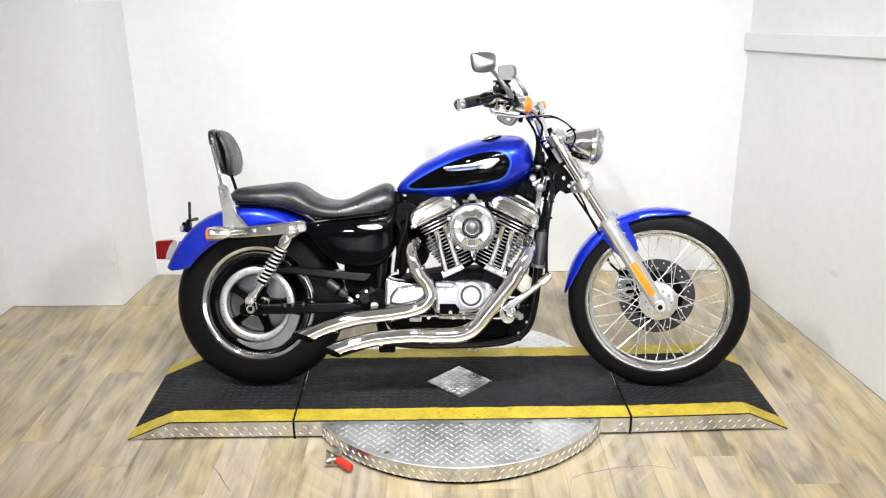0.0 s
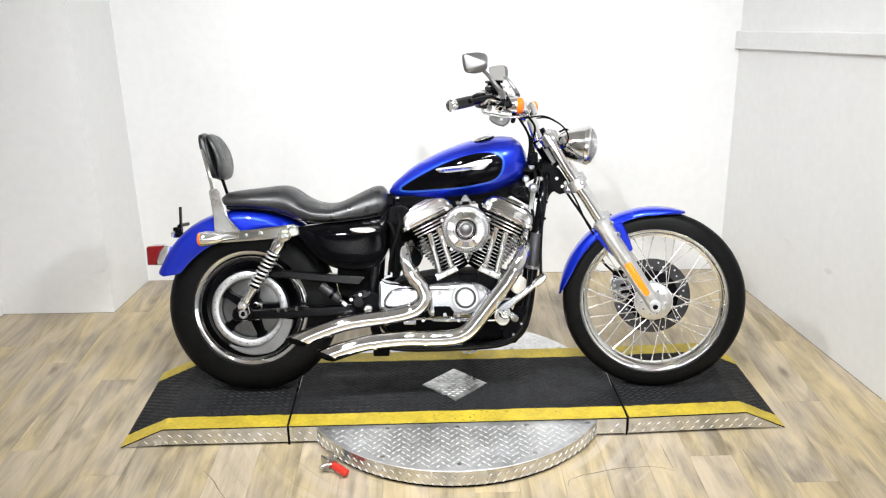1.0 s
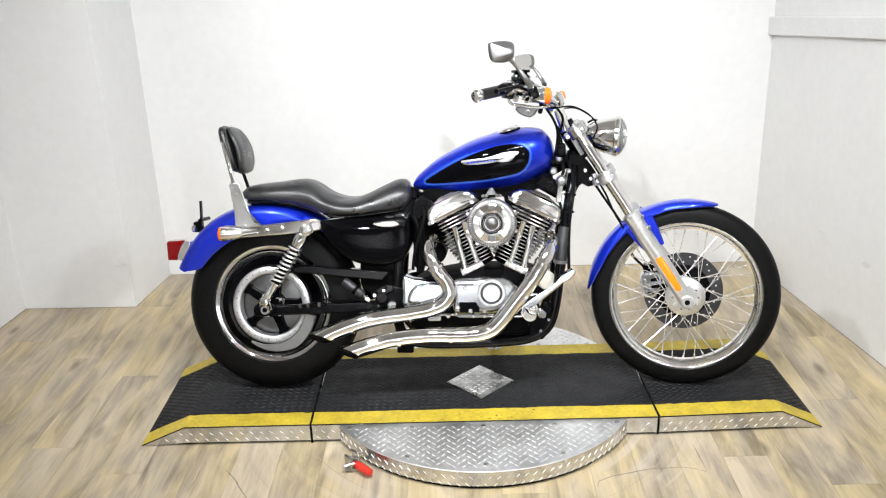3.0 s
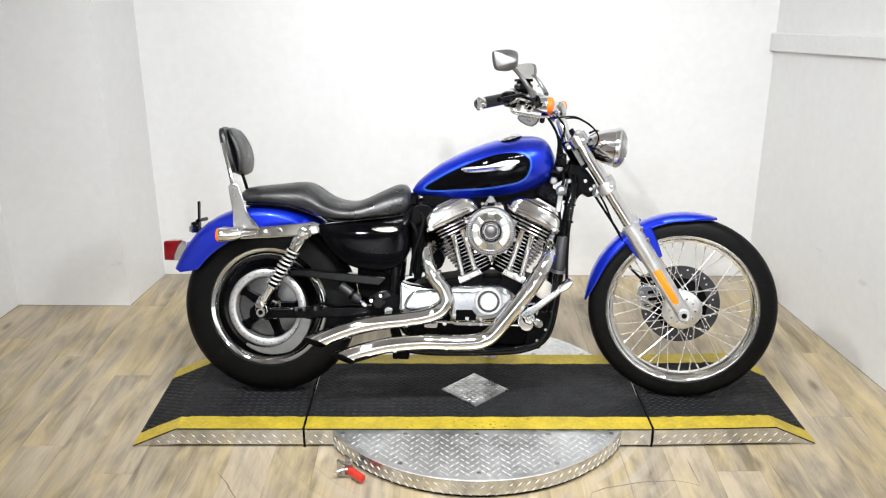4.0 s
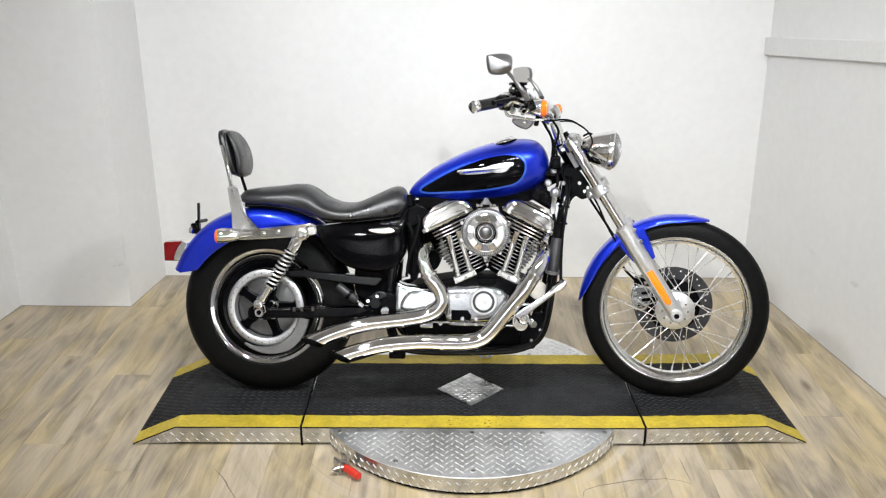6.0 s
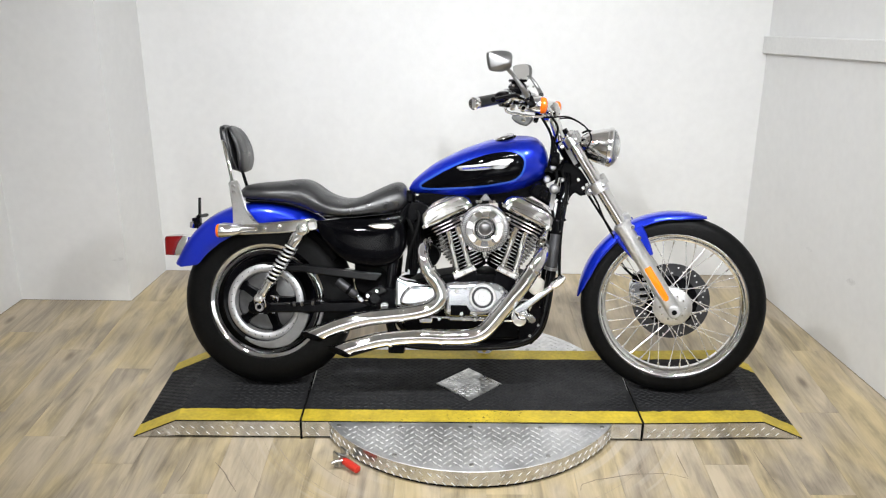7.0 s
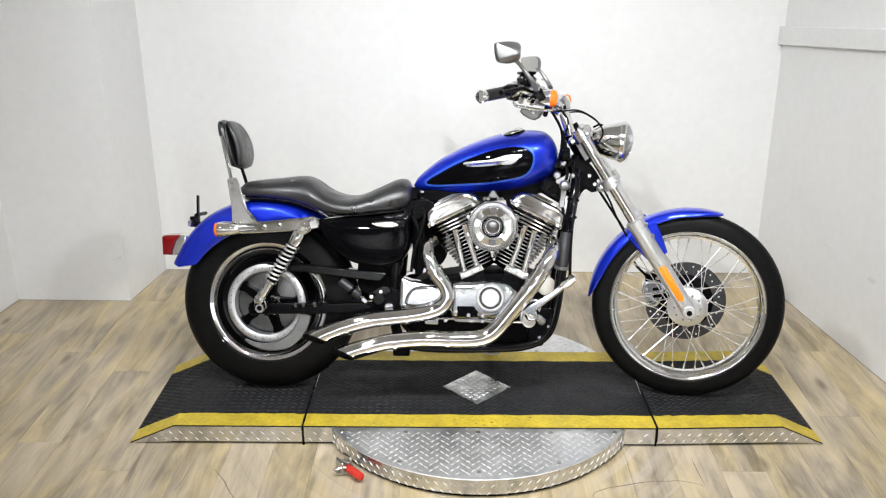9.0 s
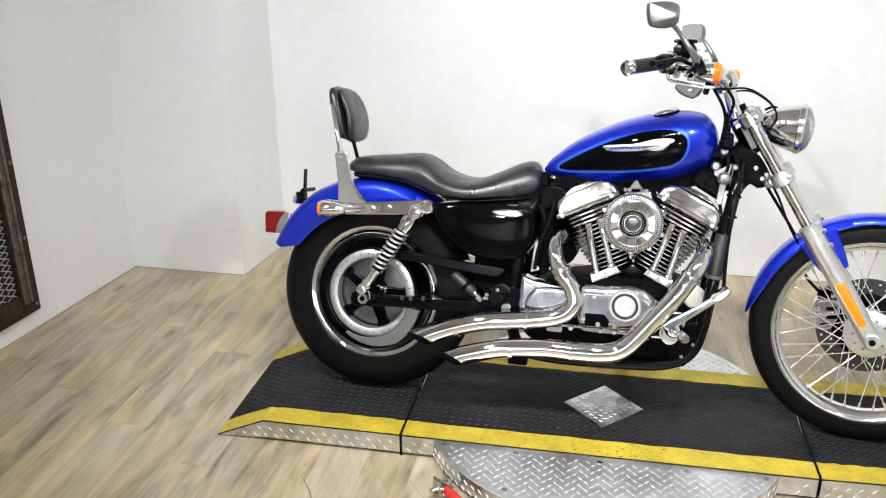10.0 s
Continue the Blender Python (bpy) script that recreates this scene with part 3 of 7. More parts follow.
def deck_section(name, label, xs, zs, parent):
    body = Shape()
    top = [[(x, -HALF, z - 0.004), (x, HALF, z - 0.004)] for x, z in zip(xs, zs)]
    low = [[(x, -HALF, min(0.010, z - 0.0045)), (x, HALF, min(0.010, z - 0.0045))] for x, z in zip(xs, zs)]
    for i in range(len(xs) - 1):
        a, b, c, e = top[i], top[i + 1], low[i], low[i + 1]
        body.add([a[0], b[0], e[0], c[0]], [(3, 2, 1, 0)])
        body.add([a[1], b[1], e[1], c[1]], [(0, 1, 2, 3)])
        body.add([a[0], a[1], b[1], b[0]], [(3, 2, 1, 0)])
    body.add([top[0][0], top[0][1], low[0][1], low[0][0]], [(0, 1, 2, 3)])
    body.add([top[-1][0], top[-1][1], low[-1][1], low[-1][0]], [(3, 2, 1, 0)])
    sec = part(name, body, "band", parent, label, angle=20)
    lo_x, hi_x = xs[0] + (0.03 if zs[0] < H else 0.004), xs[-1] - (0.03 if zs[-1] < H else 0.004)
    # black base box added to darken the shadow gap below the side plates
    part("rubber_foot", Shape().box(((lo_x + hi_x) / 2, 0, 0.0055), (hi_x - lo_x, 2 * HALF - 0.02, 0.011), 0.001), "rubber", sec)

    def strip(nm, y0, y1, material, lift):
        s = Shape()
        n = 24
        rows = []
        for i in range(len(xs) - 1):
            for k in range(n + 1):
                if i and k == 0:
                    continue
                t = k / n
                x, z = xs[i] + (xs[i + 1] - xs[i]) * t, zs[i] + (zs[i + 1] - zs[i]) * t
                w0, w1 = (random.uniform(-0.0034, 0.0034) if abs(y0) < 0.25 else 0), (random.uniform(-0.0034, 0.0034) if abs(y1) < 0.25 else 0)
                rows.append([(x, y0 + w0, z - 0.004), (x, y0 + w0, z + lift), (x, y1 + w1, z + lift), (x, y1 + w1, z - 0.004)])
        s.grid(rows).cap(rows[0]).cap(rows[-1][::-1])
        return part(nm, s, material, sec, angle=20)

    strip("rubber_mat", -HALF - 0.0025, HALF + 0.0025, "mat", 0.0)
    strip("edge_stripe", -HALF - 0.001, -HALF + 0.078, "yellow", 0.0012)
    strip("edge_stripe", HALF - 0.076, HALF + 0.001, "yellow", 0.0012)
    # raised grip pattern of the rubber
    s = Shape()
    row, y = 0, -HALF + 0.088
    while y < HALF - 0.084:
        x = xs[0] + 0.014 + (row % 2) * 0.013
        while x < xs[-1] - 0.012:
            z = float(np.interp(x, xs, zs))
            ahead = float(np.interp(x + 0.01, xs, zs)) - float(np.interp(x - 0.01, xs, zs))
            u = Vector((0.94, 0.34 * (1 if row % 2 else -1), ahead * 50 * 0.94))
            if not (abs(x) < 0.14 and abs(x) / 0.131 + abs(y + 0.006) / 0.131 < 1.05):
                lug(s, (x, y, z), u, Vector((-0.34, 0.94, 0)), (0, 0, 1), 0.021, 0.0065, 0.0022)
            x += 0.028
        y += 0.0125
        row += 1
    tagged(part("mat_relief", s, "matlug", sec, angle=10), kind="stuff")
    # lugs on the two long sides
    s = Shape()
    x, k = xs[0] + 0.02, 0
    while x < xs[-1] - 0.015:
        ztop = float(np.interp(x, xs, zs))
        for rz in (0.021, 0.045):
            if rz < ztop - 0.012 and not (abs(x) < 0.53):
                for sd in (-1, 1):
                    sg = 1 if x > 0 else -1
                    lug(s, (x + (0.018 if rz > 0.03 else 0), sd * (HALF + 0.0002), rz), (0.76, 0, 0.65 * sg), (-0.65 * sg, 0, 0.76), (0, sd, 0), 0.020, 0.0028)
        x += 0.036
        k += 1
    if s.v:
        tagged(part("side_relief", s, "lug", sec, angle=10), kind="stuff")
    return sec


mid = deck_section("centre_deck", "flat centre deck with black rubber mat", [-SEAM + 0.004, SEAM - 0.004], [H, H], platform)
for ob in (mid, *mid.children):
    for v in ob.data.vertices:
        if v.co.x > SEAM - 0.012:
            v.co.x -= v.co.y * 0.031
deck_section("rear_ramp", "end ramp with black rubber mat", [-END, -CREASE, -SEAM - 0.004], [0.006, H, H], platform)
front_ramp = deck_section("front_ramp", "end ramp with black rubber mat", [SEAM + 0.004, CREASE - 0.014, END - 0.026], [H, H, 0.006], platform)
# the front ramp sits a little askew against the centre deck
front_ramp.matrix_basis = Matrix.Translation((SEAM - 0.008, HALF, 0)) @ Matrix.Rotation(radians(2.2), 4, "Z") @ Matrix.Translation((-SEAM - 0.004, -HALF, 0))
part("joint_strip", Shape().box((-SEAM, 0, H / 2 - 0.004), (0.0075, 2 * HALF + 0.006, H - 0.006), 0.001), "rubber", platform)
part("joint_strip", Shape().prism([(SEAM + 0.0050, -HALF - 0.003), (SEAM + 0.0095, -HALF - 0.003), (SEAM - 0.0092, HALF), (SEAM - 0.0126, HALF)], 0.004, H - 0.006, 0.0005).moved(Matrix(((1, 0, 0, 0), (0, 0, 1, 0), (0, 1, 0, 0), (0, 0, 0, 1)))), "rubber", platform)
for sx in (-SEAM, SEAM - 0.0095):
    part("seam_edge", Shape().box((sx + 0.0048, 0.075, H + 0.0003), (0.0022, 0.25, 0.003), 0.0006), "zinc", platform)
dia = Shape()
dw = 0.127
rows = [[(-dw + q, -0.006, z), (0, -0.006 - dw + q, z), (dw - q, -0.006, z), (0, -0.006 + dw - q, z)] for z, q in ((H - 0.002, 0), (H + 0.0030, 0), (H + 0.0042, 0.002))]
dia.grid(rows, close_v=True).cap(rows[-1])
part("diamond_plate", dia, "plate", mid, "diamond of bare aluminium tread plate", angle=20)
s = Shape()
row, y = 0, -dw
while y < dw:
    x = -dw + (row % 2) * 0.015
    while x < dw:
        if abs(x) + abs(y) < dw - 0.016:
            sg = 1 if row % 2 else -1
            lug(s, (x, y - 0.006, H + 0.0042), (0.94, 0.34 * sg, 0), (-0.34 * sg, 0.94, 0), (0, 0, 1), 0.018, 0.005)
        x += 0.030
    y += 0.016
    row += 1
tagged(part("diamond_lugs", s, "lug", mid, angle=10), kind="stuff")

# chipped paint on the edge stripe
chips = Shape()
for _ in range(46):
    cx, cy = random.gauss(0.02, 0.17), -HALF + random.uniform(0.004, 0.074)
    r = random.uniform(0.0015, 0.006)
    r *= 0.6
    chips.cap([(cx + r * 1.8 * random.uniform(0.5, 1) * math.cos(k), cy + r * random.uniform(0.4, 1) * math.sin(k), H + 0.0016) for k in (0.2, 1.3, 2.4, 3.4, 4.5, 5.5)])
tagged(part("paint_chips", chips, "mat", mid), kind="stuff")

# hand clamp with a red grip, on the floor against the plate
clamp = thing("toggle_clamp", "zinc toggle clamp with a red plastic grip beside the turntable", "clamp", Matrix.Translation((-0.44, -0.47, 0)))
part("base", Shape().box((-0.006, 0.028, 0.006), (0.05, 0.05, 0.010), 0.002), "zinc", clamp)
part("bracket", Shape().box((-0.02, 0.012, 0.030), (0.008, 0.045, 0.045), 0.002, pose(0, 0, 0, 0, 0, 35).to_3x3().to_4x4()).box((0.004, 0.028, 0.036), (0.008, 0.045, 0.050), 0.002, pose(0, 0, 0, 0, 0, 35)), "zinc", clamp)
part("lever", Shape().tube([(-0.028, 0.008, 0.022), (-0.034, -0.012, 0.030), (-0.012, -0.004, 0.034), (0.012, 0.004, 0.030)], 0.0055, 8, smooth=3), "zinc", clamp)
part("pin", Shape().tube([(-0.034, 0.03, 0.042), (0.016, 0.008, 0.044)], 0.006, 10), "zinc", clamp)
part("grip", Shape().tube([(0.000, 0.010, 0.028), (0.006, 0.006, 0.027), (0.030, -0.014, 0.024), (0.056, -0.036, 0.020), (0.060, -0.040, 0.0195)], [0.008, 0.013, 0.0145, 0.0135, 0.006], 16), "redgrip", clamp, "red plastic grip")


# ---- the motorcycle: x forward, y to its left, z up from the tyres' contact ----
bike = thing("motorcycle", "blue and black cruiser motorcycle with chrome V-twin on its side stand", "motorcycle",
             pose(0.0, -0.02, H + 0.002, -15.0, 0, -2.2))
RW, RR = Vector((-0.771, 0, 0.322)), 0.329
FW_C, FR = Vector((0.760, 0, 0.336)), 0.341
RAKE = radians(31.5)
STEER_P = Vector((0.352, 0, 0.92))
STEER = Matrix.Translation((0, -0.008, 0)) @ Matrix.Translation(STEER_P) @ Matrix.Rotation(radians(-8.5), 4, Vector((-math.sin(RAKE), 0, math.cos(RAKE)))) @ Matrix.Translation(-STEER_P)
UNSTEER = STEER.inverted()


def fork(name, shape, material, parent=None, label="", angle=38):
    """A part of the front end, turned with the steering."""
    return part(name, shape.moved(STEER), material, parent or bike, label, angle)


def us(x, y, z):
    """A place of the turned front end, brought back to straight ahead."""
    return UNSTEER @ Vector((x, y, z))


def bolt(s, c, axis, r=0.007, h=0.006, sides=6):
    s.lathe([(0, r), (h * 0.8, r), (h, r * 0.8), (h, 0)], c, axis, sides)


# tyres and wheels
def tyre_profile(R, rim, half):
    pts = []
    for k in range(25):
        a = math.pi * (k / 24 - 0.5) * 1.08
        y = math.sin(max(min(a, math.pi / 2), -math.pi / 2)) * half
        r = rim + (R - rim) * (max(math.cos(a), 0.0) ** 0.62)
        pts.append((y, r))
    return [(-half * 0.62, rim - 0.004)] + pts + [(half * 0.62, rim - 0.004)]


def grooves(s, c, R, half, n, rim):
    """Tread grooves as thin dark ridged blocks round the crown."""
    for k in range(n):
        a = 2 * math.pi * k / n
        for sy in (-1, 1):
            rows = []
            for t in (0.0, 0.5, 1.0):
                y = sy * half * (0.18 + 0.62 * t)
                r = rim + (R - rim) * math.sqrt(1 - (y / half) ** 2) ** 0.62
                b = a + 0.05 * t + (0.5 * 2 * math.pi / n if sy > 0 else 0)
                rows.append([(c.x + math.cos(b + w) * (r + o), y, c.z + math.sin(b + w) * (r + o)) for w, o in ((-0.006, -0.002), (-0.006, 0.0004), (0.006, 0.0004), (0.006, -0.002))])
            s.grid(rows)


rear = part("rear_wheel", Shape().lathe([(-0.0335, 0.178), (-0.037, 0.184), (-0.044, 0.198), (-0.050, 0.201), (-0.056, 0.206), (-0.058, 0.219), (-0.062, 0.2245), (-0.058, 0.2275), (-0.045, 0.221),
                                         (0.045, 0.221), (0.058, 0.2275), (0.062, 0.2245), (0.056, 0.206), (0.044, 0.198), (0.0335, 0.178)], RW, (0, 1, 0), 72), "chrome", bike, "rear wheel with chromed rim and dark disc")
part("wheel_disc", Shape().lathe([(-0.033, 0.179), (-0.028, 0.150), (-0.034, 0.09), (-0.030, 0.02), (0.030, 0.02), (0.034, 0.09), (0.028, 0.150), (0.033, 0.179)], RW, (0, 1, 0), 72), "black", rear, "dark lacquered wheel disc")
part("tyre", Shape().lathe(tyre_profile(RR, 0.221, 0.074), RW, (0, 1, 0), 96), "tyre", rear, "wide black rear tyre")
s = Shape()
grooves(s, RW, RR, 0.074, 44, 0.221)
tagged(part("tread_blocks", s, "tyre", rear), kind="stuff")
# belt pulley with five spokes
pul = part("belt_pulley", Shape().lathe([(-0.080, 0.115), (-0.088, 0.117), (-0.090, 0.120), (-0.090, 0.138), (-0.088, 0.142), (-0.086, 0.145), (-0.060, 0.145), (-0.060, 0.112)], RW, (0, 1, 0), 72, closed=True), "pulley", rear, "silver toothed belt pulley")
part("pulley_back", Shape().lathe([(-0.050, 0.113), (-0.056, 0.08), (-0.052, 0.03)], RW, (0, 1, 0), 48), "brake", pul, "dark polished pulley web")
for k in range(5):
    a = 2 * math.pi * (k / 5) + radians(3)
    o = Vector((math.cos(a), 0, math.sin(a)))
    t = Vector((-math.sin(a), 0, math.cos(a)))
    s = Shape()
    rows = [[RW + o * r + t * w * sg + Vector((0, y, 0)) for sg, y in ((-1, -0.054), (-0.8, -0.078), (0.8, -0.078), (1, -0.054))] for r, w in ((0.025, 0.030), (0.05, 0.019), (0.095, 0.015), (0.116, 0.026))]
    s.grid(rows)
    part("spoke", s, "black", pul)
for a in (128, 234, 309, 20):
    o = Vector((math.cos(radians(a)), 0, math.sin(radians(a)))) * 0.041
    part("hub_bolt", Shape().lathe([(0, 0.0115), (0.008, 0.0115), (0.012, 0.008), (0.012, 0.0)], RW + o + Vector((0, -0.078, 0)), (0, -1, 0), 12), "chrome", pul)
s = Shape()
for k in range(30):
    a = 2 * math.pi * k / 30
    bolt(s, RW + Vector((math.cos(a) * 0.131, -0.090, math.sin(a) * 0.131)), (0, -1, 0), 0.0022, 0.001, 6)
tagged(part("pulley_studs", s, "satin", pul), kind="stuff")
s = Shape()
s.lathe([(-0.088, 0.1455), (-0.088, 0.1495), (-0.062, 0.1495), (-0.062, 0.1455)], RW, (0, 1, 0), 72, closed=True)
part("drive_belt", s, "rubber", bike)
part("hub", Shape().lathe([(-0.052, 0.050), (-0.085, 0.047), (-0.092, 0.041), (-0.094, 0.0)], RW, (0, 1, 0), 36), "satin", rear)
s = Shape()
for k in range(5):
    a = 2 * math.pi * (k + 0.5) / 5
    bolt(s, RW + Vector((math.cos(a) * 0.034, -0.090, math.sin(a) * 0.034)), (0, -1, 0), 0.010, 0.010, 10)
each(part("pulley_bolts", s, "chrome", rear), "pulley_bolt")
# rear brake on the far side
part("brake_disc", Shape().lathe([(0.070, 0.06), (0.070, 0.146), (0.076, 0.146), (0.076, 0.06)], RW, (0, 1, 0), 48, closed=True), "steel", rear)

# swing arm and axle
SINK["on"] = True
for sy in (-1, 1):
    s = Shape()
    s.prism(curve2([(-0.815, 0.330), (-0.80, 0.346), (-0.70, 0.343), (-0.33, 0.356), (-0.33, 0.318), (-0.70, 0.306), (-0.80, 0.300), (-0.815, 0.312)], 3, True), sy * 0.128 - 0.014, sy * 0.128 + 0.014, 0.006)
    part("swing_arm", s, "gloss", bike)
s = Shape()
s.tube([(-0.765, -0.15, 0.334), (-0.765, 0.16, 0.334)], 0.0095, 16)
s.lathe([(-0.148, 0.024), (-0.156, 0.024), (-0.158, 0.021)], (-0.765, 0, 0.334), (0, 1, 0), 6)
part("axle", s, "steel", bike)
part("axle_nut", Shape().lathe([(0.002, 0.018), (0.012, 0.018), (0.016, 0.015), (0.016, 0.009), (0.006, 0.0075)], (-0.765, -0.156, 0.334), (0, -1, 0), 24), "steel", bike)
part("axle_adjuster", Shape().prism([(-0.810, 0.332), (-0.792, 0.358), (-0.747, 0.358), (-0.727, 0.336), (-0.742, 0.308), (-0.792, 0.308)], -0.156, -0.143, 0.003), "satin", bike)

# chain adjuster bolt and lock nuts behind the axle
adj = part("adjuster_bolt", Shape().tube([(-0.655, -0.148, 0.341), (-0.545, -0.148, 0.346)], 0.0045, 10), "satin", bike)
for nx in (-0.640, -0.612, -0.572):
    part("lock_nut", Shape().lathe([(-0.005, 0.009), (0.005, 0.009)], (nx, -0.148, 0.3415 + (nx + 0.655) * 0.045), (1, 0, 0.045), 6), "brake", adj)

# shock absorbers
def shock(sy):
    a, b = Vector((-0.764, sy * 0.168, 0.368)), Vector((-0.606, sy * 0.168, 0.622))
    d = (b - a)
    L = d.length
    d.normalize()
    body = part("shock_absorber", Shape().lathe([(0, 0.012), (0.02, 0.017), (0.03, 0.0155), (0.066, 0.0165), (0.070, 0.0225), (0.078, 0.0225), (0.080, 0.012), (L - 0.072, 0.012), (L - 0.070, 0.0215),
                                                 (L - 0.050, 0.0235), (L - 0.03, 0.0235), (L - 0.018, 0.018), (L, 0.012)], a, d, 28), "chrome", bike, "chrome twin shock absorber with open coil spring")
    u = d.orthogonal().normalized()
    w = d.cross(u)
    n = 9 * 16
    pts = [a + d * (0.080 + (L - 0.152) * k / n) + (u * math.cos(2 * math.pi * k / 16) + w * math.sin(2 * math.pi * k / 16)) * 0.0215 for k in range(n + 1)]
    part("coil_spring", Shape().tube(pts, 0.0043, 8), "spoke", body)
    part("damper_tube", Shape().lathe([(0.079, 0.0155), (L - 0.071, 0.0155)], a, d, 24), "satin", body)
    for p, r in ((a, 0.017), (b, 0.021)):
        s = Shape().lathe([(-0.020, r), (0.020, r), (0.023, r * 0.8), (0.023, 0)], p, (0, sy, 0), 24)
        bolt(s, p + Vector((0, sy * 0.023, 0)), (0, sy, 0), 0.011, 0.008)
        part("mount_eye", s, "chrome", body)


for sy in (-1, 1):
    shock(sy)

# rear fender
def fender_shape(c, R, half, a0, a1, skirt, n=48, crown=0.012, thick=0.0025, taper=0.0, tail=0.0):
    """An arched guard: skirt(angle) is the inner radius at its sides."""
    rows_o, rows_i = [], []
    full = R
    for k in range(n + 1):
        a = radians(a0 + (a1 - a0) * k / n)
        R = full - tail * min(1.0, max(0.0, (math.degrees(a) - 118) / 32)) ** 1.5
        o = Vector((math.cos(a), 0, math.sin(a)))
        lo = skirt(math.degrees(a))
        e = min(1.0, (min(k, n - k) / n + 0.004) / taper) ** 0.5 if taper else 1.0
        lo = R - 0.004 - (R - 0.004 - lo) * e
        hw, dome = half * (0.35 + 0.65 * e), (0.026 + crown) * e
        prof = [(-hw, lo), (-hw * 1.005, lo + (R - dome - lo) * 0.5), (-hw * 0.99, lo + (R - dome - lo) * 0.85)]
        for j in range(9):
            b = math.pi * j / 8
            y = -math.cos(b) * hw
            prof.append((y * 0.97, R - dome + dome * math.sin(b) ** 0.75))
        prof += [(-y, r) for y, r in prof[:3][::-1]]
        rows_o.append([c + o * r + Vector((0, y, 0)) for y, r in prof])
        rows_i.append([c + o * (r - thick) + Vector((0, y * (1 - thick / half), 0)) for y, r in prof])
    s = Shape()
    s.grid(rows_o)
    s.grid([r[::-1] for r in rows_i])
    for ro, ri in ((rows_o[0], rows_i[0]), (rows_o[-1], rows_i[-1])):
        s.grid([ro, ri])
    s.grid([[r[0] for r in rows_o], [r[0] for r in rows_i]])
    s.grid([[r[-1] for r in rows_o], [r[-1] for r in rows_i]])
    return s


rf_skirt = [(40, 0.380), (62, 0.362), (78, 0.325), (90, 0.298), (105, 0.285), (130, 0.284), (140, 0.286), (146.5, 0.287), (149.5, 0.292), (152.5, 0.312), (156, 0.342), (161, 0.360)]
rear_fender = part("rear_fender", fender_shape(RW, 0.392, 0.096, 46, 156.0, lambda a: lerp(rf_skirt, a), tail=0.013), "blue", bike, "metallic blue rear fender", angle=50)
# strut, its cover plate and bolts
for sy in (-1, 1):
    y = sy * 0.112
    st = part("fender_strut", Shape().prism(curve2([(-0.915, 0.596), (-0.922, 0.617), (-0.912, 0.637), (-0.86, 0.636), (-0.75, 0.641), (-0.62, 0.655), (-0.575, 0.659), (-0.560, 0.640), (-0.572, 0.612), (-0.63, 0.606), (-0.75, 0.598), (-0.86, 0.592)], 3, True),
                                            min(y, y + sy * 0.020), max(y, y + sy * 0.020), 0.006), "chrome", bike, "long chrome fender strut")
    s = Shape()
    for bx, bz in ((-0.83, 0.616), (-0.755, 0.620), (-0.70, 0.628)):
        bolt(s, (bx, y + sy * 0.020, bz), (0, sy, 0), 0.008, 0.006, 12)
    each(part("strut_bolts", s, "steel", st), "strut_bolt")
    s = Shape().lathe([(0, 0.024), (0.03, 0.024), (0.036, 0.018), (0.037, 0)], (-0.606, sy * 0.132, 0.622), (0, sy, 0), 24)
    s.box((-0.573, sy * 0.150, 0.634), (0.040, 0.035, 0.040), 0.008, pose(0, 0, 0, 0, -15, 0))
    part("shock_bracket", s, "chrome", st)
    # sissy bar
    top = 0.0 if sy < 0 else -0.060
    sb = part("sissy_bar_plate", Shape().prism([(-0.885, 0.786 + top), (-0.878, 0.796 + top), (-0.852, 0.796 + top), (-0.846, 0.788 + top), (-0.815, 0.690), (-0.795, 0.652), (-0.770, 0.634), (-0.868, 0.632), (-0.870, 0.690)],
                                               min(y, y + sy * 0.006) + sy * 0.022, max(y, y + sy * 0.006) + sy * 0.022, 0.0025), "steel", bike, "polished side plate of the sissy bar")
    s = Shape()
    bolt(s, (-0.865, y + sy * 0.028, 0.778 + top), (0, sy, 0), 0.006, 0.005, 12)
    bolt(s, (-0.862, y + sy * 0.028, 0.755 + top), (0, sy, 0), 0.006, 0.005, 12)
    each(part("plate_bolts", s, "chrome", sb), "plate_bolt")
sp = Shape()
sp.tube([(-0.866, -0.130, 0.770), (-0.884, -0.120, 0.84), (-0.915, -0.085, 0.93), (-0.925, -0.05, 0.965), (-0.928, 0, 0.975), (-0.925, 0.05, 0.965), (-0.912, 0.070, 0.93), (-0.890, 0.070, 0.86)], 0.008, 12, smooth=5)
part("sissy_bar", sp, "chrome", bike, "bent chrome backrest bar")
part("backrest_prop", Shape().tube([(-0.862, -0.03, 0.825), (-0.845, -0.03, 0.77), (-0.838, -0.03, 0.745)], 0.006, 10, smooth=3), "satin", bike)

# backrest pad: two cushions with a piping
def pad(x_of, t0, t1, z0, z1, half, n=20, sides=28):
    s = Shape()
    rows = []
    for k in range(n + 1):
        u = k / n
        e = (1 - abs(2 * u - 1) ** 3.2) ** (1 / 3.2)
        z = z0 + (z1 - z0) * u
        ring = []
        for j in range(sides):
            a = 2 * math.pi * j / sides
            ca, sa = math.cos(a), math.sin(a)
            p = 2 / 3.0
            ring.append((x_of(z) + (t0 + t1) / 2 + (t1 - t0) / 2 * math.copysign(abs(ca) ** p, ca) * e, half * math.copysign(abs(sa) ** p, sa) * (0.25 + 0.75 * e), z))
        rows.append(ring)
    s.grid(rows, close_v=True).cap(rows[0][::-1]).cap(rows[-1])
    return s


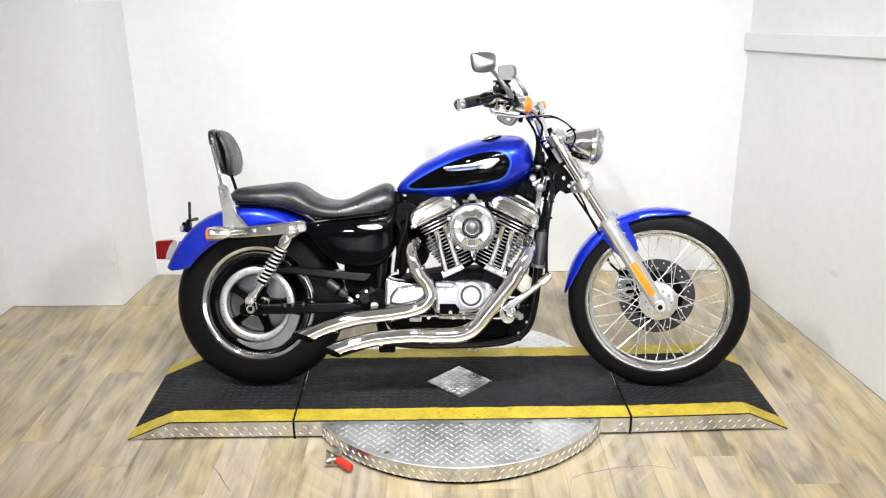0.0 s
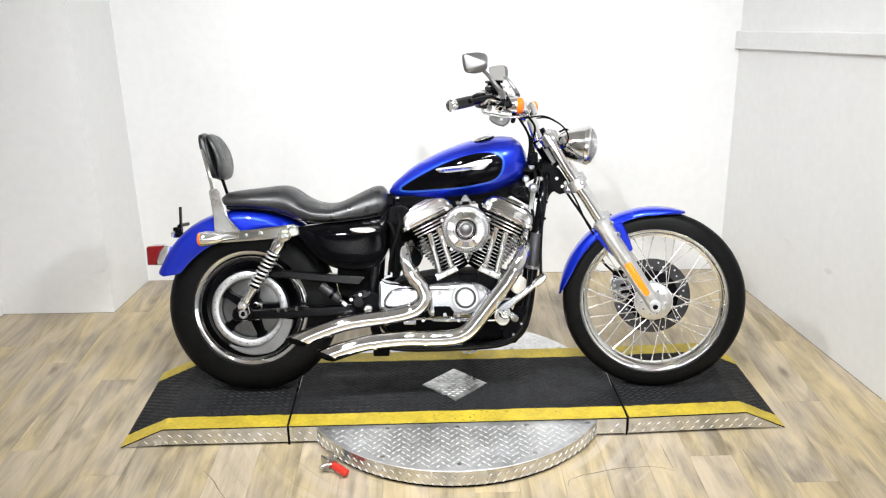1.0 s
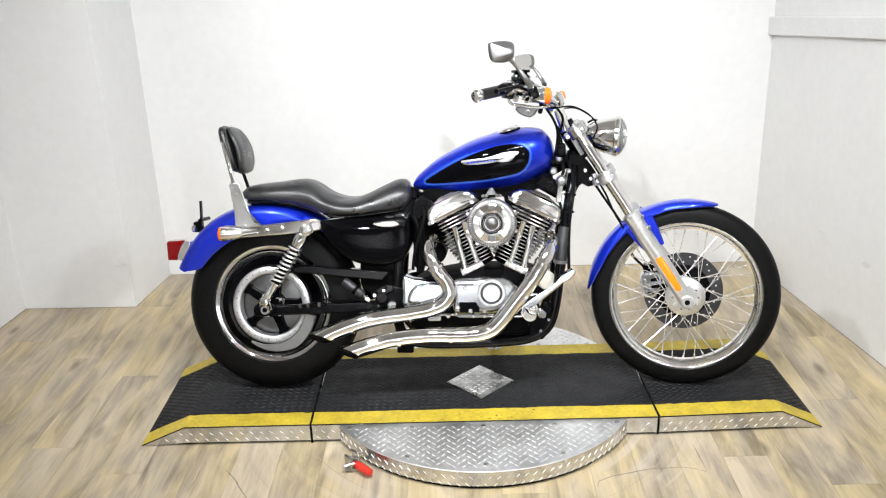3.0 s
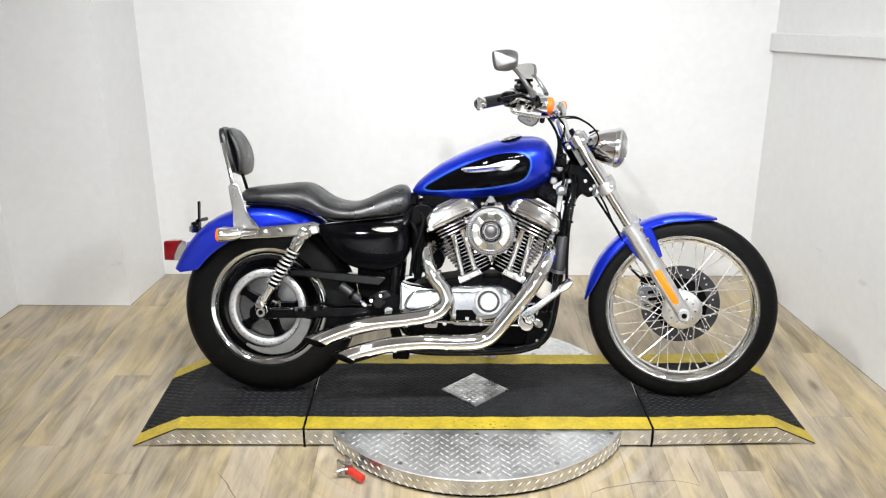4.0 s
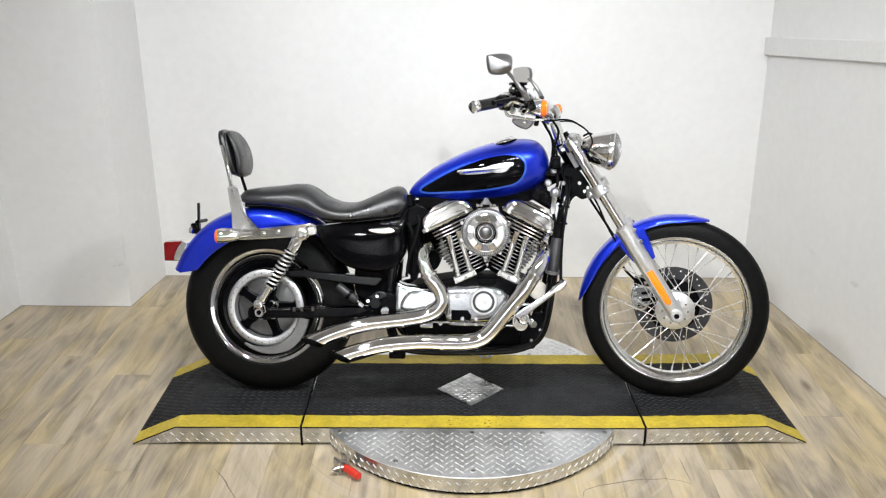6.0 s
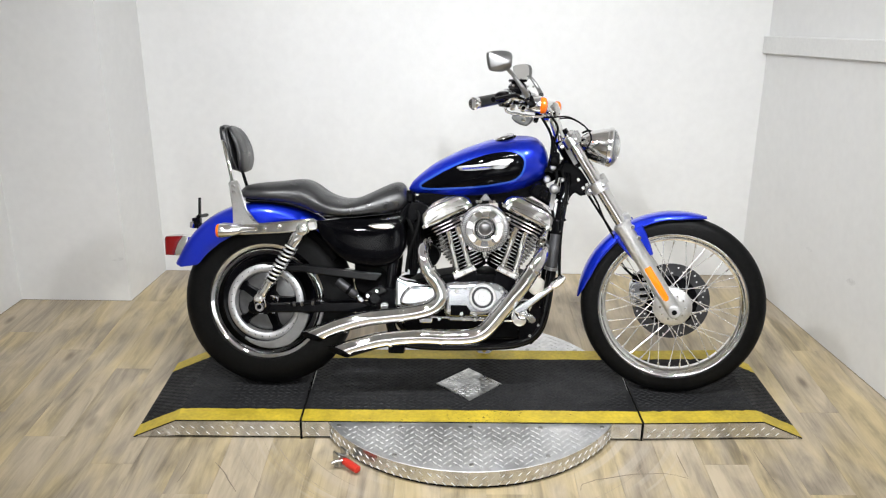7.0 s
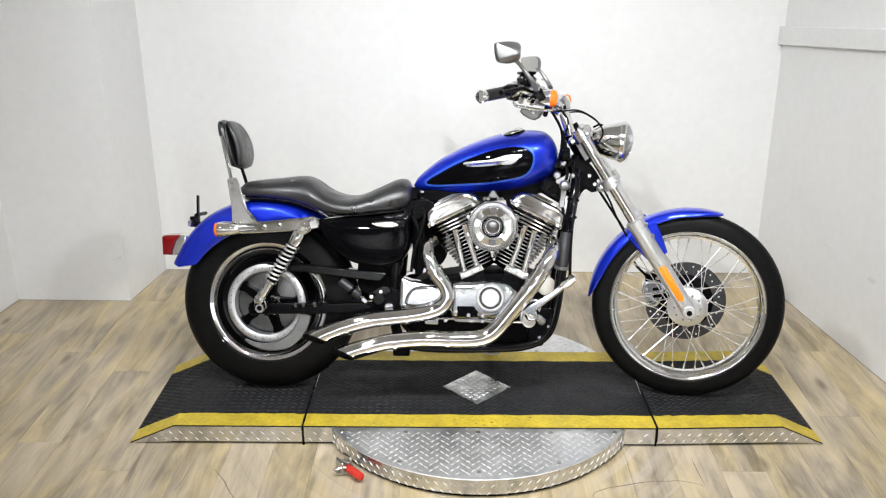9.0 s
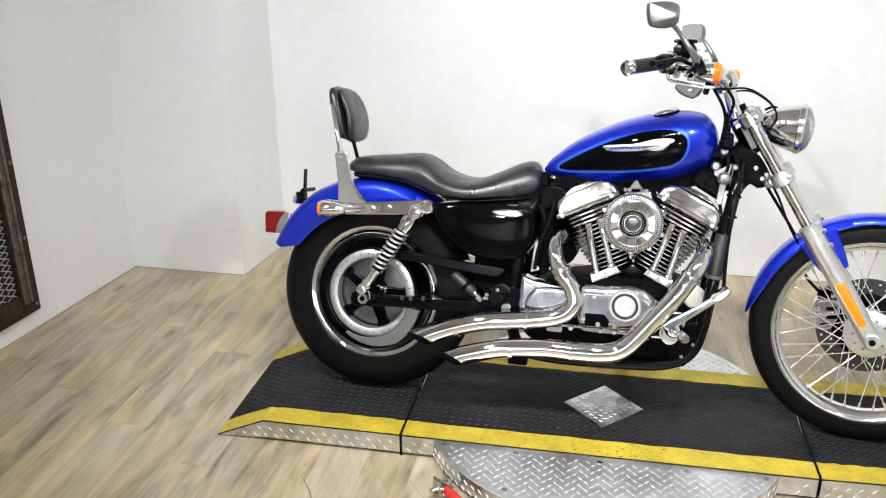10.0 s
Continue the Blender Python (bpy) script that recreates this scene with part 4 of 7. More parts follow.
lean_x = lambda z: -0.862 - (z - 0.82) * 0.26
back = part("backrest", pad(lambda z: lean_x(z) + 0.020 * math.sin(math.pi * (z - 0.82) / 0.175), -0.012, 0.020, 0.820, 0.995, 0.095), "vinyl", bike, "padded black vinyl passenger backrest")
part("back_cushion", pad(lean_x, -0.042, 0.002, 0.824, 0.999, 0.090), "vinyl", back)
s = Shape()
ring = []
for k in range(40):
    a = 2 * math.pi * k / 40
    p = 2 / 3.2
    z = 0.906 + 0.085 * math.copysign(abs(math.sin(a)) ** p, math.sin(a))
    ring.append((lean_x(z) - 0.004, 0.096 * math.copysign(abs(math.cos(a)) ** p, math.cos(a)), z))
part("piping", s.tube(ring + ring[:1], 0.003, 8, caps=False), "vinyl", back)

# seat, from passenger pad to nose
seat_top = [(-0.862, 0.757), (-0.845, 0.769), (-0.796, 0.777), (-0.721, 0.785), (-0.646, 0.793), (-0.615, 0.791), (-0.582, 0.777), (-0.550, 0.754), (-0.516, 0.738), (-0.4725, 0.729), (-0.423, 0.733), (-0.361, 0.756), (-0.300, 0.782), (-0.268, 0.787), (-0.249, 0.779), (-0.236, 0.752)]
seat_low = [(-0.862, 0.722), (-0.82, 0.712), (-0.766, 0.712), (-0.675, 0.702), (-0.615, 0.684), (-0.554, 0.663), (-0.473, 0.656), (-0.372, 0.662), (-0.272, 0.672), (-0.245, 0.690), (-0.232, 0.72)]
seat_wid = [(-0.862, 0.075), (-0.83, 0.098), (-0.75, 0.112), (-0.65, 0.118), (-0.58, 0.135), (-0.50, 0.158), (-0.42, 0.160), (-0.34, 0.135), (-0.27, 0.105), (-0.232, 0.080)]
seat_top, seat_low, seat_wid = curve2(seat_top, 5), curve2(seat_low, 5), curve2(seat_wid, 5)
rows = []
for k in range(61):
    x = -0.862 + 0.626 * k / 60
    zt, zb, w = lerp(seat_top, x), lerp(seat_low, x), lerp(seat_wid, x)
    dish = 0.006 * math.exp(-((x + 0.44) / 0.09) ** 2)
    ring = []
    for j in range(36):
        a = 2 * math.pi * j / 36
        ca, sa = math.cos(a), math.sin(a)
        p = 2 / 2.2
        yy = w * math.copysign(abs(ca) ** p, ca)
        mid = zb + (zt - zb) * 0.30
        zz = mid + (zt - mid) * abs(sa) ** (2 / 2.2) if sa > 0 else mid - (mid - zb) * abs(sa) ** 0.55
        if sa > 0:
            zz -= dish * max(0, 1 - (yy / w) ** 2)
        ring.append((x, yy, zz))
    rows.append(ring)
s = Shape().grid(rows, close_v=True).cap(rows[0][::-1]).cap(rows[-1])
seat = part("seat", s, "vinyl", bike, "black vinyl two-up seat with stepped passenger pad", angle=60)
for sy in (-1, 1):
    pts = [(x, sy * (lerp(seat_wid, x) * 0.90), (lerp(seat_top, x) * 0.08 + lerp(seat_low, x) * 0.92)) for x in [-0.85 + 0.605 * k / 40 for k in range(41)]]
    part("seam", Shape().tube(pts, 0.0012, 6), "vinyl", seat)
part("seat_base", Shape().prism([(-0.84, 0.706), (-0.70, 0.694), (-0.60, 0.674), (-0.50, 0.655), (-0.30, 0.660), (-0.25, 0.680), (-0.25, 0.700), (-0.5, 0.68), (-0.84, 0.72)], -0.085, 0.085, 0.006), "satin", seat)

# tail lamp and plate bracket
tl = part("tail_lamp", Shape().prism([(-1.128, 0.500), (-1.134, 0.520), (-1.118, 0.560), (-1.100, 0.580), (-1.075, 0.572), (-1.090, 0.505)], -0.045, 0.045, 0.006).moved(Matrix.Translation((0.013, 0, 0))), "chrome", bike, "chrome tail lamp housing")
part("lens", Shape().prism([(-1.166, 0.503), (-1.169, 0.568), (-1.162, 0.575), (-1.100, 0.578), (-1.120, 0.545), (-1.134, 0.502)], -0.052, 0.052, 0.010).moved(Matrix.Translation((0.013, 0, 0))), "red", tl, "red tail lamp lens")
pl = part("plate_bracket", Shape().box((-1.058, 0, 0.620), (0.026, 0.05, 0.040), 0.004).box((-1.046, 0, 0.66), (0.006, 0.022, 0.115), 0.002).tube([(-1.02, -0.03, 0.60), (-1.045, -0.03, 0.63), (-1.046, -0.03, 0.65)], 0.005, 8).moved(Matrix.Translation((0.012, 0, 0.004))), "satin", bike, "black folding number plate bracket")
part("plate_lamp", Shape().box((-1.064, -0.03, 0.616), (0.016, 0.030, 0.026), 0.004).moved(Matrix.Translation((0.012, 0, 0.004))), "chrome", pl)
part("plate_hinge", Shape().tube([(-1.034, -0.05, 0.648), (-1.034, 0.05, 0.648)], 0.007, 12).moved(Matrix.Translation((0.012, 0, 0.004))), "satin", pl)


def bullet_signal(parent_fn, place, axis, r=0.027, length=0.058):
    """A bullet turn signal: chrome shell with an amber lens at its blunt end; axis points out of the lens."""
    sh = Shape().lathe([(-length, 0.006), (-length * 0.97, r * 0.42), (-length * 0.75, r * 0.70), (-length * 0.35, r * 0.92), (0, r), (0.004, r), (0.004, r * 0.9)], place, axis, 28)
    body = parent_fn("turn_signal", sh, "chrome", bike, "chrome bullet turn signal")
    k = 1.0 if r > 0.028 else 0.62
    le = Shape().lathe([(0.002, r * 0.97), (0.014 * k, r * 0.96), (0.022 * k, r * 0.84), (0.027 * k, r * 0.45), (0.028 * k, 0)], place, axis, 28)
    parent_fn("lens", le, "amber", body, "amber lens")
    return body


for sy in (-1, 1):
    bs = bullet_signal(part, (-0.902, sy * 0.178, 0.616), (-1, 0, 0), 0.026, 0.075)
    part("stalk", Shape().tube([(-0.85, sy * 0.13, 0.616), (-0.85, sy * 0.178, 0.616)], 0.009, 12).tube([(-0.835, sy * 0.178, 0.616), (-0.79, sy * 0.150, 0.618)], [0.011, 0.008], 12), "chrome", bs)

# ---- fuel tank ----
tank_top = [(-0.239, 0.762), (-0.224, 0.787), (-0.1935, 0.816), (-0.1467, 0.853), (-0.0913, 0.884), (-0.036, 0.911), (0.025, 0.934), (0.085, 0.951), (0.148, 0.9610), (0.205, 0.9615), (0.240, 0.951), (0.264, 0.927), (0.281, 0.887), (0.287, 0.850)]
tank_low = [(-0.239, 0.752), (-0.211, 0.737), (-0.16, 0.729), (-0.111, 0.726), (0.029, 0.732), (0.129, 0.745), (0.209, 0.768), (0.252, 0.791), (0.276, 0.818), (0.287, 0.842)]
tank_wid = [(-0.239, 0.016), (-0.222, 0.030), (-0.20, 0.046), (-0.15, 0.070), (-0.08, 0.098), (0.0, 0.122), (0.08, 0.137), (0.15, 0.140), (0.21, 0.128), (0.255, 0.102), (0.278, 0.062), (0.287, 0.012)]
TP = 2.35
tank_top, tank_low, tank_wid = curve2(tank_top, 6), curve2(tank_low, 6), curve2(tank_wid, 6)


def tank_side(x, z):
    """Half width of the tank's skin at x, z."""
    zt, zb, w = lerp(tank_top, x), lerp(tank_low, x), lerp(tank_wid, x)
    u = max(-0.999, min(0.999, (z - (zt + zb) / 2) / max((zt - zb) / 2, 1e-4)))
    return w * (1 - abs(u) ** TP) ** (1 / TP)


tank_xs = sorted({*(-0.239 + 0.526 * (0.5 - 0.5 * math.cos(math.pi * k / 64)) for k in range(65))})
rows = []
for x in tank_xs:
    zt, zb, w = lerp(tank_top, x), lerp(tank_low, x), lerp(tank_wid, x)
    ring = []
    for j in range(48):
        a = 2 * math.pi * j / 48
        ca, sa = math.cos(a), math.sin(a)
        ring.append((x, w * math.copysign(abs(ca) ** (2 / TP), ca), (zt + zb) / 2 + (zt - zb) / 2 * math.copysign(abs(sa) ** (2 / TP), sa)))
    rows.append(ring)
s = Shape().grid(rows, close_v=True).cap(rows[0][::-1]).cap(rows[-1])
tank = part("fuel_tank", s, "blue", bike, "metallic blue teardrop fuel tank", angle=60)
panel_line = curve2([(-0.190, 0.776), (-0.150, 0.803), (-0.072, 0.845), (0.026, 0.885), (0.10, 0.902), (0.150, 0.902), (0.180, 0.885), (0.186, 0.858), (0.175, 0.826), (0.150, 0.806), (0.110, 0.795), (0.028, 0.781), (-0.072, 0.773), (-0.165, 0.768)], 5, True)
pn = inset(panel_line, 1.0)


def on_tank(x, z, sy, lift):
    e = 0.004
    y = tank_side(x, z)
    g = Vector((-(tank_side(x + e, z) - tank_side(x - e, z)) / (2 * e), 1.0, -(tank_side(x, z + e) - tank_side(x, z - e)) / (2 * e))).normalized()
    p = Vector((x, y, z)) + g * lift
    return Vector((p.x, sy * p.y, p.z))


pcx, pcz = 0.06, 0.835
for sy in (-1, 1):
    rows = [[on_tank(pcx + (x - pcx) * f, pcz + (z - pcz) * f, sy, 0.0030 if f < 0.995 else 0.0006) for x, z in panel_line] for f in [1.0, 0.992] + [0.95 - 0.94 * k / 14 for k in range(15)]]
    part("tank_panel", Shape().grid(rows, close_v=True).cap(rows[-1]), "black", tank, "gloss black teardrop side panel", angle=60)
    rows = [[on_tank(x - q[0] * d, z - q[1] * d, sy, l) for (x, z), q in zip(panel_line, pn)] for d, l in ((0.0005, 0.0005), (0.001, 0.0022), (0.0075, 0.0022), (0.008, 0.0003))]
    part("pinstripe", Shape().grid(rows, close_v=True), "stripe", tank, "light blue pinstripe")
    # tank badge: a plain winged bar
    def raised(outline, lift0, lift1, name, material):
        outline = curve2(outline, 3, True)
        n = len(outline)
        ctr = (sum(p[0] for p in outline) / n, sum(p[1] for p in outline) / n)
        rows = [[on_tank(x, z, sy, lift0) for x, z in outline], [on_tank(x, z, sy, lift1) for x, z in outline]]
        for f in (0.93, 0.5, 0.05):
            rows.append([on_tank(ctr[0] + (x - ctr[0]) * f, ctr[1] + (z - ctr[1]) * f, sy, lift1 + 0.001) for x, z in outline])
        part(name, Shape().grid(rows, close_v=True).cap(rows[-1]), material, badge or tank)

    badge = None
    s = Shape()
    badge = part("badge", s.tube([on_tank(x, 0.8435 + (x + 0.05) * 0.10, sy, 0.004) for x in [-0.055 + 0.19 * k / 12 for k in range(13)]], [0.003] * 13, 8), "pulley", tank, "chrome and blue winged tank badge")
    raised([(-0.056, 0.848), (-0.01, 0.850), (0.05, 0.862), (0.10, 0.876), (0.145, 0.878), (0.140, 0.866), (0.10, 0.862), (0.05, 0.853), (0.0, 0.846)], 0.001, 0.0045, "upper_wing", "pulley")
    raised([(-0.045, 0.834), (-0.042, 0.842), (0.0, 0.844), (0.06, 0.850), (0.075, 0.846), (0.06, 0.840), (0.0, 0.834)], 0.001, 0.0035, "lower_wing", "shell")
    for k in range(9):
        xx = -0.034 + 0.0115 * k
        raised([(xx, 0.8375 + 0.0011 * k), (xx + 0.001, 0.8425 + 0.0008 * k), (xx + 0.0075, 0.8430 + 0.0008 * k), (xx + 0.007, 0.8378 + 0.0011 * k)], 0.003, 0.0052, "badge_bar", "blue")
    raised([(0.062, 0.848), (0.085, 0.853), (0.125, 0.862), (0.130, 0.855), (0.115, 0.845), (0.085, 0.842)], 0.001, 0.005, "shield", "shell")
part("filler_cap", Shape().lathe([(0, 0.040), (0.006, 0.040), (0.010, 0.036), (0.014, 0.030), (0.016, 0.0)], (0.115, -0.045, 0.948), (-0.28, -0.10, 1), 36), "chrome", tank, "low chrome filler cap")
part("filler_ring", Shape().lathe([(-0.004, 0.046), (0.002, 0.046), (0.003, 0.041)], (0.115, -0.045, 0.948), (-0.28, -0.10, 1), 36), "satin", tank)
part("tank_rear_mount", Shape().box((-0.238, 0, 0.728), (0.05, 0.09, 0.050), 0.010), "satin", bike)
part("tank_tunnel", Shape().prism([(-0.20, 0.700), (-0.20, 0.742), (0.0, 0.744), (0.13, 0.760), (0.235, 0.790), (0.275, 0.800), (0.275, 0.752), (0.15, 0.715), (0.0, 0.700)], -0.055, 0.075, 0.006), "flat", bike)
part("tank_mount", Shape().box((0.285, 0, 0.835), (0.05, 0.16, 0.022), 0.004).tube([(0.29, -0.085, 0.835), (0.29, 0.085, 0.835)], 0.011, 14), "satin", bike)

# ---- frame ----
for sy in (-1, 1):
    s = Shape()
    s.tube([(0.352, sy * 0.028, 0.82), (0.338, sy * 0.075, 0.745), (0.314, sy * 0.105, 0.60), (0.294, sy * 0.115, 0.45), (0.276, sy * 0.115, 0.32), (0.250, sy * 0.115, 0.243), (0.195, sy * 0.112, 0.204), (0.09, sy * 0.11, 0.187), (-0.18, sy * 0.11, 0.182), (-0.27, sy * 0.112, 0.21), (-0.30, sy * 0.115, 0.30), (-0.29, sy * 0.118, 0.48), (-0.27, sy * 0.112, 0.62), (-0.235, sy * 0.06, 0.70)], 0.0185, 14, smooth=5)
    part("frame_cradle", s, "gloss", bike)
    s = Shape().tube([(-0.26, sy * 0.10, 0.66), (-0.40, sy * 0.112, 0.640), (-0.60, sy * 0.112, 0.632), (-0.68, sy * 0.104, 0.625)], 0.015, 12, smooth=4)
    part("seat_rail", s, "gloss", bike)
part("frame_backbone", Shape().tube([(0.36, 0, 0.86), (0.25, 0, 0.80), (0.0, 0, 0.735), (-0.24, 0, 0.70)], 0.026, 16, smooth=4), "satin", bike)
ax = Vector((-math.sin(RAKE), 0, math.cos(RAKE)))
part("neck_label", Shape().box(STEER_P + Vector((0.012, -0.0375, -0.03)), (0.016, 0.002, 0.075), 0.0008, pose(0, 0, 0, 0, -31.5, 0)), "shell", bike, "grey label on the steering neck")
part("steering_neck", Shape().tube([STEER_P - ax * 0.085, STEER_P + ax * 0.065], 0.034, 24), "satin", bike)

# oil tank / side cover
cover_line = curve2([(-0.562, 0.636), (-0.50, 0.652), (-0.36, 0.656), (-0.262, 0.652), (-0.238, 0.620), (-0.240, 0.550), (-0.265, 0.505), (-0.312, 0.484), (-0.38, 0.482), (-0.46, 0.503), (-0.532, 0.565)], 5, True)
def bulged(outline, y_rim, y_back, rise):
    """A cover with a softly domed face between the rim's y and its back."""
    n = len(outline)
    cx, cz = sum(p[0] for p in outline) / n, sum(p[1] for p in outline) / n
    sgn = 1 if y_rim > y_back else -1
    rows = [[(x, y_back, z) for x, z in outline]]
    for f, y in ((1.0, -0.006), (0.995, 0.0), (0.97, 0.006), (0.93, 0.010), (0.85, 0.0135), (0.7, 0.0165), (0.5, 0.0185), (0.3, 0.0196), (0.1, 0.020)):
        rows.append([(cx + (x - cx) * f, y_rim + sgn * (y if y < 0 else rise * y / 0.020), cz + (z - cz) * f) for x, z in outline])
    return Shape().grid(rows, close_v=True).cap(rows[-1]).cap(rows[0][::-1])


side = part("oil_tank", bulged(cover_line, -0.136, -0.035, 0.020), "black", bike, "gloss black oil tank side cover", angle=60)
part("oil_cap", Shape().lathe([(0, 0.020), (0.012, 0.020), (0.016, 0.016), (0.016, 0)], (-0.315, -0.118, 0.645), (0, -0.3, 1), 20), "chrome", side)
part("cover_trim", Shape().prism(curve2([(-0.37, 0.638), (-0.30, 0.645), (-0.275, 0.632), (-0.30, 0.622), (-0.35, 0.624)], 4, True), -0.1565, -0.147, 0.004), "chrome", side)
part("battery_cover", bulged(cover_line, 0.136, 0.035, 0.020), "black", bike, "gloss black battery side cover", angle=60)
part("battery_box", Shape().box((-0.39, 0, 0.57), (0.22, 0.07, 0.15), 0.01), "flat", bike)
part("inner_fender", Shape().prism(curve2([(-0.420, 0.50), (-0.36, 0.48), (-0.30, 0.44), (-0.31, 0.36), (-0.37, 0.36), (-0.424, 0.385), (-0.430, 0.45)], 3, True), -0.09, 0.09, 0.006), "flat", bike)
part("rear_inner_fender", fender_shape(RW, 0.352, 0.085, 33, 150, lambda a: 0.335, 32), "flat", bike)
# belt guards
part("belt_guard", Shape().prism([(-0.715, 0.452), (-0.700, 0.478), (-0.62, 0.478), (-0.47, 0.464), (-0.325, 0.452), (-0.323, 0.440), (-0.345, 0.418), (-0.47, 0.430), (-0.62, 0.448)], -0.118, -0.070, 0.005), "gloss", bike, "black upper belt guard")
s = Shape()
rows = []
for k in range(13):
    a = radians(-118 + 108 * k / 12)
    wide = 0.146 + 0.036 * min(1.0, k / 7)
    o = Vector((math.cos(a), 0, math.sin(a)))
    rows.append([RW + o * r + Vector((0, y, 0)) for r, y in ((0.138, -0.100), (0.141, -0.104), (wide - 0.003, -0.104), (wide, -0.100), (wide, -0.094), (0.138, -0.094))])
part("debris_guard", s.grid(rows, close_v=True).cap(rows[0]).cap(rows[-1][::-1]), "shell", bike, "grey lower belt debris guard")
part("belt_run", Shape().prism([(-0.76, 0.474), (-0.40, 0.428), (-0.24, 0.43), (-0.24, 0.425), (-0.40, 0.422), (-0.76, 0.468)], -0.088, -0.062, 0.001).prism([(-0.76, 0.178), (-0.24, 0.355), (-0.24, 0.349), (-0.76, 0.172)], -0.088, -0.062, 0.001), "rubber", bike)
# passenger peg mount, master cylinder and brake lines
s = Shape().tube([(-0.484, -0.142, 0.430), (-0.478, -0.142, 0.4255), (-0.420, -0.145, 0.381), (-0.412, -0.145, 0.375)], [0.012, 0.0165, 0.0165, 0.012], 18)
cylinder = part("brake_cylinder", s, "cast", bike, "grey rear brake cylinder")
part("cylinder_band", Shape().lathe([(-0.006, 0.0168), (-0.005, 0.0182), (0.005, 0.0182), (0.006, 0.0168)], (-0.440, -0.1435, 0.396), (0.79, 0, -0.61), 18), "satin", cylinder)
part("clevis", Shape().box((-0.396, -0.150, 0.362), (0.026, 0.018, 0.018), 0.004, pose(0, 0, 0, 0, 40, 0)).tube([(-0.412, -0.146, 0.375), (-0.398, -0.149, 0.364)], 0.006, 10), "polish", cylinder)
part("pivot_bushing", Shape().lathe([(0, 0.022), (0.016, 0.022), (0.020, 0.018), (0.020, 0.0)], (-0.346, -0.132, 0.366), (0, -1, 0), 24), "gloss", bike)
part("peg_bracket", Shape().prism(curve2([(-0.385, 0.380), (-0.350, 0.405), (-0.318, 0.412), (-0.300, 0.392), (-0.330, 0.376), (-0.365, 0.362)], 3, True), -0.150, -0.132, 0.004), "gloss", bike)
s = Shape()
for c, r in (((-0.308, -0.142, 0.342), 0.018), ((-0.368, -0.150, 0.380), 0.008), ((-0.335, -0.150, 0.398), 0.007)):
    s.lathe([(0, r), (0.024, r), (0.030, r * 0.75), (0.030, 0)], c, (0, -1, 0), 20)
each(part("pivot_caps", s, "chrome", bike), "pivot_cap")
part("pivot_plate", Shape().prism(curve2([(-0.375, 0.350), (-0.345, 0.385), (-0.30, 0.405), (-0.265, 0.38), (-0.27, 0.31), (-0.32, 0.305), (-0.36, 0.325)], 3, True), -0.142, -0.10, 0.006), "satin", bike)
part("brake_line", Shape().tube([(-0.62, -0.14, 0.34), (-0.55, -0.146, 0.362), (-0.50, -0.147, 0.355), (-0.42, -0.148, 0.36), (-0.36, -0.15, 0.34)], 0.004, 8, smooth=4), "gloss", bike)
part("brake_hose", Shape().tube([(-0.595, -0.11, 0.455), (-0.565, -0.125, 0.43), (-0.545, -0.13, 0.38), (-0.545, -0.13, 0.34)], 0.0035, 8, smooth=5), "steel", bike)

# ---- engine: 45 degree V-twin ----
part("crankcase", Shape().prism(curve2([(-0.24, 0.40), (-0.12, 0.44), (0.0, 0.452), (0.12, 0.452), (0.21, 0.44), (0.255, 0.38), (0.25, 0.27), (0.20, 0.215), (0.0, 0.205), (-0.20, 0.21), (-0.25, 0.28)], 3, True), -0.12, 0.13, 0.012), "flat", bike, "black engine crankcase")


def blacken(fin):
    """Black-coats the flat sides of a fin and leaves its machined edge bright."""
    fin.data.materials.append(M["satin"])
    for face in fin.data.polygons:
        if len(face.vertices) > 4:
            face.material_index = 1


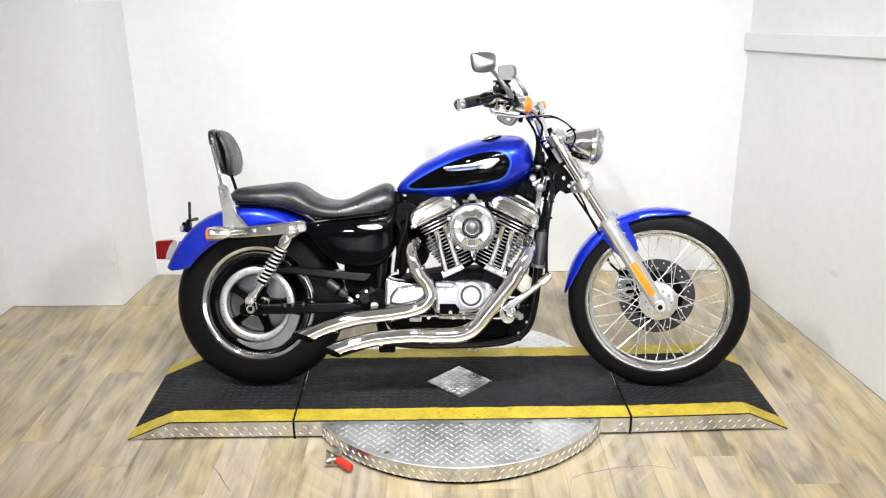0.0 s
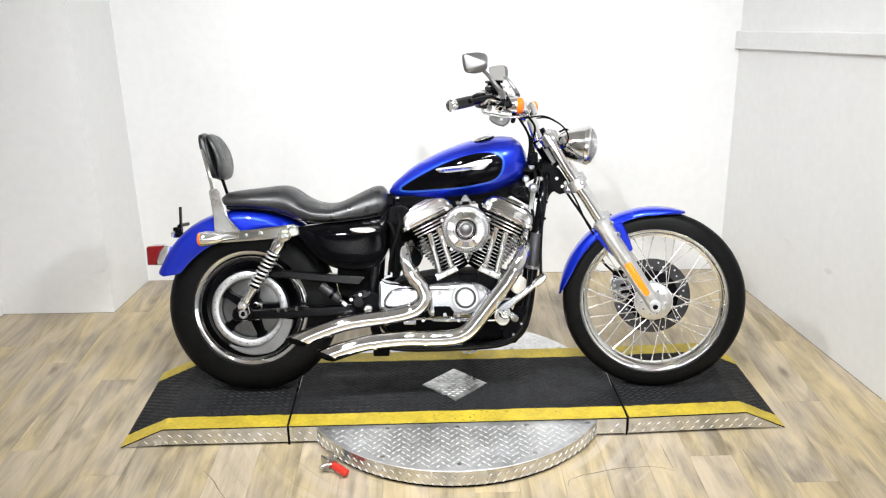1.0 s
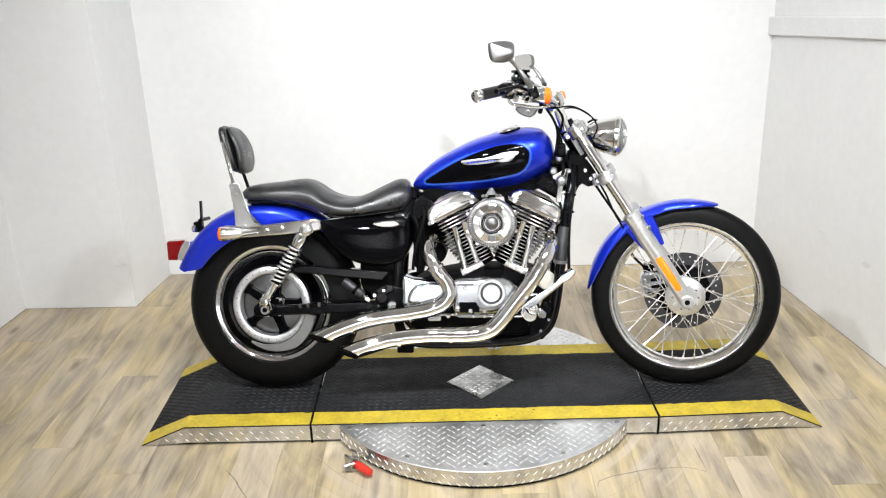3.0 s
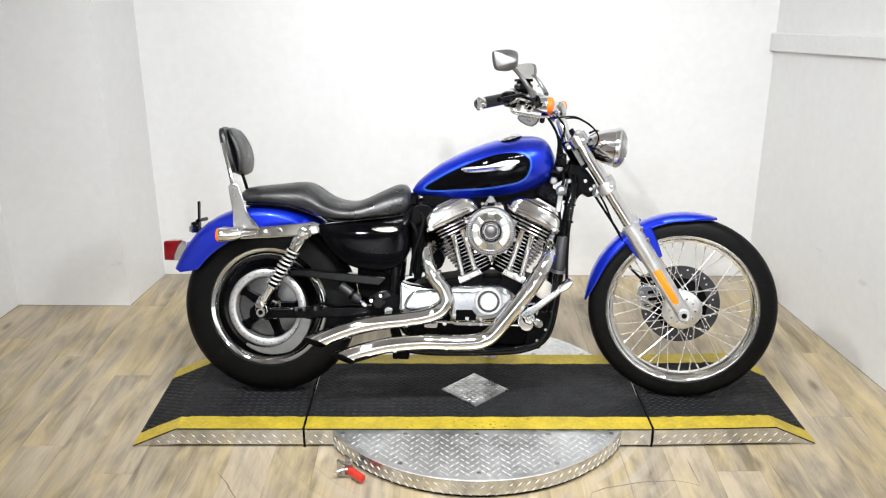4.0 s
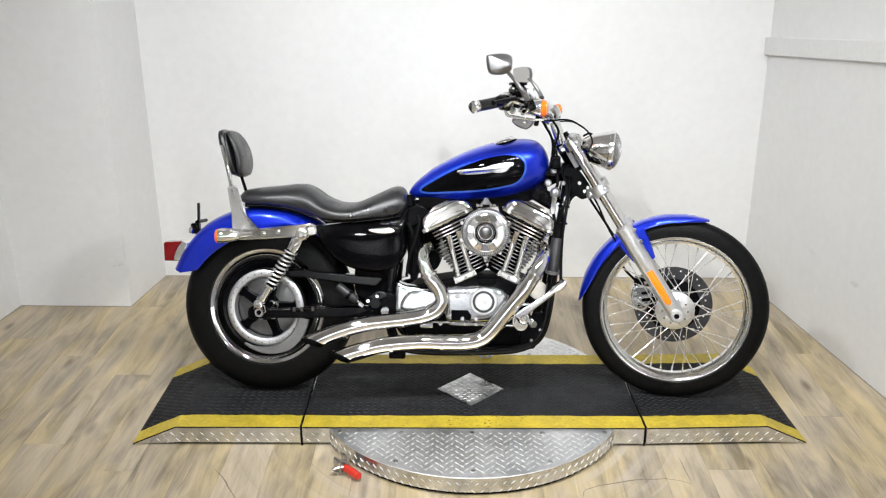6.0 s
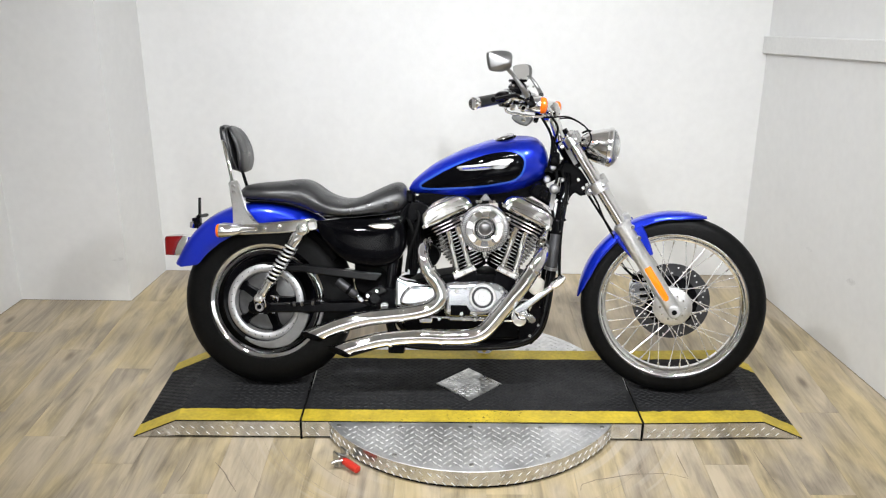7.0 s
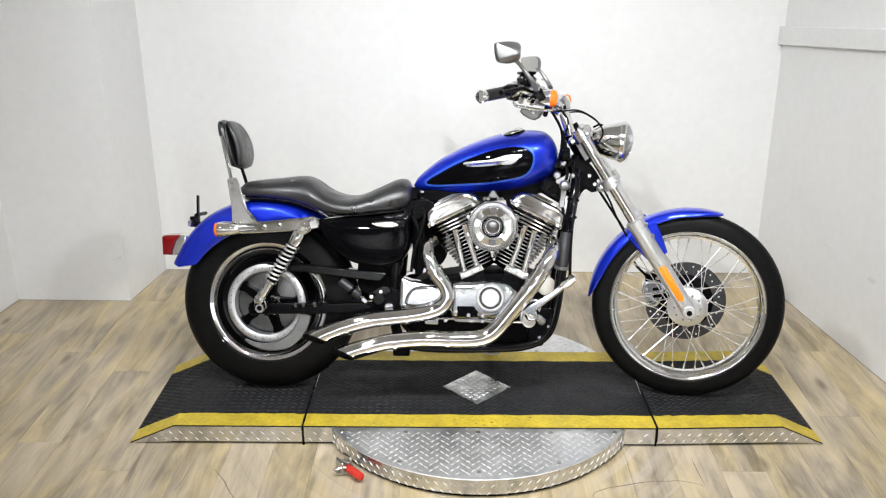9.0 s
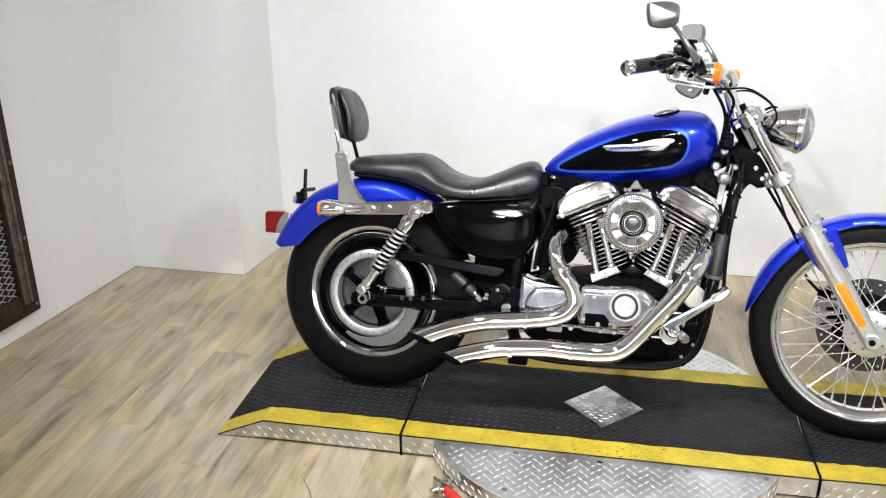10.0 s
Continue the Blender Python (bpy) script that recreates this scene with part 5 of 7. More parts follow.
def cylinder_unit(sign):
    """One finned cylinder with head, chrome rocker box and two pushrod tubes; sign -1 is the rear one."""
    base = Vector((0.057 + sign * 0.045, 0, 0.455))
    d = Vector((sign * math.sin(radians(26.0)), 0, math.cos(radians(26.0))))
    u = Vector((d.z, 0, -d.x))          # along the bike, across the axis
    unit = part("rear_cylinder" if sign < 0 else "front_cylinder", Shape().lathe([(0, 0.052), (0.19, 0.058)], base, d, 28), "satin", bike, "black finned air-cooled cylinder")

    def plate(h, wx, wy, t, s, n=28, p=2 / 3.6):
        rows = []
        for hh, k in ((h - t / 2, 0.99), (h - t / 4, 1.0), (h + t / 4, 1.0), (h + t / 2, 0.99)):
            rows.append([base + d * hh + u * (wx * k * math.copysign(abs(math.cos(a)) ** p, math.cos(a))) + Vector((0, wy * k * math.copysign(abs(math.sin(a)) ** p, math.sin(a)), 0))
                         for a in [2 * math.pi * j / n for j in range(n)]])
        s.grid(rows, close_v=True).cap(rows[0][::-1]).cap(rows[-1])

    for k in range(12):
        t = k / 11
        s = Shape()
        plate(0.022 + 0.145 * t, 0.064 + 0.036 * t, 0.098 + 0.012 * t, 0.0038, s)
        fin = part("cooling_fin", s, "fin", unit)
        blacken(fin)
    for k in range(3):
        s = Shape()
        plate(0.184 + 0.013 * k, 0.103, 0.118, 0.0060, s)
        blacken(part("head_fin", s, "chrome", unit))
    s = Shape()
    plate(0.197, 0.088, 0.108, 0.040, s)
    part("cylinder_head", s, "satin", unit)
    # rocker box: stepped chrome cover
    turn = Matrix((u, Vector((0, 1, 0)), d)).transposed().to_4x4()
    at = Matrix.Translation(base) @ turn

    def ahead(pairs):
        return [(a * (-1 if sign > 0 else 1), b) for a, b in pairs]

    low_line = [(-0.101, 0.219), (-0.102, 0.232), (-0.099, 0.256), (-0.088, 0.274), (-0.062, 0.285), (0.060, 0.285), (0.082, 0.276), (0.098, 0.258), (0.102, 0.238), (0.101, 0.219)]
    rb = part("rocker_box", Shape().prism(ahead(low_line), -0.124, 0.10, 0.017, 7).moved(at), "wavy", unit, "polished chrome rocker cover", angle=40)
    mid_line = [(-0.060, 0.280), (-0.056, 0.287), (-0.045, 0.291), (0.040, 0.291), (0.052, 0.287), (0.056, 0.280)]
    part("rocker_lid", Shape().prism(ahead(mid_line), -0.108, 0.088, 0.005, 4).moved(at), "wavy", rb, angle=40)
    part("lid_ridge", Shape().prism(ahead([(-0.038, 0.288), (-0.034, 0.297), (0.028, 0.297), (0.034, 0.288)]), -0.080, 0.07, 0.004).moved(at), "chrome", rb)
    s = Shape()
    for bx, bz in ((-0.080, 0.236), (0.080, 0.236), (-0.078, 0.250)):
        bolt(s, base + u * bx + d * bz + Vector((0, -0.122, 0)), (0, -1, 0), 0.008, 0.008, 12)
    each(part("rocker_bolts", s, "steel", rb), "rocker_bolt")
    # pushrod tubes and tappet block
    for low_u, high_u in ((0.050, 0.018), (0.001, -0.021)):
        a = base + d * 0.032 + u * (low_u * sign) + Vector((0, -0.128, 0))
        b = base + d * 0.184 + u * (high_u * sign) + Vector((0, -0.124, 0))
        dd = (b - a).normalized()
        L = (b - a).length
        part("pushrod_tube", Shape().lathe([(0, 0.0125), (0.014, 0.0125), (0.016, 0.010), (L * 0.55, 0.010), (L * 0.56, 0.0115), (L - 0.004, 0.0115), (L, 0.014)], a, dd, 18), "chrome", unit)
    s = Shape().prism(ahead([(-0.070, 0.012), (-0.068, 0.036), (0.016, 0.036), (0.018, 0.012)]), -0.152, -0.10, 0.005).moved(at)
    tb = part("tappet_block", s, "chrome", unit, "chrome tappet block")
    s = Shape().prism(ahead([(-0.058, -0.040), (-0.064, 0.012), (0.012, 0.012), (0.006, -0.040)]), -0.144, -0.10, 0.005).moved(at)
    part("lifter_guide", s, "satin", tb)
    s = Shape()
    for bx in (-0.060, -0.026, 0.008):
        bolt(s, base + u * (bx * (-1 if sign > 0 else 1)) + d * 0.024 + Vector((0, -0.152, 0)), (0, -1, 0), 0.006, 0.006)
    each(part("tappet_bolts", s, "steel", tb), "tappet_bolt")
    # spark plug lead and exhaust port
    part("spark_plug", Shape().tube([base + d * 0.205 + u * (-sign * 0.088) + Vector((0, -0.09, 0)), base + d * 0.235 + u * (-sign * 0.115) + Vector((0, -0.12, 0))], [0.010, 0.008], 12), "satin", unit)
    return unit


rear_cyl = cylinder_unit(-1)
front_cyl = cylinder_unit(1)

# round air cleaner
AC = Vector((0.050, 0, 0.635))
N = (0, -1, 0)
air = part("air_cleaner", Shape().lathe([(0.115, 0.072), (0.190, 0.077), (0.196, 0.084), (0.206, 0.0855), (0.2105, 0.084), (0.2120, 0.081), (0.2125, 0.070)], AC, N, 96), "chrome", bike, "round chrome air cleaner with ribbed rim")
for k in range(72):
    a = 2 * math.pi * k / 72
    o, t = Vector((math.cos(a), 0, math.sin(a))), Vector((-math.sin(a), 0, math.cos(a)))
    c = AC + Vector((0, -0.2118, 0))
    low = [c + o * r + t * w for r, w in ((0.0702, -0.0019), (0.0702, 0.0019), (0.0818, 0.0024), (0.0818, -0.0024))]
    high = [c + o * r + t * w + Vector((0, -h, 0)) for r, w, h in ((0.0706, -0.0014, 0.0062), (0.0706, 0.0014, 0.0062), (0.0808, 0.0018, 0.0040), (0.0808, -0.0018, 0.0040))]
    part("rib", Shape().grid([low, high], close_v=True).cap(high), "spoke", air, angle=10)
part("rib_ground", Shape().lathe([(0.2128, 0.0700), (0.2128, 0.0830)], AC, N, 72), "cast", air)
part("rim_band", Shape().lathe([(0.2100, 0.0868), (0.2150, 0.0866), (0.2172, 0.0852), (0.2172, 0.0846), (0.2150, 0.0838), (0.2110, 0.0836)], AC, N, 84), "chrome", air)
face = part("face_ring", Shape().lathe([(0.2120, 0.0698), (0.2200, 0.0694), (0.2225, 0.0675), (0.2235, 0.0650)], AC, N, 84), "chrome", air, "polished ring of flat facets")
for k in range(14):
    a0, a1 = 2 * math.pi * (k + 0.02) / 14, 2 * math.pi * (k + 0.98) / 14
    rows = [[AC + Vector((math.cos(b) * r, -y, math.sin(b) * r)) for b in (a0, (a0 + a1) / 2, a1)] for r, y in ((0.0650, 0.2230), (0.0640, 0.2242), (0.0455, 0.2262 + (0.0009 if k % 2 else -0.0009)), (0.0445, 0.2250))]
    part("facet", Shape().grid(rows), "chrome", face, angle=12)
part("inner_bezel", Shape().lathe([(0.2235, 0.0452), (0.2320, 0.0446), (0.2345, 0.0420), (0.2340, 0.0390), (0.2300, 0.0365), (0.2210, 0.0352)], AC, N, 72), "chrome", air)
part("centre_cup", Shape().lathe([(0.2215, 0.0360), (0.2222, 0.030), (0.2222, 0.0)], AC, N, 40), "satin", air)
s = Shape().lathe([(0.222, 0.0225), (0.2262, 0.0218), (0.2300, 0.0185), (0.2328, 0.0130), (0.2342, 0.0070), (0.2346, 0)], AC, N, 40)
part("centre_badge", s, "brake", air, "domed steel centre badge")
part("badge_ring", Shape().lathe([(0.2220, 0.0262), (0.2250, 0.0256), (0.2250, 0.0236), (0.2222, 0.0228)], AC, N, 48), "steel", air)
s = Shape()
for k in range(28):
    a = 2 * math.pi * k / 28
    bolt(s, AC + Vector((math.cos(a) * 0.0305, -0.2222, math.sin(a) * 0.0305)), N, 0.0019, 0.003, 6)
tagged(part("cup_studs", s, "steel", air), kind="stuff")
s = Shape()
for a in (20, 160, 200, 340, 235, 305):
    bolt(s, AC + Vector((math.cos(radians(a)) * 0.090, -0.19, math.sin(radians(a)) * 0.090)), N, 0.0075, 0.010, 12)
each(part("rim_bolts", s, "chrome", air), "rim_bolt")
part("intake_spear", Shape().prism(curve2([(0.034, 0.566), (0.066, 0.566), (0.060, 0.545), (0.052, 0.522), (0.048, 0.522), (0.040, 0.545)], 3, True), -0.165, -0.150, 0.004), "chrome", bike)
part("carburettor", Shape().box((0.06, -0.03, 0.645), (0.07, 0.15, 0.08), 0.01), "satin", bike)
part("horn_bracket", Shape().prism([(0.030, 0.728), (0.045, 0.752), (0.055, 0.752), (0.070, 0.728)], -0.165, -0.12, 0.003), "brake", bike)
s = Shape()
for bx in (0.02, 0.08, 0.032, 0.068):
    bolt(s, (bx, -0.165, 0.726), N, 0.006, 0.006, 12)
each(part("bracket_bolts", s, "chrome", bike), "bracket_bolt")

# chrome cases on the right
gear = part("gear_cover", Shape().prism(curve2([(-0.095, 0.425), (-0.02, 0.432), (0.05, 0.438), (0.11, 0.425), (0.15, 0.385), (0.14, 0.335), (0.10, 0.305), (0.0, 0.300), (-0.085, 0.302), (-0.10, 0.36)], 4, True), -0.182, -0.115, 0.026, 8), "polish", bike, "chrome gear case cover")
TC = Vector((0.046, 0, 0.382))
tim = part("timing_cover", Shape().lathe([(0.175, 0.050), (0.184, 0.050), (0.190, 0.045), (0.190, 0.030), (0.193, 0.028), (0.193, 0.017), (0.190, 0.015), (0.190, 0.007), (0.194, 0.005), (0.194, 0)], TC, N, 48), "alu", gear, "round bright timing cover")
part("cover_groove", Shape().lathe([(0.1902, 0.0395), (0.1906, 0.0385), (0.1906, 0.0320), (0.1902, 0.0310)], TC, N, 48), "cast", tim)
s = Shape()
for k in range(40):
    a = 2 * math.pi * k / 40
    bolt(s, TC + Vector((math.cos(a) * 0.049, -0.184, math.sin(a) * 0.049)), N, 0.0022, 0.003, 6)
tagged(part("knurl", s, "steel", tim), kind="stuff")
s = Shape()
for bx, bz in ((-0.078, 0.405), (-0.075, 0.33), (-0.012, 0.415), (0.115, 0.402), (0.125, 0.345), (0.02, 0.316), (-0.03, 0.318), (-0.048, 0.40)):
    bolt(s, (bx, -0.178, bz), N, 0.0075, 0.008, 12)
each(part("case_bolts", s, "steel", gear), "case_bolt")
# black inlay painted as the dark reflection on the cover's lower left
part("case_window", Shape().prism([(-0.070, 0.350), (-0.070, 0.312), (0.000, 0.312), (0.004, 0.330), (-0.012, 0.350)], -0.1835, -0.170, 0.002), "black", gear)
spk = part("sprocket_cover", Shape().prism(curve2([(-0.271, 0.442), (-0.235, 0.432), (-0.17, 0.425), (-0.11, 0.425), (-0.10, 0.40), (-0.10, 0.34), (-0.12, 0.325), (-0.20, 0.330), (-0.270, 0.330), (-0.275, 0.385)], 3, True), -0.165, -0.09, 0.012, 4), "polish", bike, "chrome sprocket cover")
part("cover_dome", Shape().prism(curve2([(-0.255, 0.37), (-0.225, 0.41), (-0.16, 0.418), (-0.105, 0.41), (-0.105, 0.345), (-0.18, 0.340), (-0.245, 0.345)], 5, True), -0.176, -0.150, 0.011, 5), "polish", spk)
part("exhaust_bracket", Shape().box((-0.10, -0.155, 0.300), (0.33, 0.010, 0.010), 0.003).box((-0.16, -0.165, 0.290), (0.05, 0.02, 0.022), 0.004).box((-0.02, -0.160, 0.296), (0.11, 0.014, 0.014), 0.003), "chrome", bike)
s = Shape()
for bx in (-0.17, -0.11, -0.02, 0.02):
    bolt(s, (bx, -0.172, 0.298), N, 0.008, 0.010)
each(part("bracket_nuts", s, "steel", bike), "bracket_nut")
# oil filter at the front; cream colour stands for chrome's bright reflection
part("oil_filter", Shape().lathe([(0, 0.034), (0.050, 0.036), (0.060, 0.033), (0.065, 0.022), (0.065, 0)], (0.222, -0.06, 0.408), (0.45, -0.88, 0.05), 28), "cream", bike, "spin-on oil filter, its bright reflection painted cream")

# ---- exhaust: two swept chrome drag pipes with slash-cut ends ----
def pipe(name, path, rad, cut, label):
    """A heat-shielded pipe; cut shears the last ring into a slash."""
    pts = [Vector(p) for p in path]
    pts, rr = spline(pts, rad, 7)
    sides = 28
    rows, up = [], None
    for i, p in enumerate(pts):
        d = (pts[min(i + 1, len(pts) - 1)] - pts[max(i - 1, 0)]).normalized()
        up = (up or Vector((0, 0, 1)) if i == 0 else up)
        up = (up - d * up.dot(d)).normalized()
        w = d.cross(up)
        shear = cut * max(0, 1 - (len(pts) - 1 - i) / 4)
        ring = []
        for k in range(sides):
            a = 2 * math.pi * k / sides
            v = up * math.cos(a) + w * math.sin(a)
            ring.append(p + v * rr[i] + d * (shear * (0.86 * v.z + 0.62 * v.y)))
        rows.append(ring)
    inner, depth = [], []
    d = (pts[-1] - pts[-2]).normalized()
    c = pts[-1]
    inner = [c + (q - c) * 0.955 for q in rows[-1]]
    deep = [c + (q - c) * 0.93 - d * 0.16 for q in rows[-1]]
    s = Shape().grid(rows + [inner], close_v=True)
    ob = part(name, s, "chrome", bike, label, angle=50)
    part("pipe_bore", Shape().grid([inner, deep], close_v=True).cap(deep), "rubber", ob, "black inside of the pipe")
    return ob


Y1, Y2 = -0.205, -0.215
p1 = pipe("rear_exhaust_pipe", [(-0.160, -0.115, 0.575), (-0.172, -0.165, 0.553), (-0.165, -0.195, 0.515), (-0.142, -0.205, 0.470), (-0.108, Y1, 0.425), (-0.100, Y1, 0.385), (-0.125, Y1, 0.350), (-0.175, Y1, 0.330), (-0.26, Y1, 0.316), (-0.365, Y1 - 0.002, 0.302), (-0.466, Y1 - 0.006, 0.274), (-0.566, Y1 - 0.012, 0.232)],
          [0.023, 0.0235, 0.024, 0.0245, 0.0255, 0.027, 0.0275, 0.0275, 0.028, 0.0285, 0.029, 0.0295], 0.036, "chrome rear exhaust pipe with slash-cut end")
p2 = pipe("front_exhaust_pipe", [(0.262, -0.115, 0.575), (0.258, -0.165, 0.550), (0.240, -0.20, 0.515), (0.191, Y2, 0.436), (0.114, Y2, 0.335), (0.066, Y2, 0.275), (0.030, Y2, 0.250), (-0.02, Y2, 0.240), (-0.09, Y2, 0.238), (-0.184, Y2, 0.238), (-0.305, Y2 - 0.002, 0.226), (-0.385, Y2 - 0.006, 0.206), (-0.468, Y2 - 0.010, 0.180)],
          [0.024, 0.025, 0.026, 0.028, 0.029, 0.029, 0.029, 0.029, 0.029, 0.029, 0.029, 0.029, 0.0295], 0.036, "chrome front exhaust pipe with slash-cut end")
for ob, cs in ((p1, ((-0.150, -0.205, 0.482, 0.3, -0.9), (-0.24, Y1, 0.318, -1, -0.13), (-0.45, Y1 - 0.004, 0.279, -1, -0.3))), (p2, ((0.225, -0.205, 0.488, -0.55, -0.8), (0.095, Y2, 0.31, -0.6, -0.8), (-0.10, Y2, 0.238, -1, 0), (-0.28, Y2, 0.2285, -1, -0.1)))):
    for x, y, z, dx, dz in cs:
        part("shield_clamp", Shape().lathe([(-0.006, 0.0285), (-0.005, 0.0305), (0.005, 0.0305), (0.006, 0.0285)], (x, y, z), (dx, 0, dz), 28), "chrome", ob)
part("skid_plate", Shape().box((0.02, 0, 0.200), (0.44, 0.19, 0.030), 0.008), "flat", bike)
part("lower_frame_bracket", Shape().box((-0.265, -0.13, 0.178), (0.06, 0.05, 0.035), 0.004), "satin", bike)

# foot controls on the right
peg = part("foot_control", Shape().prism(curve2([(0.150, 0.300), (0.155, 0.345), (0.175, 0.372), (0.21, 0.375), (0.225, 0.345), (0.20, 0.300), (0.17, 0.285)], 4, True), -0.175, -0.145, 0.006), "chrome", bike, "chrome brake pedal and foot peg mount")
arm = curve2([(0.158, 0.340), (0.172, 0.358), (0.225, 0.392), (0.276, 0.428), (0.300, 0.446), (0.310, 0.438), (0.290, 0.414), (0.240, 0.374), (0.194, 0.336), (0.176, 0.328)], 3, True)
part("pedal_arm", Shape().prism(arm, -0.222, -0.206, 0.006, 4), "polish", peg)
part("pedal_pad", Shape().prism(curve2([(0.286, 0.436), (0.300, 0.458), (0.330, 0.474), (0.338, 0.462), (0.322, 0.440), (0.300, 0.428)], 3, True), -0.252, -0.200, 0.006, 4), "chrome", peg)
part("pivot_bolt", Shape().lathe([(0, 0.019), (0.012, 0.019), (0.016, 0.014), (0.016, 0.009), (0.024, 0.009), (0.026, 0.006), (0.026, 0)], (0.191, -0.206, 0.330), N, 8), "chrome", peg)
part("pivot_boss", Shape().lathe([(0, 0.026), (0.030, 0.026), (0.034, 0.021), (0.034, 0.0)], (0.191, -0.172, 0.330), N, 24), "satin", peg)
part("foot_peg", Shape().lathe([(0, 0.013), (0.020, 0.015), (0.060, 0.014), (0.066, 0.010), (0.066, 0)], (0.206, -0.206, 0.322), (0.25, -0.9, -0.05), 16), "steel", peg)
part("heel_plate", Shape().lathe([(0, 0.024), (0.006, 0.024), (0.009, 0.020), (0.010, 0)], (0.182, -0.168, 0.300), N, 28), "alu", peg)
part("linkage_rod", Shape().tube([(0.175, -0.16, 0.292), (0.05, -0.145, 0.290), (-0.08, -0.14, 0.292)], 0.005, 10), "chrome", peg)
s = Shape()
for bx, bz in ((0.252, 0.272), (0.222, 0.232), (0.205, 0.30)):
    bolt(s, (bx, -0.130, bz), N, 0.006, 0.006)
each(part("frame_bolts", s, "steel", bike), "frame_bolt")
lock = part("neck_plate", Shape().prism(curve2([(0.335, 0.862), (0.385, 0.852), (0.420, 0.812), (0.437, 0.778), (0.434, 0.752), (0.404, 0.740), (0.384, 0.752), (0.366, 0.735), (0.345, 0.690), (0.328, 0.700), (0.330, 0.780)], 2, True), -0.040, 0.020, 0.006), "satin", bike, "black steering lock plate")
for bx, bz in ((0.412, 0.770), (0.392, 0.800), (0.424, 0.782)):
    part("plate_bolt", Shape().lathe([(0, 0.0075), (0.006, 0.0075), (0.008, 0.005), (0.008, 0)], (bx, -0.040, bz), N, 12), "steel", lock)
part("front_engine_mount", Shape().prism(curve2([(0.18, 0.212), (0.19, 0.30), (0.245, 0.335), (0.272, 0.30), (0.262, 0.245), (0.225, 0.212)], 3, True), -0.128, -0.06, 0.008), "satin", bike)

# side stand down on the far side
st = part("side_stand", Shape().tube([(0.10, 0.10, 0.20), (0.075, 0.19, 0.145), (0.055, 0.27, 0.083)], [0.013, 0.011, 0.010], 12, smooth=3), "chrome", bike, "chrome side stand, lowered")
part("stand_foot", Shape().prism(curve2([(0.020, 0.086), (0.032, 0.066), (0.078, 0.066), (0.092, 0.084), (0.070, 0.092), (0.040, 0.094)], 3, True), 0.268, 0.292, 0.006), "chrome", st)
spr = [Vector((0.055, 0.12, 0.180)).lerp(Vector((0.045, 0.262, 0.100)), k / 120) + Vector((math.cos(k * 0.8), 0, math.sin(k * 0.8))) * 0.009 for k in range(121)]
part("stand_spring", Shape().tube(spr, 0.0025, 6), "satin", st)

# coil, wiring and bits under the tank
part("ignition_coil", Shape().box((0.262, -0.060, 0.752), (0.100, 0.07, 0.058), 0.010, pose(0, 0, 0, 0, 30, 0)).lathe([(0, 0.017), (0.020, 0.017), (0.024, 0.012), (0.024, 0)], (0.262, -0.095, 0.752), N, 20), "gloss", bike)
part("coil_bracket", Shape().box((0.31, -0.075, 0.695), (0.05, 0.012, 0.065), 0.004, pose(0, 0, 0, 0, 25, 0)), "alu", bike)
part("mount_knob", Shape().lathe([(0, 0.014), (0.008, 0.019), (0.020, 0.019), (0.028, 0.012), (0.030, 0)], (0.300, -0.10, 0.772), N, 24), "shell", bike)
part("mount_stay", Shape().box((0.294, -0.115, 0.728), (0.020, 0.008, 0.07), 0.003, pose(0, 0, 0, 0, 6, 0)), "chrome", bike)
for kx, kz, kr in ((0.295, 0.845, 0.012), (0.315, 0.868, 0.010), (0.275, 0.80, 0.014), (0.33, 0.80, 0.009)):
    part("neck_bolt", Shape().lathe([(0, kr), (0.010, kr), (0.014, kr * 0.7), (0.014, 0)], (kx, -0.075, kz), N, 16), "shell", bike)
for k, pts in enumerate(([(0.30, -0.06, 0.86), (0.31, -0.09, 0.80), (0.285, -0.10, 0.74), (0.30, -0.10, 0.66), (0.30, -0.11, 0.52)],
                         [(0.33, -0.05, 0.84), (0.345, -0.085, 0.77), (0.335, -0.105, 0.69), (0.325, -0.128, 0.56), (0.325, -0.13, 0.45)],
                         [(-0.235, -0.10, 0.66), (-0.215, -0.12, 0.62), (-0.205, -0.11, 0.55), (-0.21, -0.10, 0.47)],
                         [(-0.22, -0.08, 0.70), (-0.19, -0.12, 0.67), (-0.20, -0.13, 0.61), (-0.225, -0.13, 0.53), (-0.235, -0.12, 0.46)])):
    part("cable", Shape().tube(pts, 0.0055 if k < 2 else 0.006, 8, smooth=6), "rubber", bike)
part("upper_engine_mount", Shape().prism(curve2([(-0.235, 0.70), (-0.19, 0.715), (-0.16, 0.70), (-0.165, 0.675), (-0.21, 0.64), (-0.235, 0.62)], 3, True), -0.11, -0.05, 0.006), "satin", bike)
part("electrics_box", Shape().box((-0.212, 0.0, 0.565), (0.045, 0.19, 0.22), 0.01), "flat", bike)
part("starter_motor", Shape().tube([(-0.165, -0.02, 0.505), (-0.165, 0.12, 0.505)], 0.045, 20).box((-0.165, 0.05, 0.60), (0.07, 0.10, 0.12), 0.01), "flat", bike)
part("engine_hanger", Shape().prism([(-0.215, 0.635), (-0.19, 0.64), (-0.185, 0.50), (-0.20, 0.44), (-0.225, 0.44)], -0.10, -0.04, 0.006), "flat", bike)
part("primary_case", Shape().prism(curve2([(-0.30, 0.40), (-0.10, 0.43), (0.10, 0.44), (0.22, 0.40), (0.24, 0.32), (0.15, 0.25), (-0.10, 0.24), (-0.28, 0.28)], 4, True), 0.13, 0.20, 0.02, 4), "chrome", bike, "chrome primary drive cover")

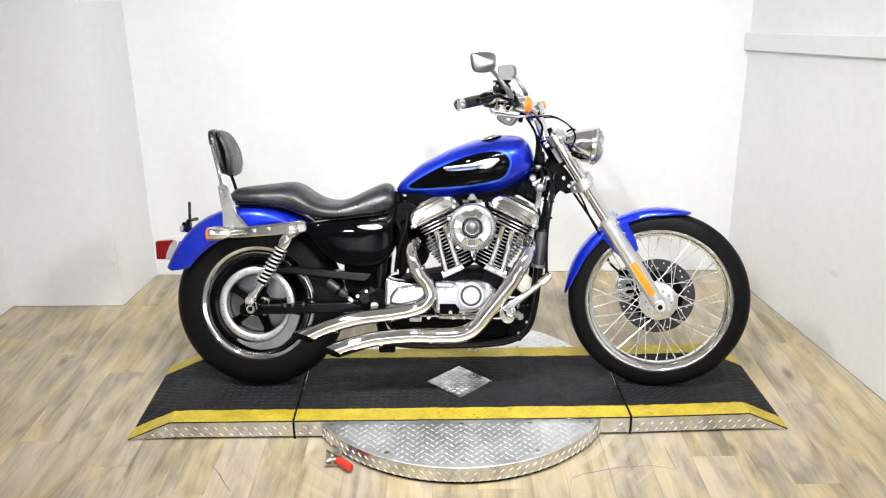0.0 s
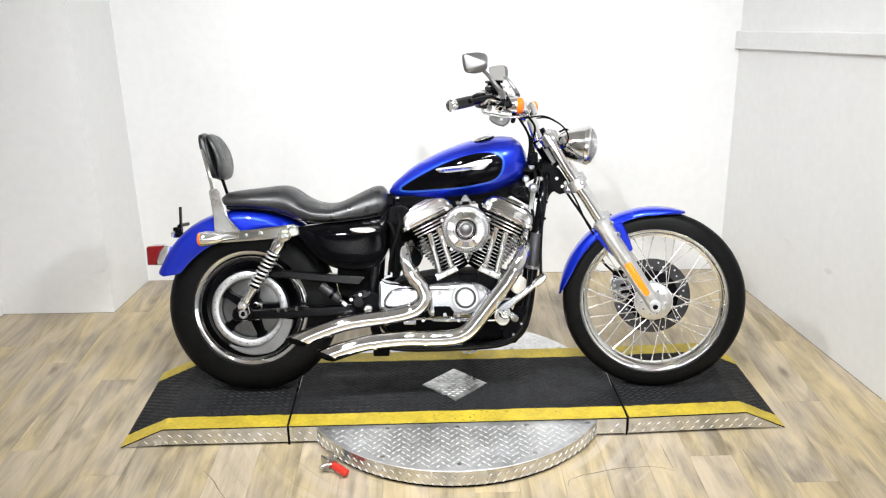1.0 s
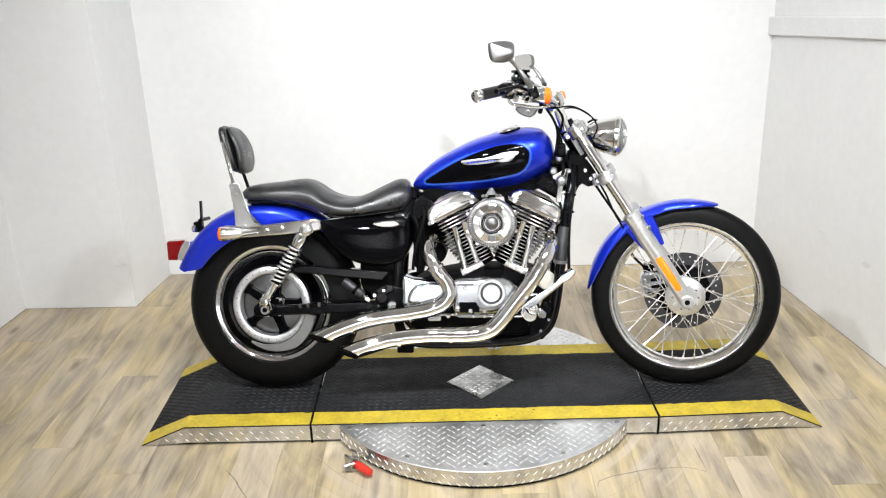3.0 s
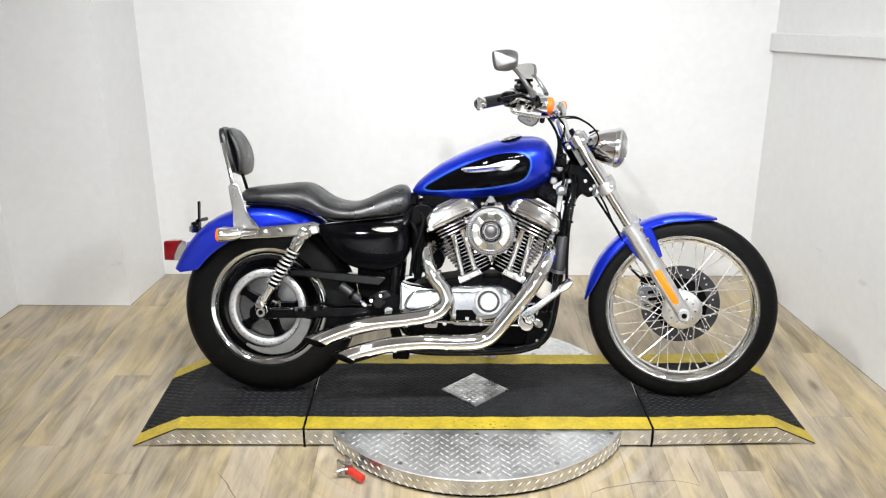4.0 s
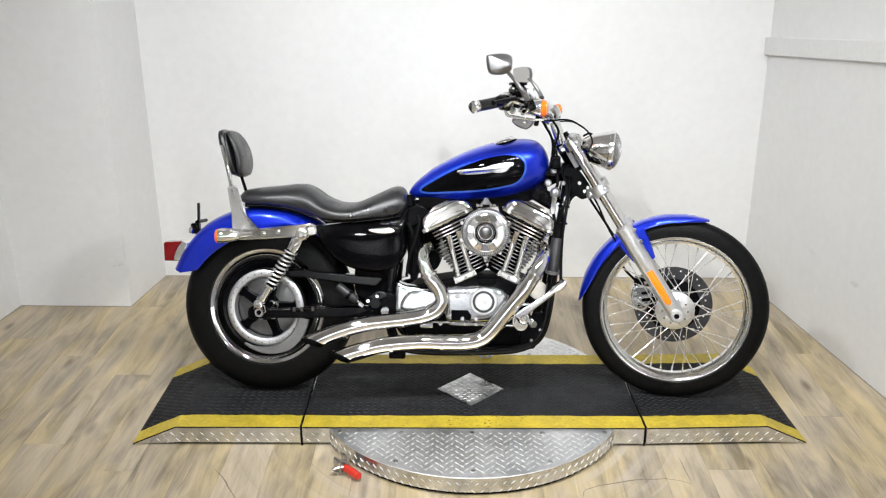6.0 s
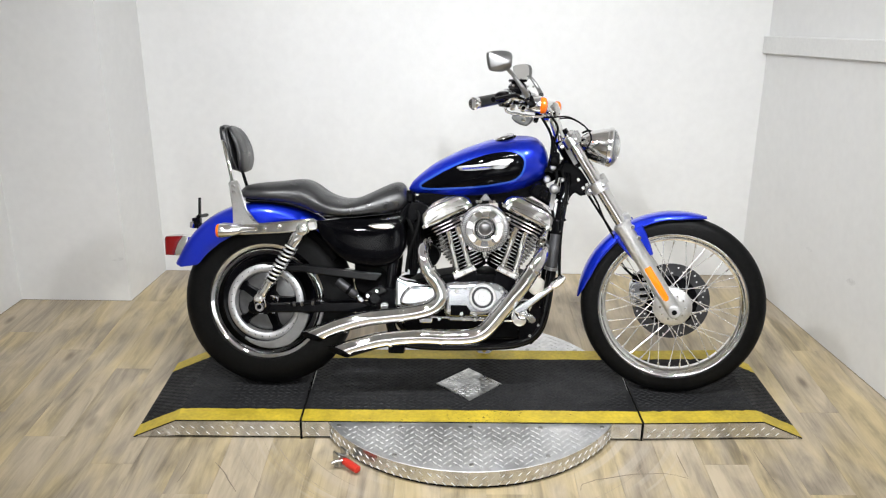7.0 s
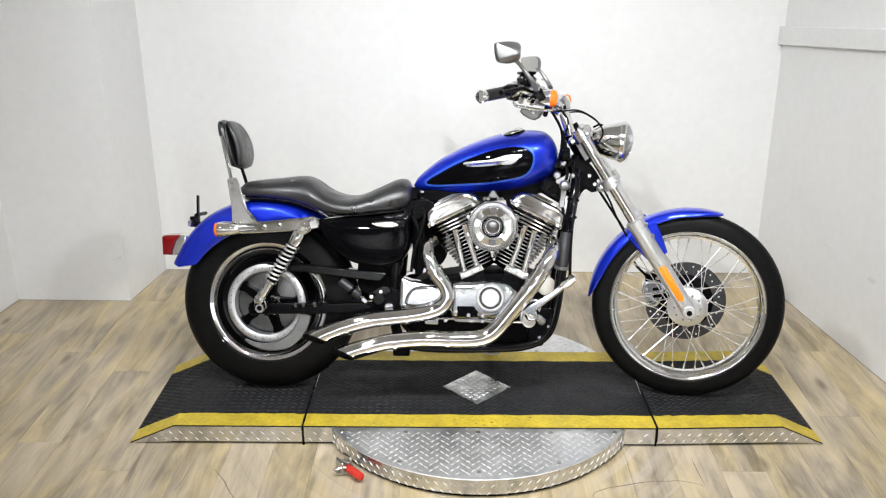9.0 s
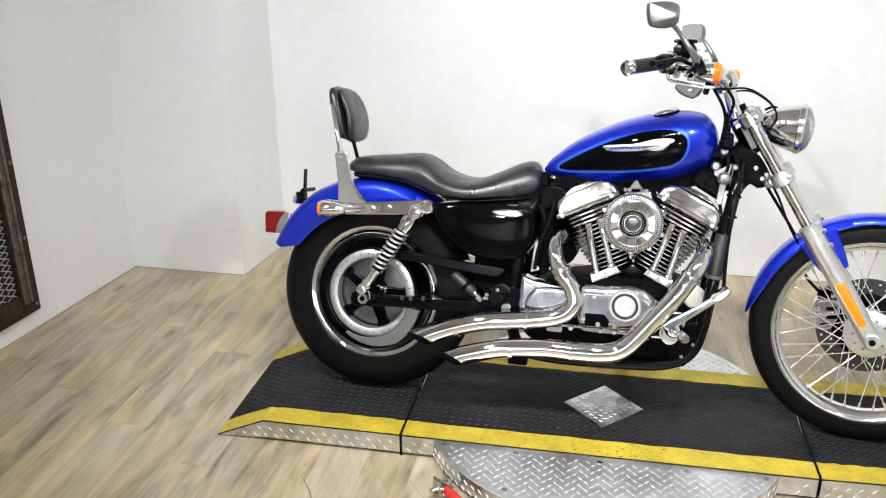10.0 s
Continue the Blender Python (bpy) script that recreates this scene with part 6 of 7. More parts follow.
# sleeves on the front down tube
part("tube_sleeve", Shape().tube([(0.311, -0.112, 0.606), (0.304, -0.116, 0.550), (0.296, -0.120, 0.486)], [0.0205, 0.0235, 0.0225], 20, smooth=4), "cast", bike, "dull grey sleeve round the down tube")
part("sleeve_clamp", Shape().lathe([(-0.006, 0.0235), (-0.005, 0.0255), (0.005, 0.0255), (0.006, 0.0235)], (0.2955, -0.120, 0.482), (0.12, -0.06, 1), 20), "shell", bike)
part("wiring_sleeve", Shape().tube([(0.338, -0.100, 0.740), (0.332, -0.122, 0.690), (0.326, -0.126, 0.620), (0.320, -0.126, 0.615)], 0.006, 10, smooth=4), "gloss", bike)
for z in (0.715, 0.655):
    part("cable_tie", Shape().lathe([(-0.004, 0.0205), (-0.003, 0.0225), (0.003, 0.0225), (0.004, 0.0205)], (float(np.interp(z, [0.45, 0.60, 0.745], [0.300, 0.318, 0.338])), -float(np.interp(z, [0.45, 0.60, 0.745], [0.115, 0.105, 0.075])), z), (0.12, 0.1, 1), 16), "satin", bike)

# ---- front end, turned slightly to the right ----
SINK["on"] = False
fw = fork("front_wheel", Shape().lathe([(-0.029, 0.262), (-0.0335, 0.2635), (-0.0365, 0.268), (-0.0370, 0.276), (-0.034, 0.281), (-0.028, 0.282), (-0.024, 0.276), (-0.010, 0.256), (0.010, 0.256), (0.020, 0.270), (0.025, 0.279), (0.031, 0.281),
                                        (0.036, 0.276), (0.036, 0.262), (0.030, 0.257), (0.016, 0.254), (0.012, 0.247), (-0.012, 0.247), (-0.015, 0.2535), (-0.021, 0.2545), (-0.025, 0.259)], FW_C, (0, 1, 0), 96, closed=True), "chrome", bike, "narrow chrome laced front wheel")
fork("tyre", Shape().lathe(tyre_profile(FR, 0.276, 0.046), FW_C, (0, 1, 0), 112), "tyre", fw, "narrow black front tyre")
s = Shape()
grooves(s, FW_C, FR, 0.046, 56, 0.276)
tagged(fork("tread_blocks", s, "tyre", fw), kind="stuff")
hub_bolts = Shape()
for k in range(10):
    a = 2 * math.pi * k / 10
    bolt(hub_bolts, FW_C + Vector((math.cos(a) * 0.046, -0.050, math.sin(a) * 0.046)), N, 0.0042, 0.004, 8)
each(fork("hub_bolts", hub_bolts, "steel", fw), "hub_bolt")
hub = fork("hub", Shape().lathe([(-0.050, 0.012), (-0.052, 0.040), (-0.050, 0.060), (-0.044, 0.070), (-0.036, 0.072), (-0.031, 0.066), (-0.026, 0.034), (0.026, 0.034), (0.034, 0.056), (0.044, 0.060), (0.050, 0.050), (0.052, 0.012)], FW_C, (0, 1, 0), 48), "alu", fw, "cast silver wheel hub")
for k in range(40):
    sy = -1 if k % 2 else 1
    grp = k // 2
    cross = 1 if grp % 2 else -1
    a_rim = 2 * math.pi * k / 40
    a_hub = a_rim + cross * radians(58)
    p = FW_C + Vector((math.cos(a_hub) * 0.054, sy * 0.038, math.sin(a_hub) * 0.054))
    q = FW_C + Vector((math.cos(a_rim) * 0.250, sy * 0.006, math.sin(a_rim) * 0.250))
    nip = q + (p - q).normalized() * 0.022
    fork("spoke", Shape().tube([p, nip, nip + (q - nip) * 0.05, q], [0.0017, 0.0017, 0.0034, 0.0034], 6), "spoke", fw)
disc_o = fork("brake_disc", Shape().lathe([(0.060, 0.098), (0.060, 0.146), (0.065, 0.146), (0.065, 0.098)], FW_C, (0, 1, 0), 64, closed=True), "cast", fw, "dark drilled front brake disc")
s = Shape()
for k in range(36):
    a = 2 * math.pi * k / 36
    r = 0.110 + 0.011 * (k % 3)
    bolt(s, FW_C + Vector((math.cos(a) * r, 0.0598, math.sin(a) * r)), (0, -1, 0), 0.0034, 0.0004, 8)
tagged(fork("disc_holes", s, "trim", disc_o), kind="stuff")
fork("disc_carrier", Shape().lathe([(0.050, 0.05), (0.056, 0.10), (0.060, 0.10), (0.054, 0.05)], FW_C, (0, 1, 0), 40, closed=True), "satin", disc_o)

# fork: direction from axle up to the top clamp
FORK = radians(32.5)
fd = Vector((-math.sin(FORK), 0, math.cos(FORK)))
AXLE_Z = FW_C
for sy in (-1, 1):
    y = sy * 0.100
    foot = FW_C + Vector((0, y, 0))
    leg = fork("fork_slider", Shape().lathe([(-0.024, 0.014), (-0.020, 0.022), (0.0, 0.026), (0.045, 0.026), (0.07, 0.0285), (0.33, 0.0300), (0.355, 0.032), (0.372, 0.033), (0.378, 0.027), (0.380, 0.021)], foot, fd, 28), "alu", bike, "cast aluminium fork slider")
    fork("fork_tube", Shape().tube([foot + fd * 0.37, foot + fd * 0.745], 0.0195, 24), "chrome", leg, "chrome fork tube")
    fork("fork_cap", Shape().lathe([(0.745, 0.023), (0.752, 0.023), (0.756, 0.018), (0.760, 0.014), (0.760, 0)], foot, fd, 20), "chrome", leg)
    fork("axle_boss", Shape().lathe([(0.0, 0.024), (0.030, 0.024), (0.034, 0.020), (0.034, 0.010), (0.016, 0.009)], foot, (0, sy, 0), 24), "alu", leg)
    fork("axle_bore", Shape().lathe([(0.0335, 0.0095), (0.0345, 0.0)], foot, (0, sy, 0), 20), "rubber", leg)
    s = Shape()
    side_v = Vector((math.cos(RAKE), 0, math.sin(RAKE)))
    c0, c1 = foot + fd * 0.050, foot + fd * 0.192
    rows = []
    for t, w in ((0, 0.005), (0.06, 0.0115), (0.5, 0.0130), (0.94, 0.0130), (1, 0.011)):
        c = c0 + (c1 - c0) * t + Vector((0, sy * 0.0265, 0))
        rows.append([c + side_v * w * k + Vector((0, sy * h, 0)) for k, h in ((-1, -0.006), (-1, 0.003), (-0.7, 0.005), (0.7, 0.005), (1, 0.003), (1, -0.006))])
    s.grid(rows).cap(rows[0]).cap(rows[-1][::-1])
    fork("reflector", s, "reflector", leg, "amber side reflector strip")
    s = Shape()
    for h in (0.345, 0.30):
        bolt(s, foot + fd * h + side_v * 0.030 + Vector((0, sy * 0.004, 0)), (0, sy, 0), 0.008, 0.018, 12)
    each(fork("fender_bolts", s, "chrome", leg), "fender_bolt")
fork("axle", Shape().tube([FW_C + Vector((0, -0.10, 0)), FW_C + Vector((0, 0.10, 0))], 0.010, 14), "steel", bike)
for h, nm in ((0.533, "lower_triple_clamp"), (0.726, "upper_triple_clamp")):
    s = Shape()
    for sy in (-1, 1):
        c = FW_C + fd * h + Vector((0, sy * 0.100, 0))
        s.lathe([(-0.020, 0.029), (-0.017, 0.032), (0.017, 0.032), (0.020, 0.029)], c, fd, 24)
        s.lathe([(-0.020, 0.020), (-0.020, 0.029)], c, fd, 24)
        s.lathe([(0.020, 0.029), (0.020, 0.020)], c, fd, 24)
    side_v = Vector((math.cos(RAKE), 0, math.sin(RAKE)))
    s.box(FW_C + fd * h - side_v * 0.026, (0.060, 0.165, 0.030), 0.010, pose(0, 0, 0, 0, -31.5, 0))
    ob = fork(nm, s, "alu" if h < 0.6 else "steel", bike, "fork triple clamp")
    s = Shape()
    for sy in (-1, 1):
        bolt(s, FW_C + fd * h + side_v * 0.020 + Vector((0, sy * 0.128, 0)), (0, sy, 0), 0.007, 0.008)
    each(fork("pinch_bolts", s, "steel", ob), "pinch_bolt")

# front fender with its side blades
ff_skirt = [(70, 0.350), (76, 0.344), (88, 0.334), (110, 0.326), (140, 0.320), (170, 0.326), (178, 0.346)]
ffender = fork("front_fender", fender_shape(FW_C, 0.357, 0.058, 72, 176.5, lambda a: lerp(ff_skirt, a), 48, 0.0, 0.0025, 0.16), "blue", bike, "narrow metallic blue front fender", angle=50)
for sy in (-1, 1):
    c = FW_C + fd * 0.29
    side_v = Vector((math.cos(RAKE), 0, math.sin(RAKE)))
    rows = []
    for hh, w0, w1 in ((0.040, -0.050, 0.062), (0.0, -0.046, 0.058), (-0.050, -0.036, 0.048), (-0.075, -0.028, 0.042)):
        rows.append([c + fd * hh + side_v * w0 + Vector((0, sy * 0.066, 0)), c + fd * hh + side_v * (w0 + 0.004) + Vector((0, sy * 0.072, 0)), c + fd * hh + side_v * (w1 - 0.004) + Vector((0, sy * 0.072, 0)), c + fd * hh + side_v * w1 + Vector((0, sy * 0.066, 0))])
    fork("fender_blade", Shape().grid(rows).grid([[q - Vector((0, sy * 0.004, 0)) for q in r] for r in rows]), "blue", ffender)

# caliper and hose on the far leg
cal_c = FW_C + Vector((-0.118, 0.066, 0.050))
cal_c = cal_c + Vector((0.002, 0, -0.020))
cal = fork("brake_caliper", Shape().prism(curve2([(-0.030, -0.050), (-0.044, 0.0), (-0.036, 0.036), (-0.012, 0.046), (0.030, 0.040), (0.036, 0.0), (0.020, -0.046), (-0.004, -0.056)], 3, True), -0.030, 0.035, 0.009, 4).moved(Matrix.Translation(cal_c)), "polish", bike, "polished front brake caliper with dark windows")
for bx, bz, w, h in ((0.010, 0.016, 0.030, 0.012), (0.014, -0.010, 0.032, 0.013), (-0.004, -0.036, 0.026, 0.010)):
    fork("pad_window", Shape().box(cal_c + Vector((bx, -0.0295, bz)), (w, 0.006, h), 0.003, pose(0, 0, 0, 0, -8, 0)), "flat", cal)
fork("caliper_bridge", Shape().prism(curve2([(-0.030, 0.036), (-0.028, 0.072), (-0.016, 0.064), (0.004, 0.086), (0.030, 0.070), (0.036, 0.038)], 2, True), -0.020, 0.030, 0.004).moved(Matrix.Translation(cal_c)), "satin", cal, "black caliper bracket")
s = Shape()
for bx, bz in ((-0.028, 0.012), (-0.022, -0.030), (0.010, 0.056)):
    bolt(s, cal_c + Vector((bx, -0.030, bz)), N, 0.007, 0.006, 14)
each(fork("caliper_bolts", s, "steel", cal), "caliper_bolt")
fork("brake_hose", Shape().tube([cal_c + Vector((-0.03, 0.0, 0.06)), cal_c + Vector((-0.075, 0.0, 0.11)), cal_c + Vector((-0.10, 0.02, 0.20)), FW_C + fd * 0.50 + Vector((-0.07, 0.05, 0)), FW_C + fd * 0.62 + Vector((-0.06, 0.06, 0))], 0.005, 8, smooth=5), "rubber", bike)

# headlight
hc = us(0.497, 0.0, 0.925)
hc.y = 0
head = fork("headlight", Shape().lathe([(-0.098, 0), (-0.097, 0.0210), (-0.09, 0.0350), (-0.062, 0.0525), (-0.02, 0.0647), (0.004, 0.0699), (0.006, 0.0738), (0.018, 0.0748), (0.024, 0.0708), (0.022, 0.0612)], hc, (1, 0, -0.10), 48), "lampshell", bike, "chrome bullet headlight")
fork("reflector_bowl", Shape().lathe([(0.018, 0.0647), (0, 0.0560), (-0.025, 0.0350), (-0.034, 0)], hc, (1, 0, -0.10), 40), "mirror", head)
fork("lens", Shape().lathe([(0.02, 0.0682), (0.026, 0.0673), (0.036, 0.0594), (0.047, 0.0393), (0.052, 0.0175), (0.053, 0)], hc, (1, 0, -0.10), 40), "clear", head, "clear glass headlight lens")
fork("headlight_stay", Shape().tube([hc + Vector((-0.045, 0, 0.05)), hc + Vector((-0.066, 0, 0.060)), hc + Vector((-0.090, 0, 0.050))], 0.004, 10, smooth=4), "satin", bike)
fork("headlight_bracket", Shape().tube([hc + Vector((-0.07, 0, -0.035)), hc + Vector((-0.10, 0, -0.05)), hc + Vector((-0.13, 0, -0.04))], 0.016, 14), "satin", bike)

# handlebar with risers
TOPC = FW_C + fd * 0.725 + Vector((-0.03, 0, 0))
bar_c = Vector((TOPC.x - 0.050, 0, 1.045))
for sy in (-1, 1):
    fork("riser", Shape().tube([Vector((TOPC.x - 0.012, sy * 0.045, TOPC.z)), Vector((bar_c.x, sy * 0.045, bar_c.z))], [0.019, 0.017], 18).lathe([(-0.017, 0.019), (-0.014, 0.024), (0.014, 0.024), (0.017, 0.019)], (bar_c.x, sy * 0.045, bar_c.z), (0, 1, 0), 20), "chrome", bike)
GI, GO = us(0.098, -0.300, 1.079), us(0.010, -0.414, 1.053)
half_bar = [Vector((bar_c.x, -0.0, bar_c.z)), Vector((bar_c.x, -0.10, bar_c.z)), Vector((bar_c.x - 0.005, -0.17, bar_c.z + 0.015)), Vector((bar_c.x - 0.045, -0.225, bar_c.z + 0.045)), Vector(((bar_c.x + GI.x) / 2 - 0.035, -0.262, GI.z + 0.004)), GI, GO]
bar_pts = half_bar[::-1] + [Vector((p.x, -p.y, p.z)) for p in half_bar[1:]]
bar = fork("handlebar", Shape().tube(bar_pts, 0.0127, 16, smooth=6), "chrome", bike, "pulled-back chrome handlebar")
MC = Vector((0.142, -0.425, 1.222))
for sy in (-1, 1):
    f = lambda p: Vector((p.x, p.y * (1 if sy < 0 else -1), p.z))
    gi, go = f(GI), f(GO)
    d = (go - gi)
    L = d.length
    d.normalize()
    grip = fork("hand_grip", Shape().lathe([(0.0, 0.019), (0.004, 0.021)] + [(0.008 + (L - 0.02) * k / 24, 0.0175 + (0.0016 if k % 2 else 0)) for k in range(25)] + [(L - 0.008, 0.019)], gi, d, 24), "grip", bike, "black rubber grip with chrome end cap")
    fork("end_cap", Shape().lathe([(L - 0.010, 0.0185), (L - 0.006, 0.021), (L + 0.010, 0.021), (L + 0.015, 0.016), (L + 0.016, 0)], gi, d, 24), "chrome", grip)
    # switch housing, master cylinder, lever
    sw = fork("switch_housing", Shape().lathe([(-0.060, 0.018), (-0.056, 0.026), (-0.012, 0.027), (-0.004, 0.024), (-0.002, 0.016)], gi, d, 20), "chrome", bike, "chrome switch housing")
    cyl = gi - d * 0.060 + Vector((0.020, 0, 0.026))
    swing = pose(0, 0, 0, 0, 0, 35 * (1 if sy < 0 else -1))
    if sy < 0:
        mc_ = fork("master_cylinder", Shape().box(cyl, (0.050, 0.070, 0.046), 0.014, swing), "gloss", bike, "gloss black hydraulic reservoir")
        fork("reservoir_lid", Shape().box(cyl + Vector((0.0, 0, 0.026)), (0.044, 0.062, 0.010), 0.004, swing), "satin", mc_, "black lid")
        for kx in (-1, 1):
            fork("lid_screw", Shape().lathe([(0, 0.0042), (0.002, 0.0042), (0.003, 0.003), (0.003, 0)], cyl + swing @ Vector((0, 0.022 * kx, 0.031)), (0, 0, 1), 10), "steel", mc_)
    else:
        mc_ = fork("clutch_perch", Shape().box(gi - d * 0.055 + Vector((0.012, 0, 0.0)), (0.034, 0.046, 0.030), 0.010, swing), "polish", bike, "polished clutch lever perch")
    lev = [gi - d * 0.03 + Vector((0.045, 0, 0.004)), gi + d * 0.02 + Vector((0.060, 0, 0.012)), gi + d * 0.07 + Vector((0.056, 0, 0.012)), go + d * -0.03 + Vector((0.048, 0, 0.010)), go + d * -0.018 + Vector((0.049, 0, 0.010))]
    fork("lever", Shape().tube(lev, [0.009, 0.0075, 0.0065, 0.0065, 0.0085], 10, smooth=4), "gloss", mc_, "dark polished hand lever")
    fork("throttle_cable" if sy < 0 else "clutch_cable", Shape().tube([gi - d * 0.04 + Vector((0.01, 0, -0.02)), gi - d * 0.08 + Vector((0.06, 0, -0.035)), Vector((bar_c.x - 0.02, sy * 0.16, bar_c.z - 0.02)), Vector((bar_c.x + 0.01, sy * 0.10, 0.95)), Vector((bar_c.x - 0.005, sy * 0.07, 0.84)), Vector((bar_c.x - 0.03, sy * 0.06, 0.75))], 0.0048, 8, smooth=5), "rubber", bike)
    low = 0.0 if sy < 0 else 0.012
    fork("hose", Shape().tube([cyl + Vector((0.02, 0, -0.02)), f(Vector((0.250, -0.190, 1.045 - low))), f(Vector((0.279, -0.122, 1.032 - low))), f(Vector((0.3485, -0.113, 1.037 - low))), f(Vector((0.393, -0.1085, 1.019 - low))), f(Vector((0.425, -0.106, 0.993 - low))), f(Vector((0.441, -0.100, 0.959 - low))), f(Vector((0.425, -0.080, 0.920)))], 0.0030, 8, smooth=6), "rubber", bike)
    pod = fork("switch_pod", Shape().box(gi - d * 0.030 + Vector((-0.006, 0, -0.018)), (0.036, 0.046, 0.034), 0.008, pose(0, 0, 0, 0, 12, 38 * (1 if sy < 0 else -1))), "gloss", bike, "gloss black switch pod")
    for kk in range(3):
        fork("button", Shape().lathe([(0, 0.006), (0.005, 0.006), (0.007, 0.004), (0.007, 0)], gi - d * (0.015 + 0.014 * kk) + Vector((-0.016, sy * 0.020, -0.016 + 0.004 * kk)), (-0.5, sy * 0.8, 0.1), 12), "chrome", pod)
    fork("perch_clamp", Shape().lathe([(-0.086, 0.017), (-0.084, 0.022), (-0.068, 0.022), (-0.066, 0.017)], gi, d, 20), "chrome", mc_)
    for kk in (-1, 1):
        fork("perch_bolt", Shape().lathe([(0, 0.0045), (0.004, 0.0045), (0.005, 0.003), (0.005, 0)], cyl + Vector((0.012 * kk, sy * 0.032, 0.010)), (0, sy, 0.15), 10), "chrome", mc_)
    fork("lever_pivot", Shape().lathe([(-0.012, 0.009), (0.010, 0.009), (0.013, 0.006), (0.013, 0)], gi - d * 0.036 + Vector((0.042, 0, 0.0)), (0, 0, 1), 14), "chrome", mc_)
    # domed throttle housing, bar bracket and the bright loop of the lever guard
    dome = f(Vector((0.140, -0.330, 1.112)))
    fork("housing_dome", Shape().lathe([(-0.040, 0.0), (-0.039, 0.008), (-0.030, 0.015), (-0.012, 0.019), (0.012, 0.019), (0.030, 0.015), (0.039, 0.008), (0.040, 0)], dome - Vector((0, 0, 0.006)), d, 24), "gloss", sw)
    fork("housing_band", Shape().lathe([(-0.006, 0.0275), (-0.005, 0.029), (0.005, 0.029), (0.006, 0.0275)], gi - d * 0.034, d, 28), "chrome", sw)
    fork("bar_block", Shape().box(f(Vector((0.190, -0.298, 1.104))), (0.052, 0.030, 0.026), 0.008, pose(0, 0, 0, 0, 18, 30 * (1 if sy < 0 else -1))), "polish", mc_)
    fork("cable_block", Shape().box(f(Vector((0.228, -0.255, 1.090))), (0.034, 0.030, 0.044), 0.008, pose(0, 0, 0, 0, -20, 0)), "gloss", mc_)
    fork("cable_guide", Shape().box(f(Vector((0.250, -0.206, 1.036))), (0.016, 0.020, 0.040), 0.004, pose(0, 0, 0, 0, 12, 0)), "satin", bike)
    fork("guide_loop", Shape().tube([f(Vector(p)) for p in ((0.150, -0.282, 1.086), (0.147, -0.280, 1.068), (0.156, -0.278, 1.054), (0.186, -0.274, 1.0485), (0.239, -0.268, 1.040), (0.276, -0.262, 1.040))], [0.004, 0.005, 0.005, 0.0055, 0.0045, 0.004], 10, smooth=5), "chrome", mc_)
    for bx, by, bz, br in ((0.172, -0.290, 1.070, 0.011), (0.196, -0.282, 1.073, 0.008), (0.206, -0.268, 1.064, 0.010), (0.222, -0.276, 1.070, 0.006)):
        fork("fitting", Shape().lathe([(0, br), (0.010, br), (0.013, br * 0.7), (0.013, 0)], f(Vector((bx, by, bz))), (0.2, sy * 0.9, 0.3), 16), "chrome", mc_)
    # mirror
    m0 = f(MC) - Vector((0, 0, 0.018 if sy > 0 else 0))
    stem0 = f(Vector((0.226, -0.345, 1.112)))
    mir = fork("mirror_stem", Shape().tube([stem0, f(Vector((0.214, -0.372, 1.134))), f(Vector((0.182, -0.385, 1.178))), m0 + Vector((0.012, 0, -0.010))], [0.011, 0.0085, 0.0065, 0.007], 12, smooth=5), "shell", bike, "chrome mirror with tapered shell")
    fork("stem_foot", Shape().tube([f(Vector((0.222, -0.310, 1.098))), stem0], 0.011, 12), "gloss", mir)
    out = -1 if sy < 0 else 1
    sh = [(a * 0.92, b * 1.06) for a, b in curve2([(-0.048, 0.024), (-0.018, 0.033), (0.038, 0.029), (0.048, 0.020), (0.046, -0.012), (0.034, -0.028), (-0.010, -0.031), (-0.040, -0.022), (-0.048, -0.004)], 5, True)]
    def mir_pt(a, b, depth):
        # shell faces back; tilt a little outwards and up
        v = Vector((depth, out * a, b))
        return m0 + (pose(0, 0, 0, 0, -8, out * 52) @ v)
    rows = [[mir_pt(a, b, -0.010) for a, b in sh], [mir_pt(a * 1.0, b * 1.0, 0.0) for a, b in sh], [mir_pt(a * 0.95 - 0.001, b * 0.94, 0.007) for a, b in sh], [mir_pt(a * 0.5 - 0.011, b * 0.48 - 0.003, 0.021) for a, b in sh], [mir_pt(a * 0.14 - 0.018, b * 0.14 - 0.006, 0.031) for a, b in sh]]
    fork("mirror_shell", Shape().grid(rows, close_v=True).cap(rows[-1]), "shell", mir, angle=50)
    rows = [[mir_pt(a * f2, b * f2, -0.0085) for a, b in sh] for f2 in (0.99, 0.5, 0.02)]
    fork("mirror_glass", Shape().grid(rows, close_v=True), "mirror", mir)
    # front turn signal
    sg = Vector((0.262, -0.225, 1.078))
    if sy > 0:
        sg = Vector((0.288, 0.225, 1.060))
    fork_sig = bullet_signal(fork, sg, (1, 0, -0.05), 0.030, 0.055)
    fork("stalk", Shape().tube([sg + Vector((-0.03, 0, 0)), Vector((bar_c.x - 0.02, sy * 0.19, bar_c.z + 0.012))], 0.008, 10), "chrome", fork_sig)
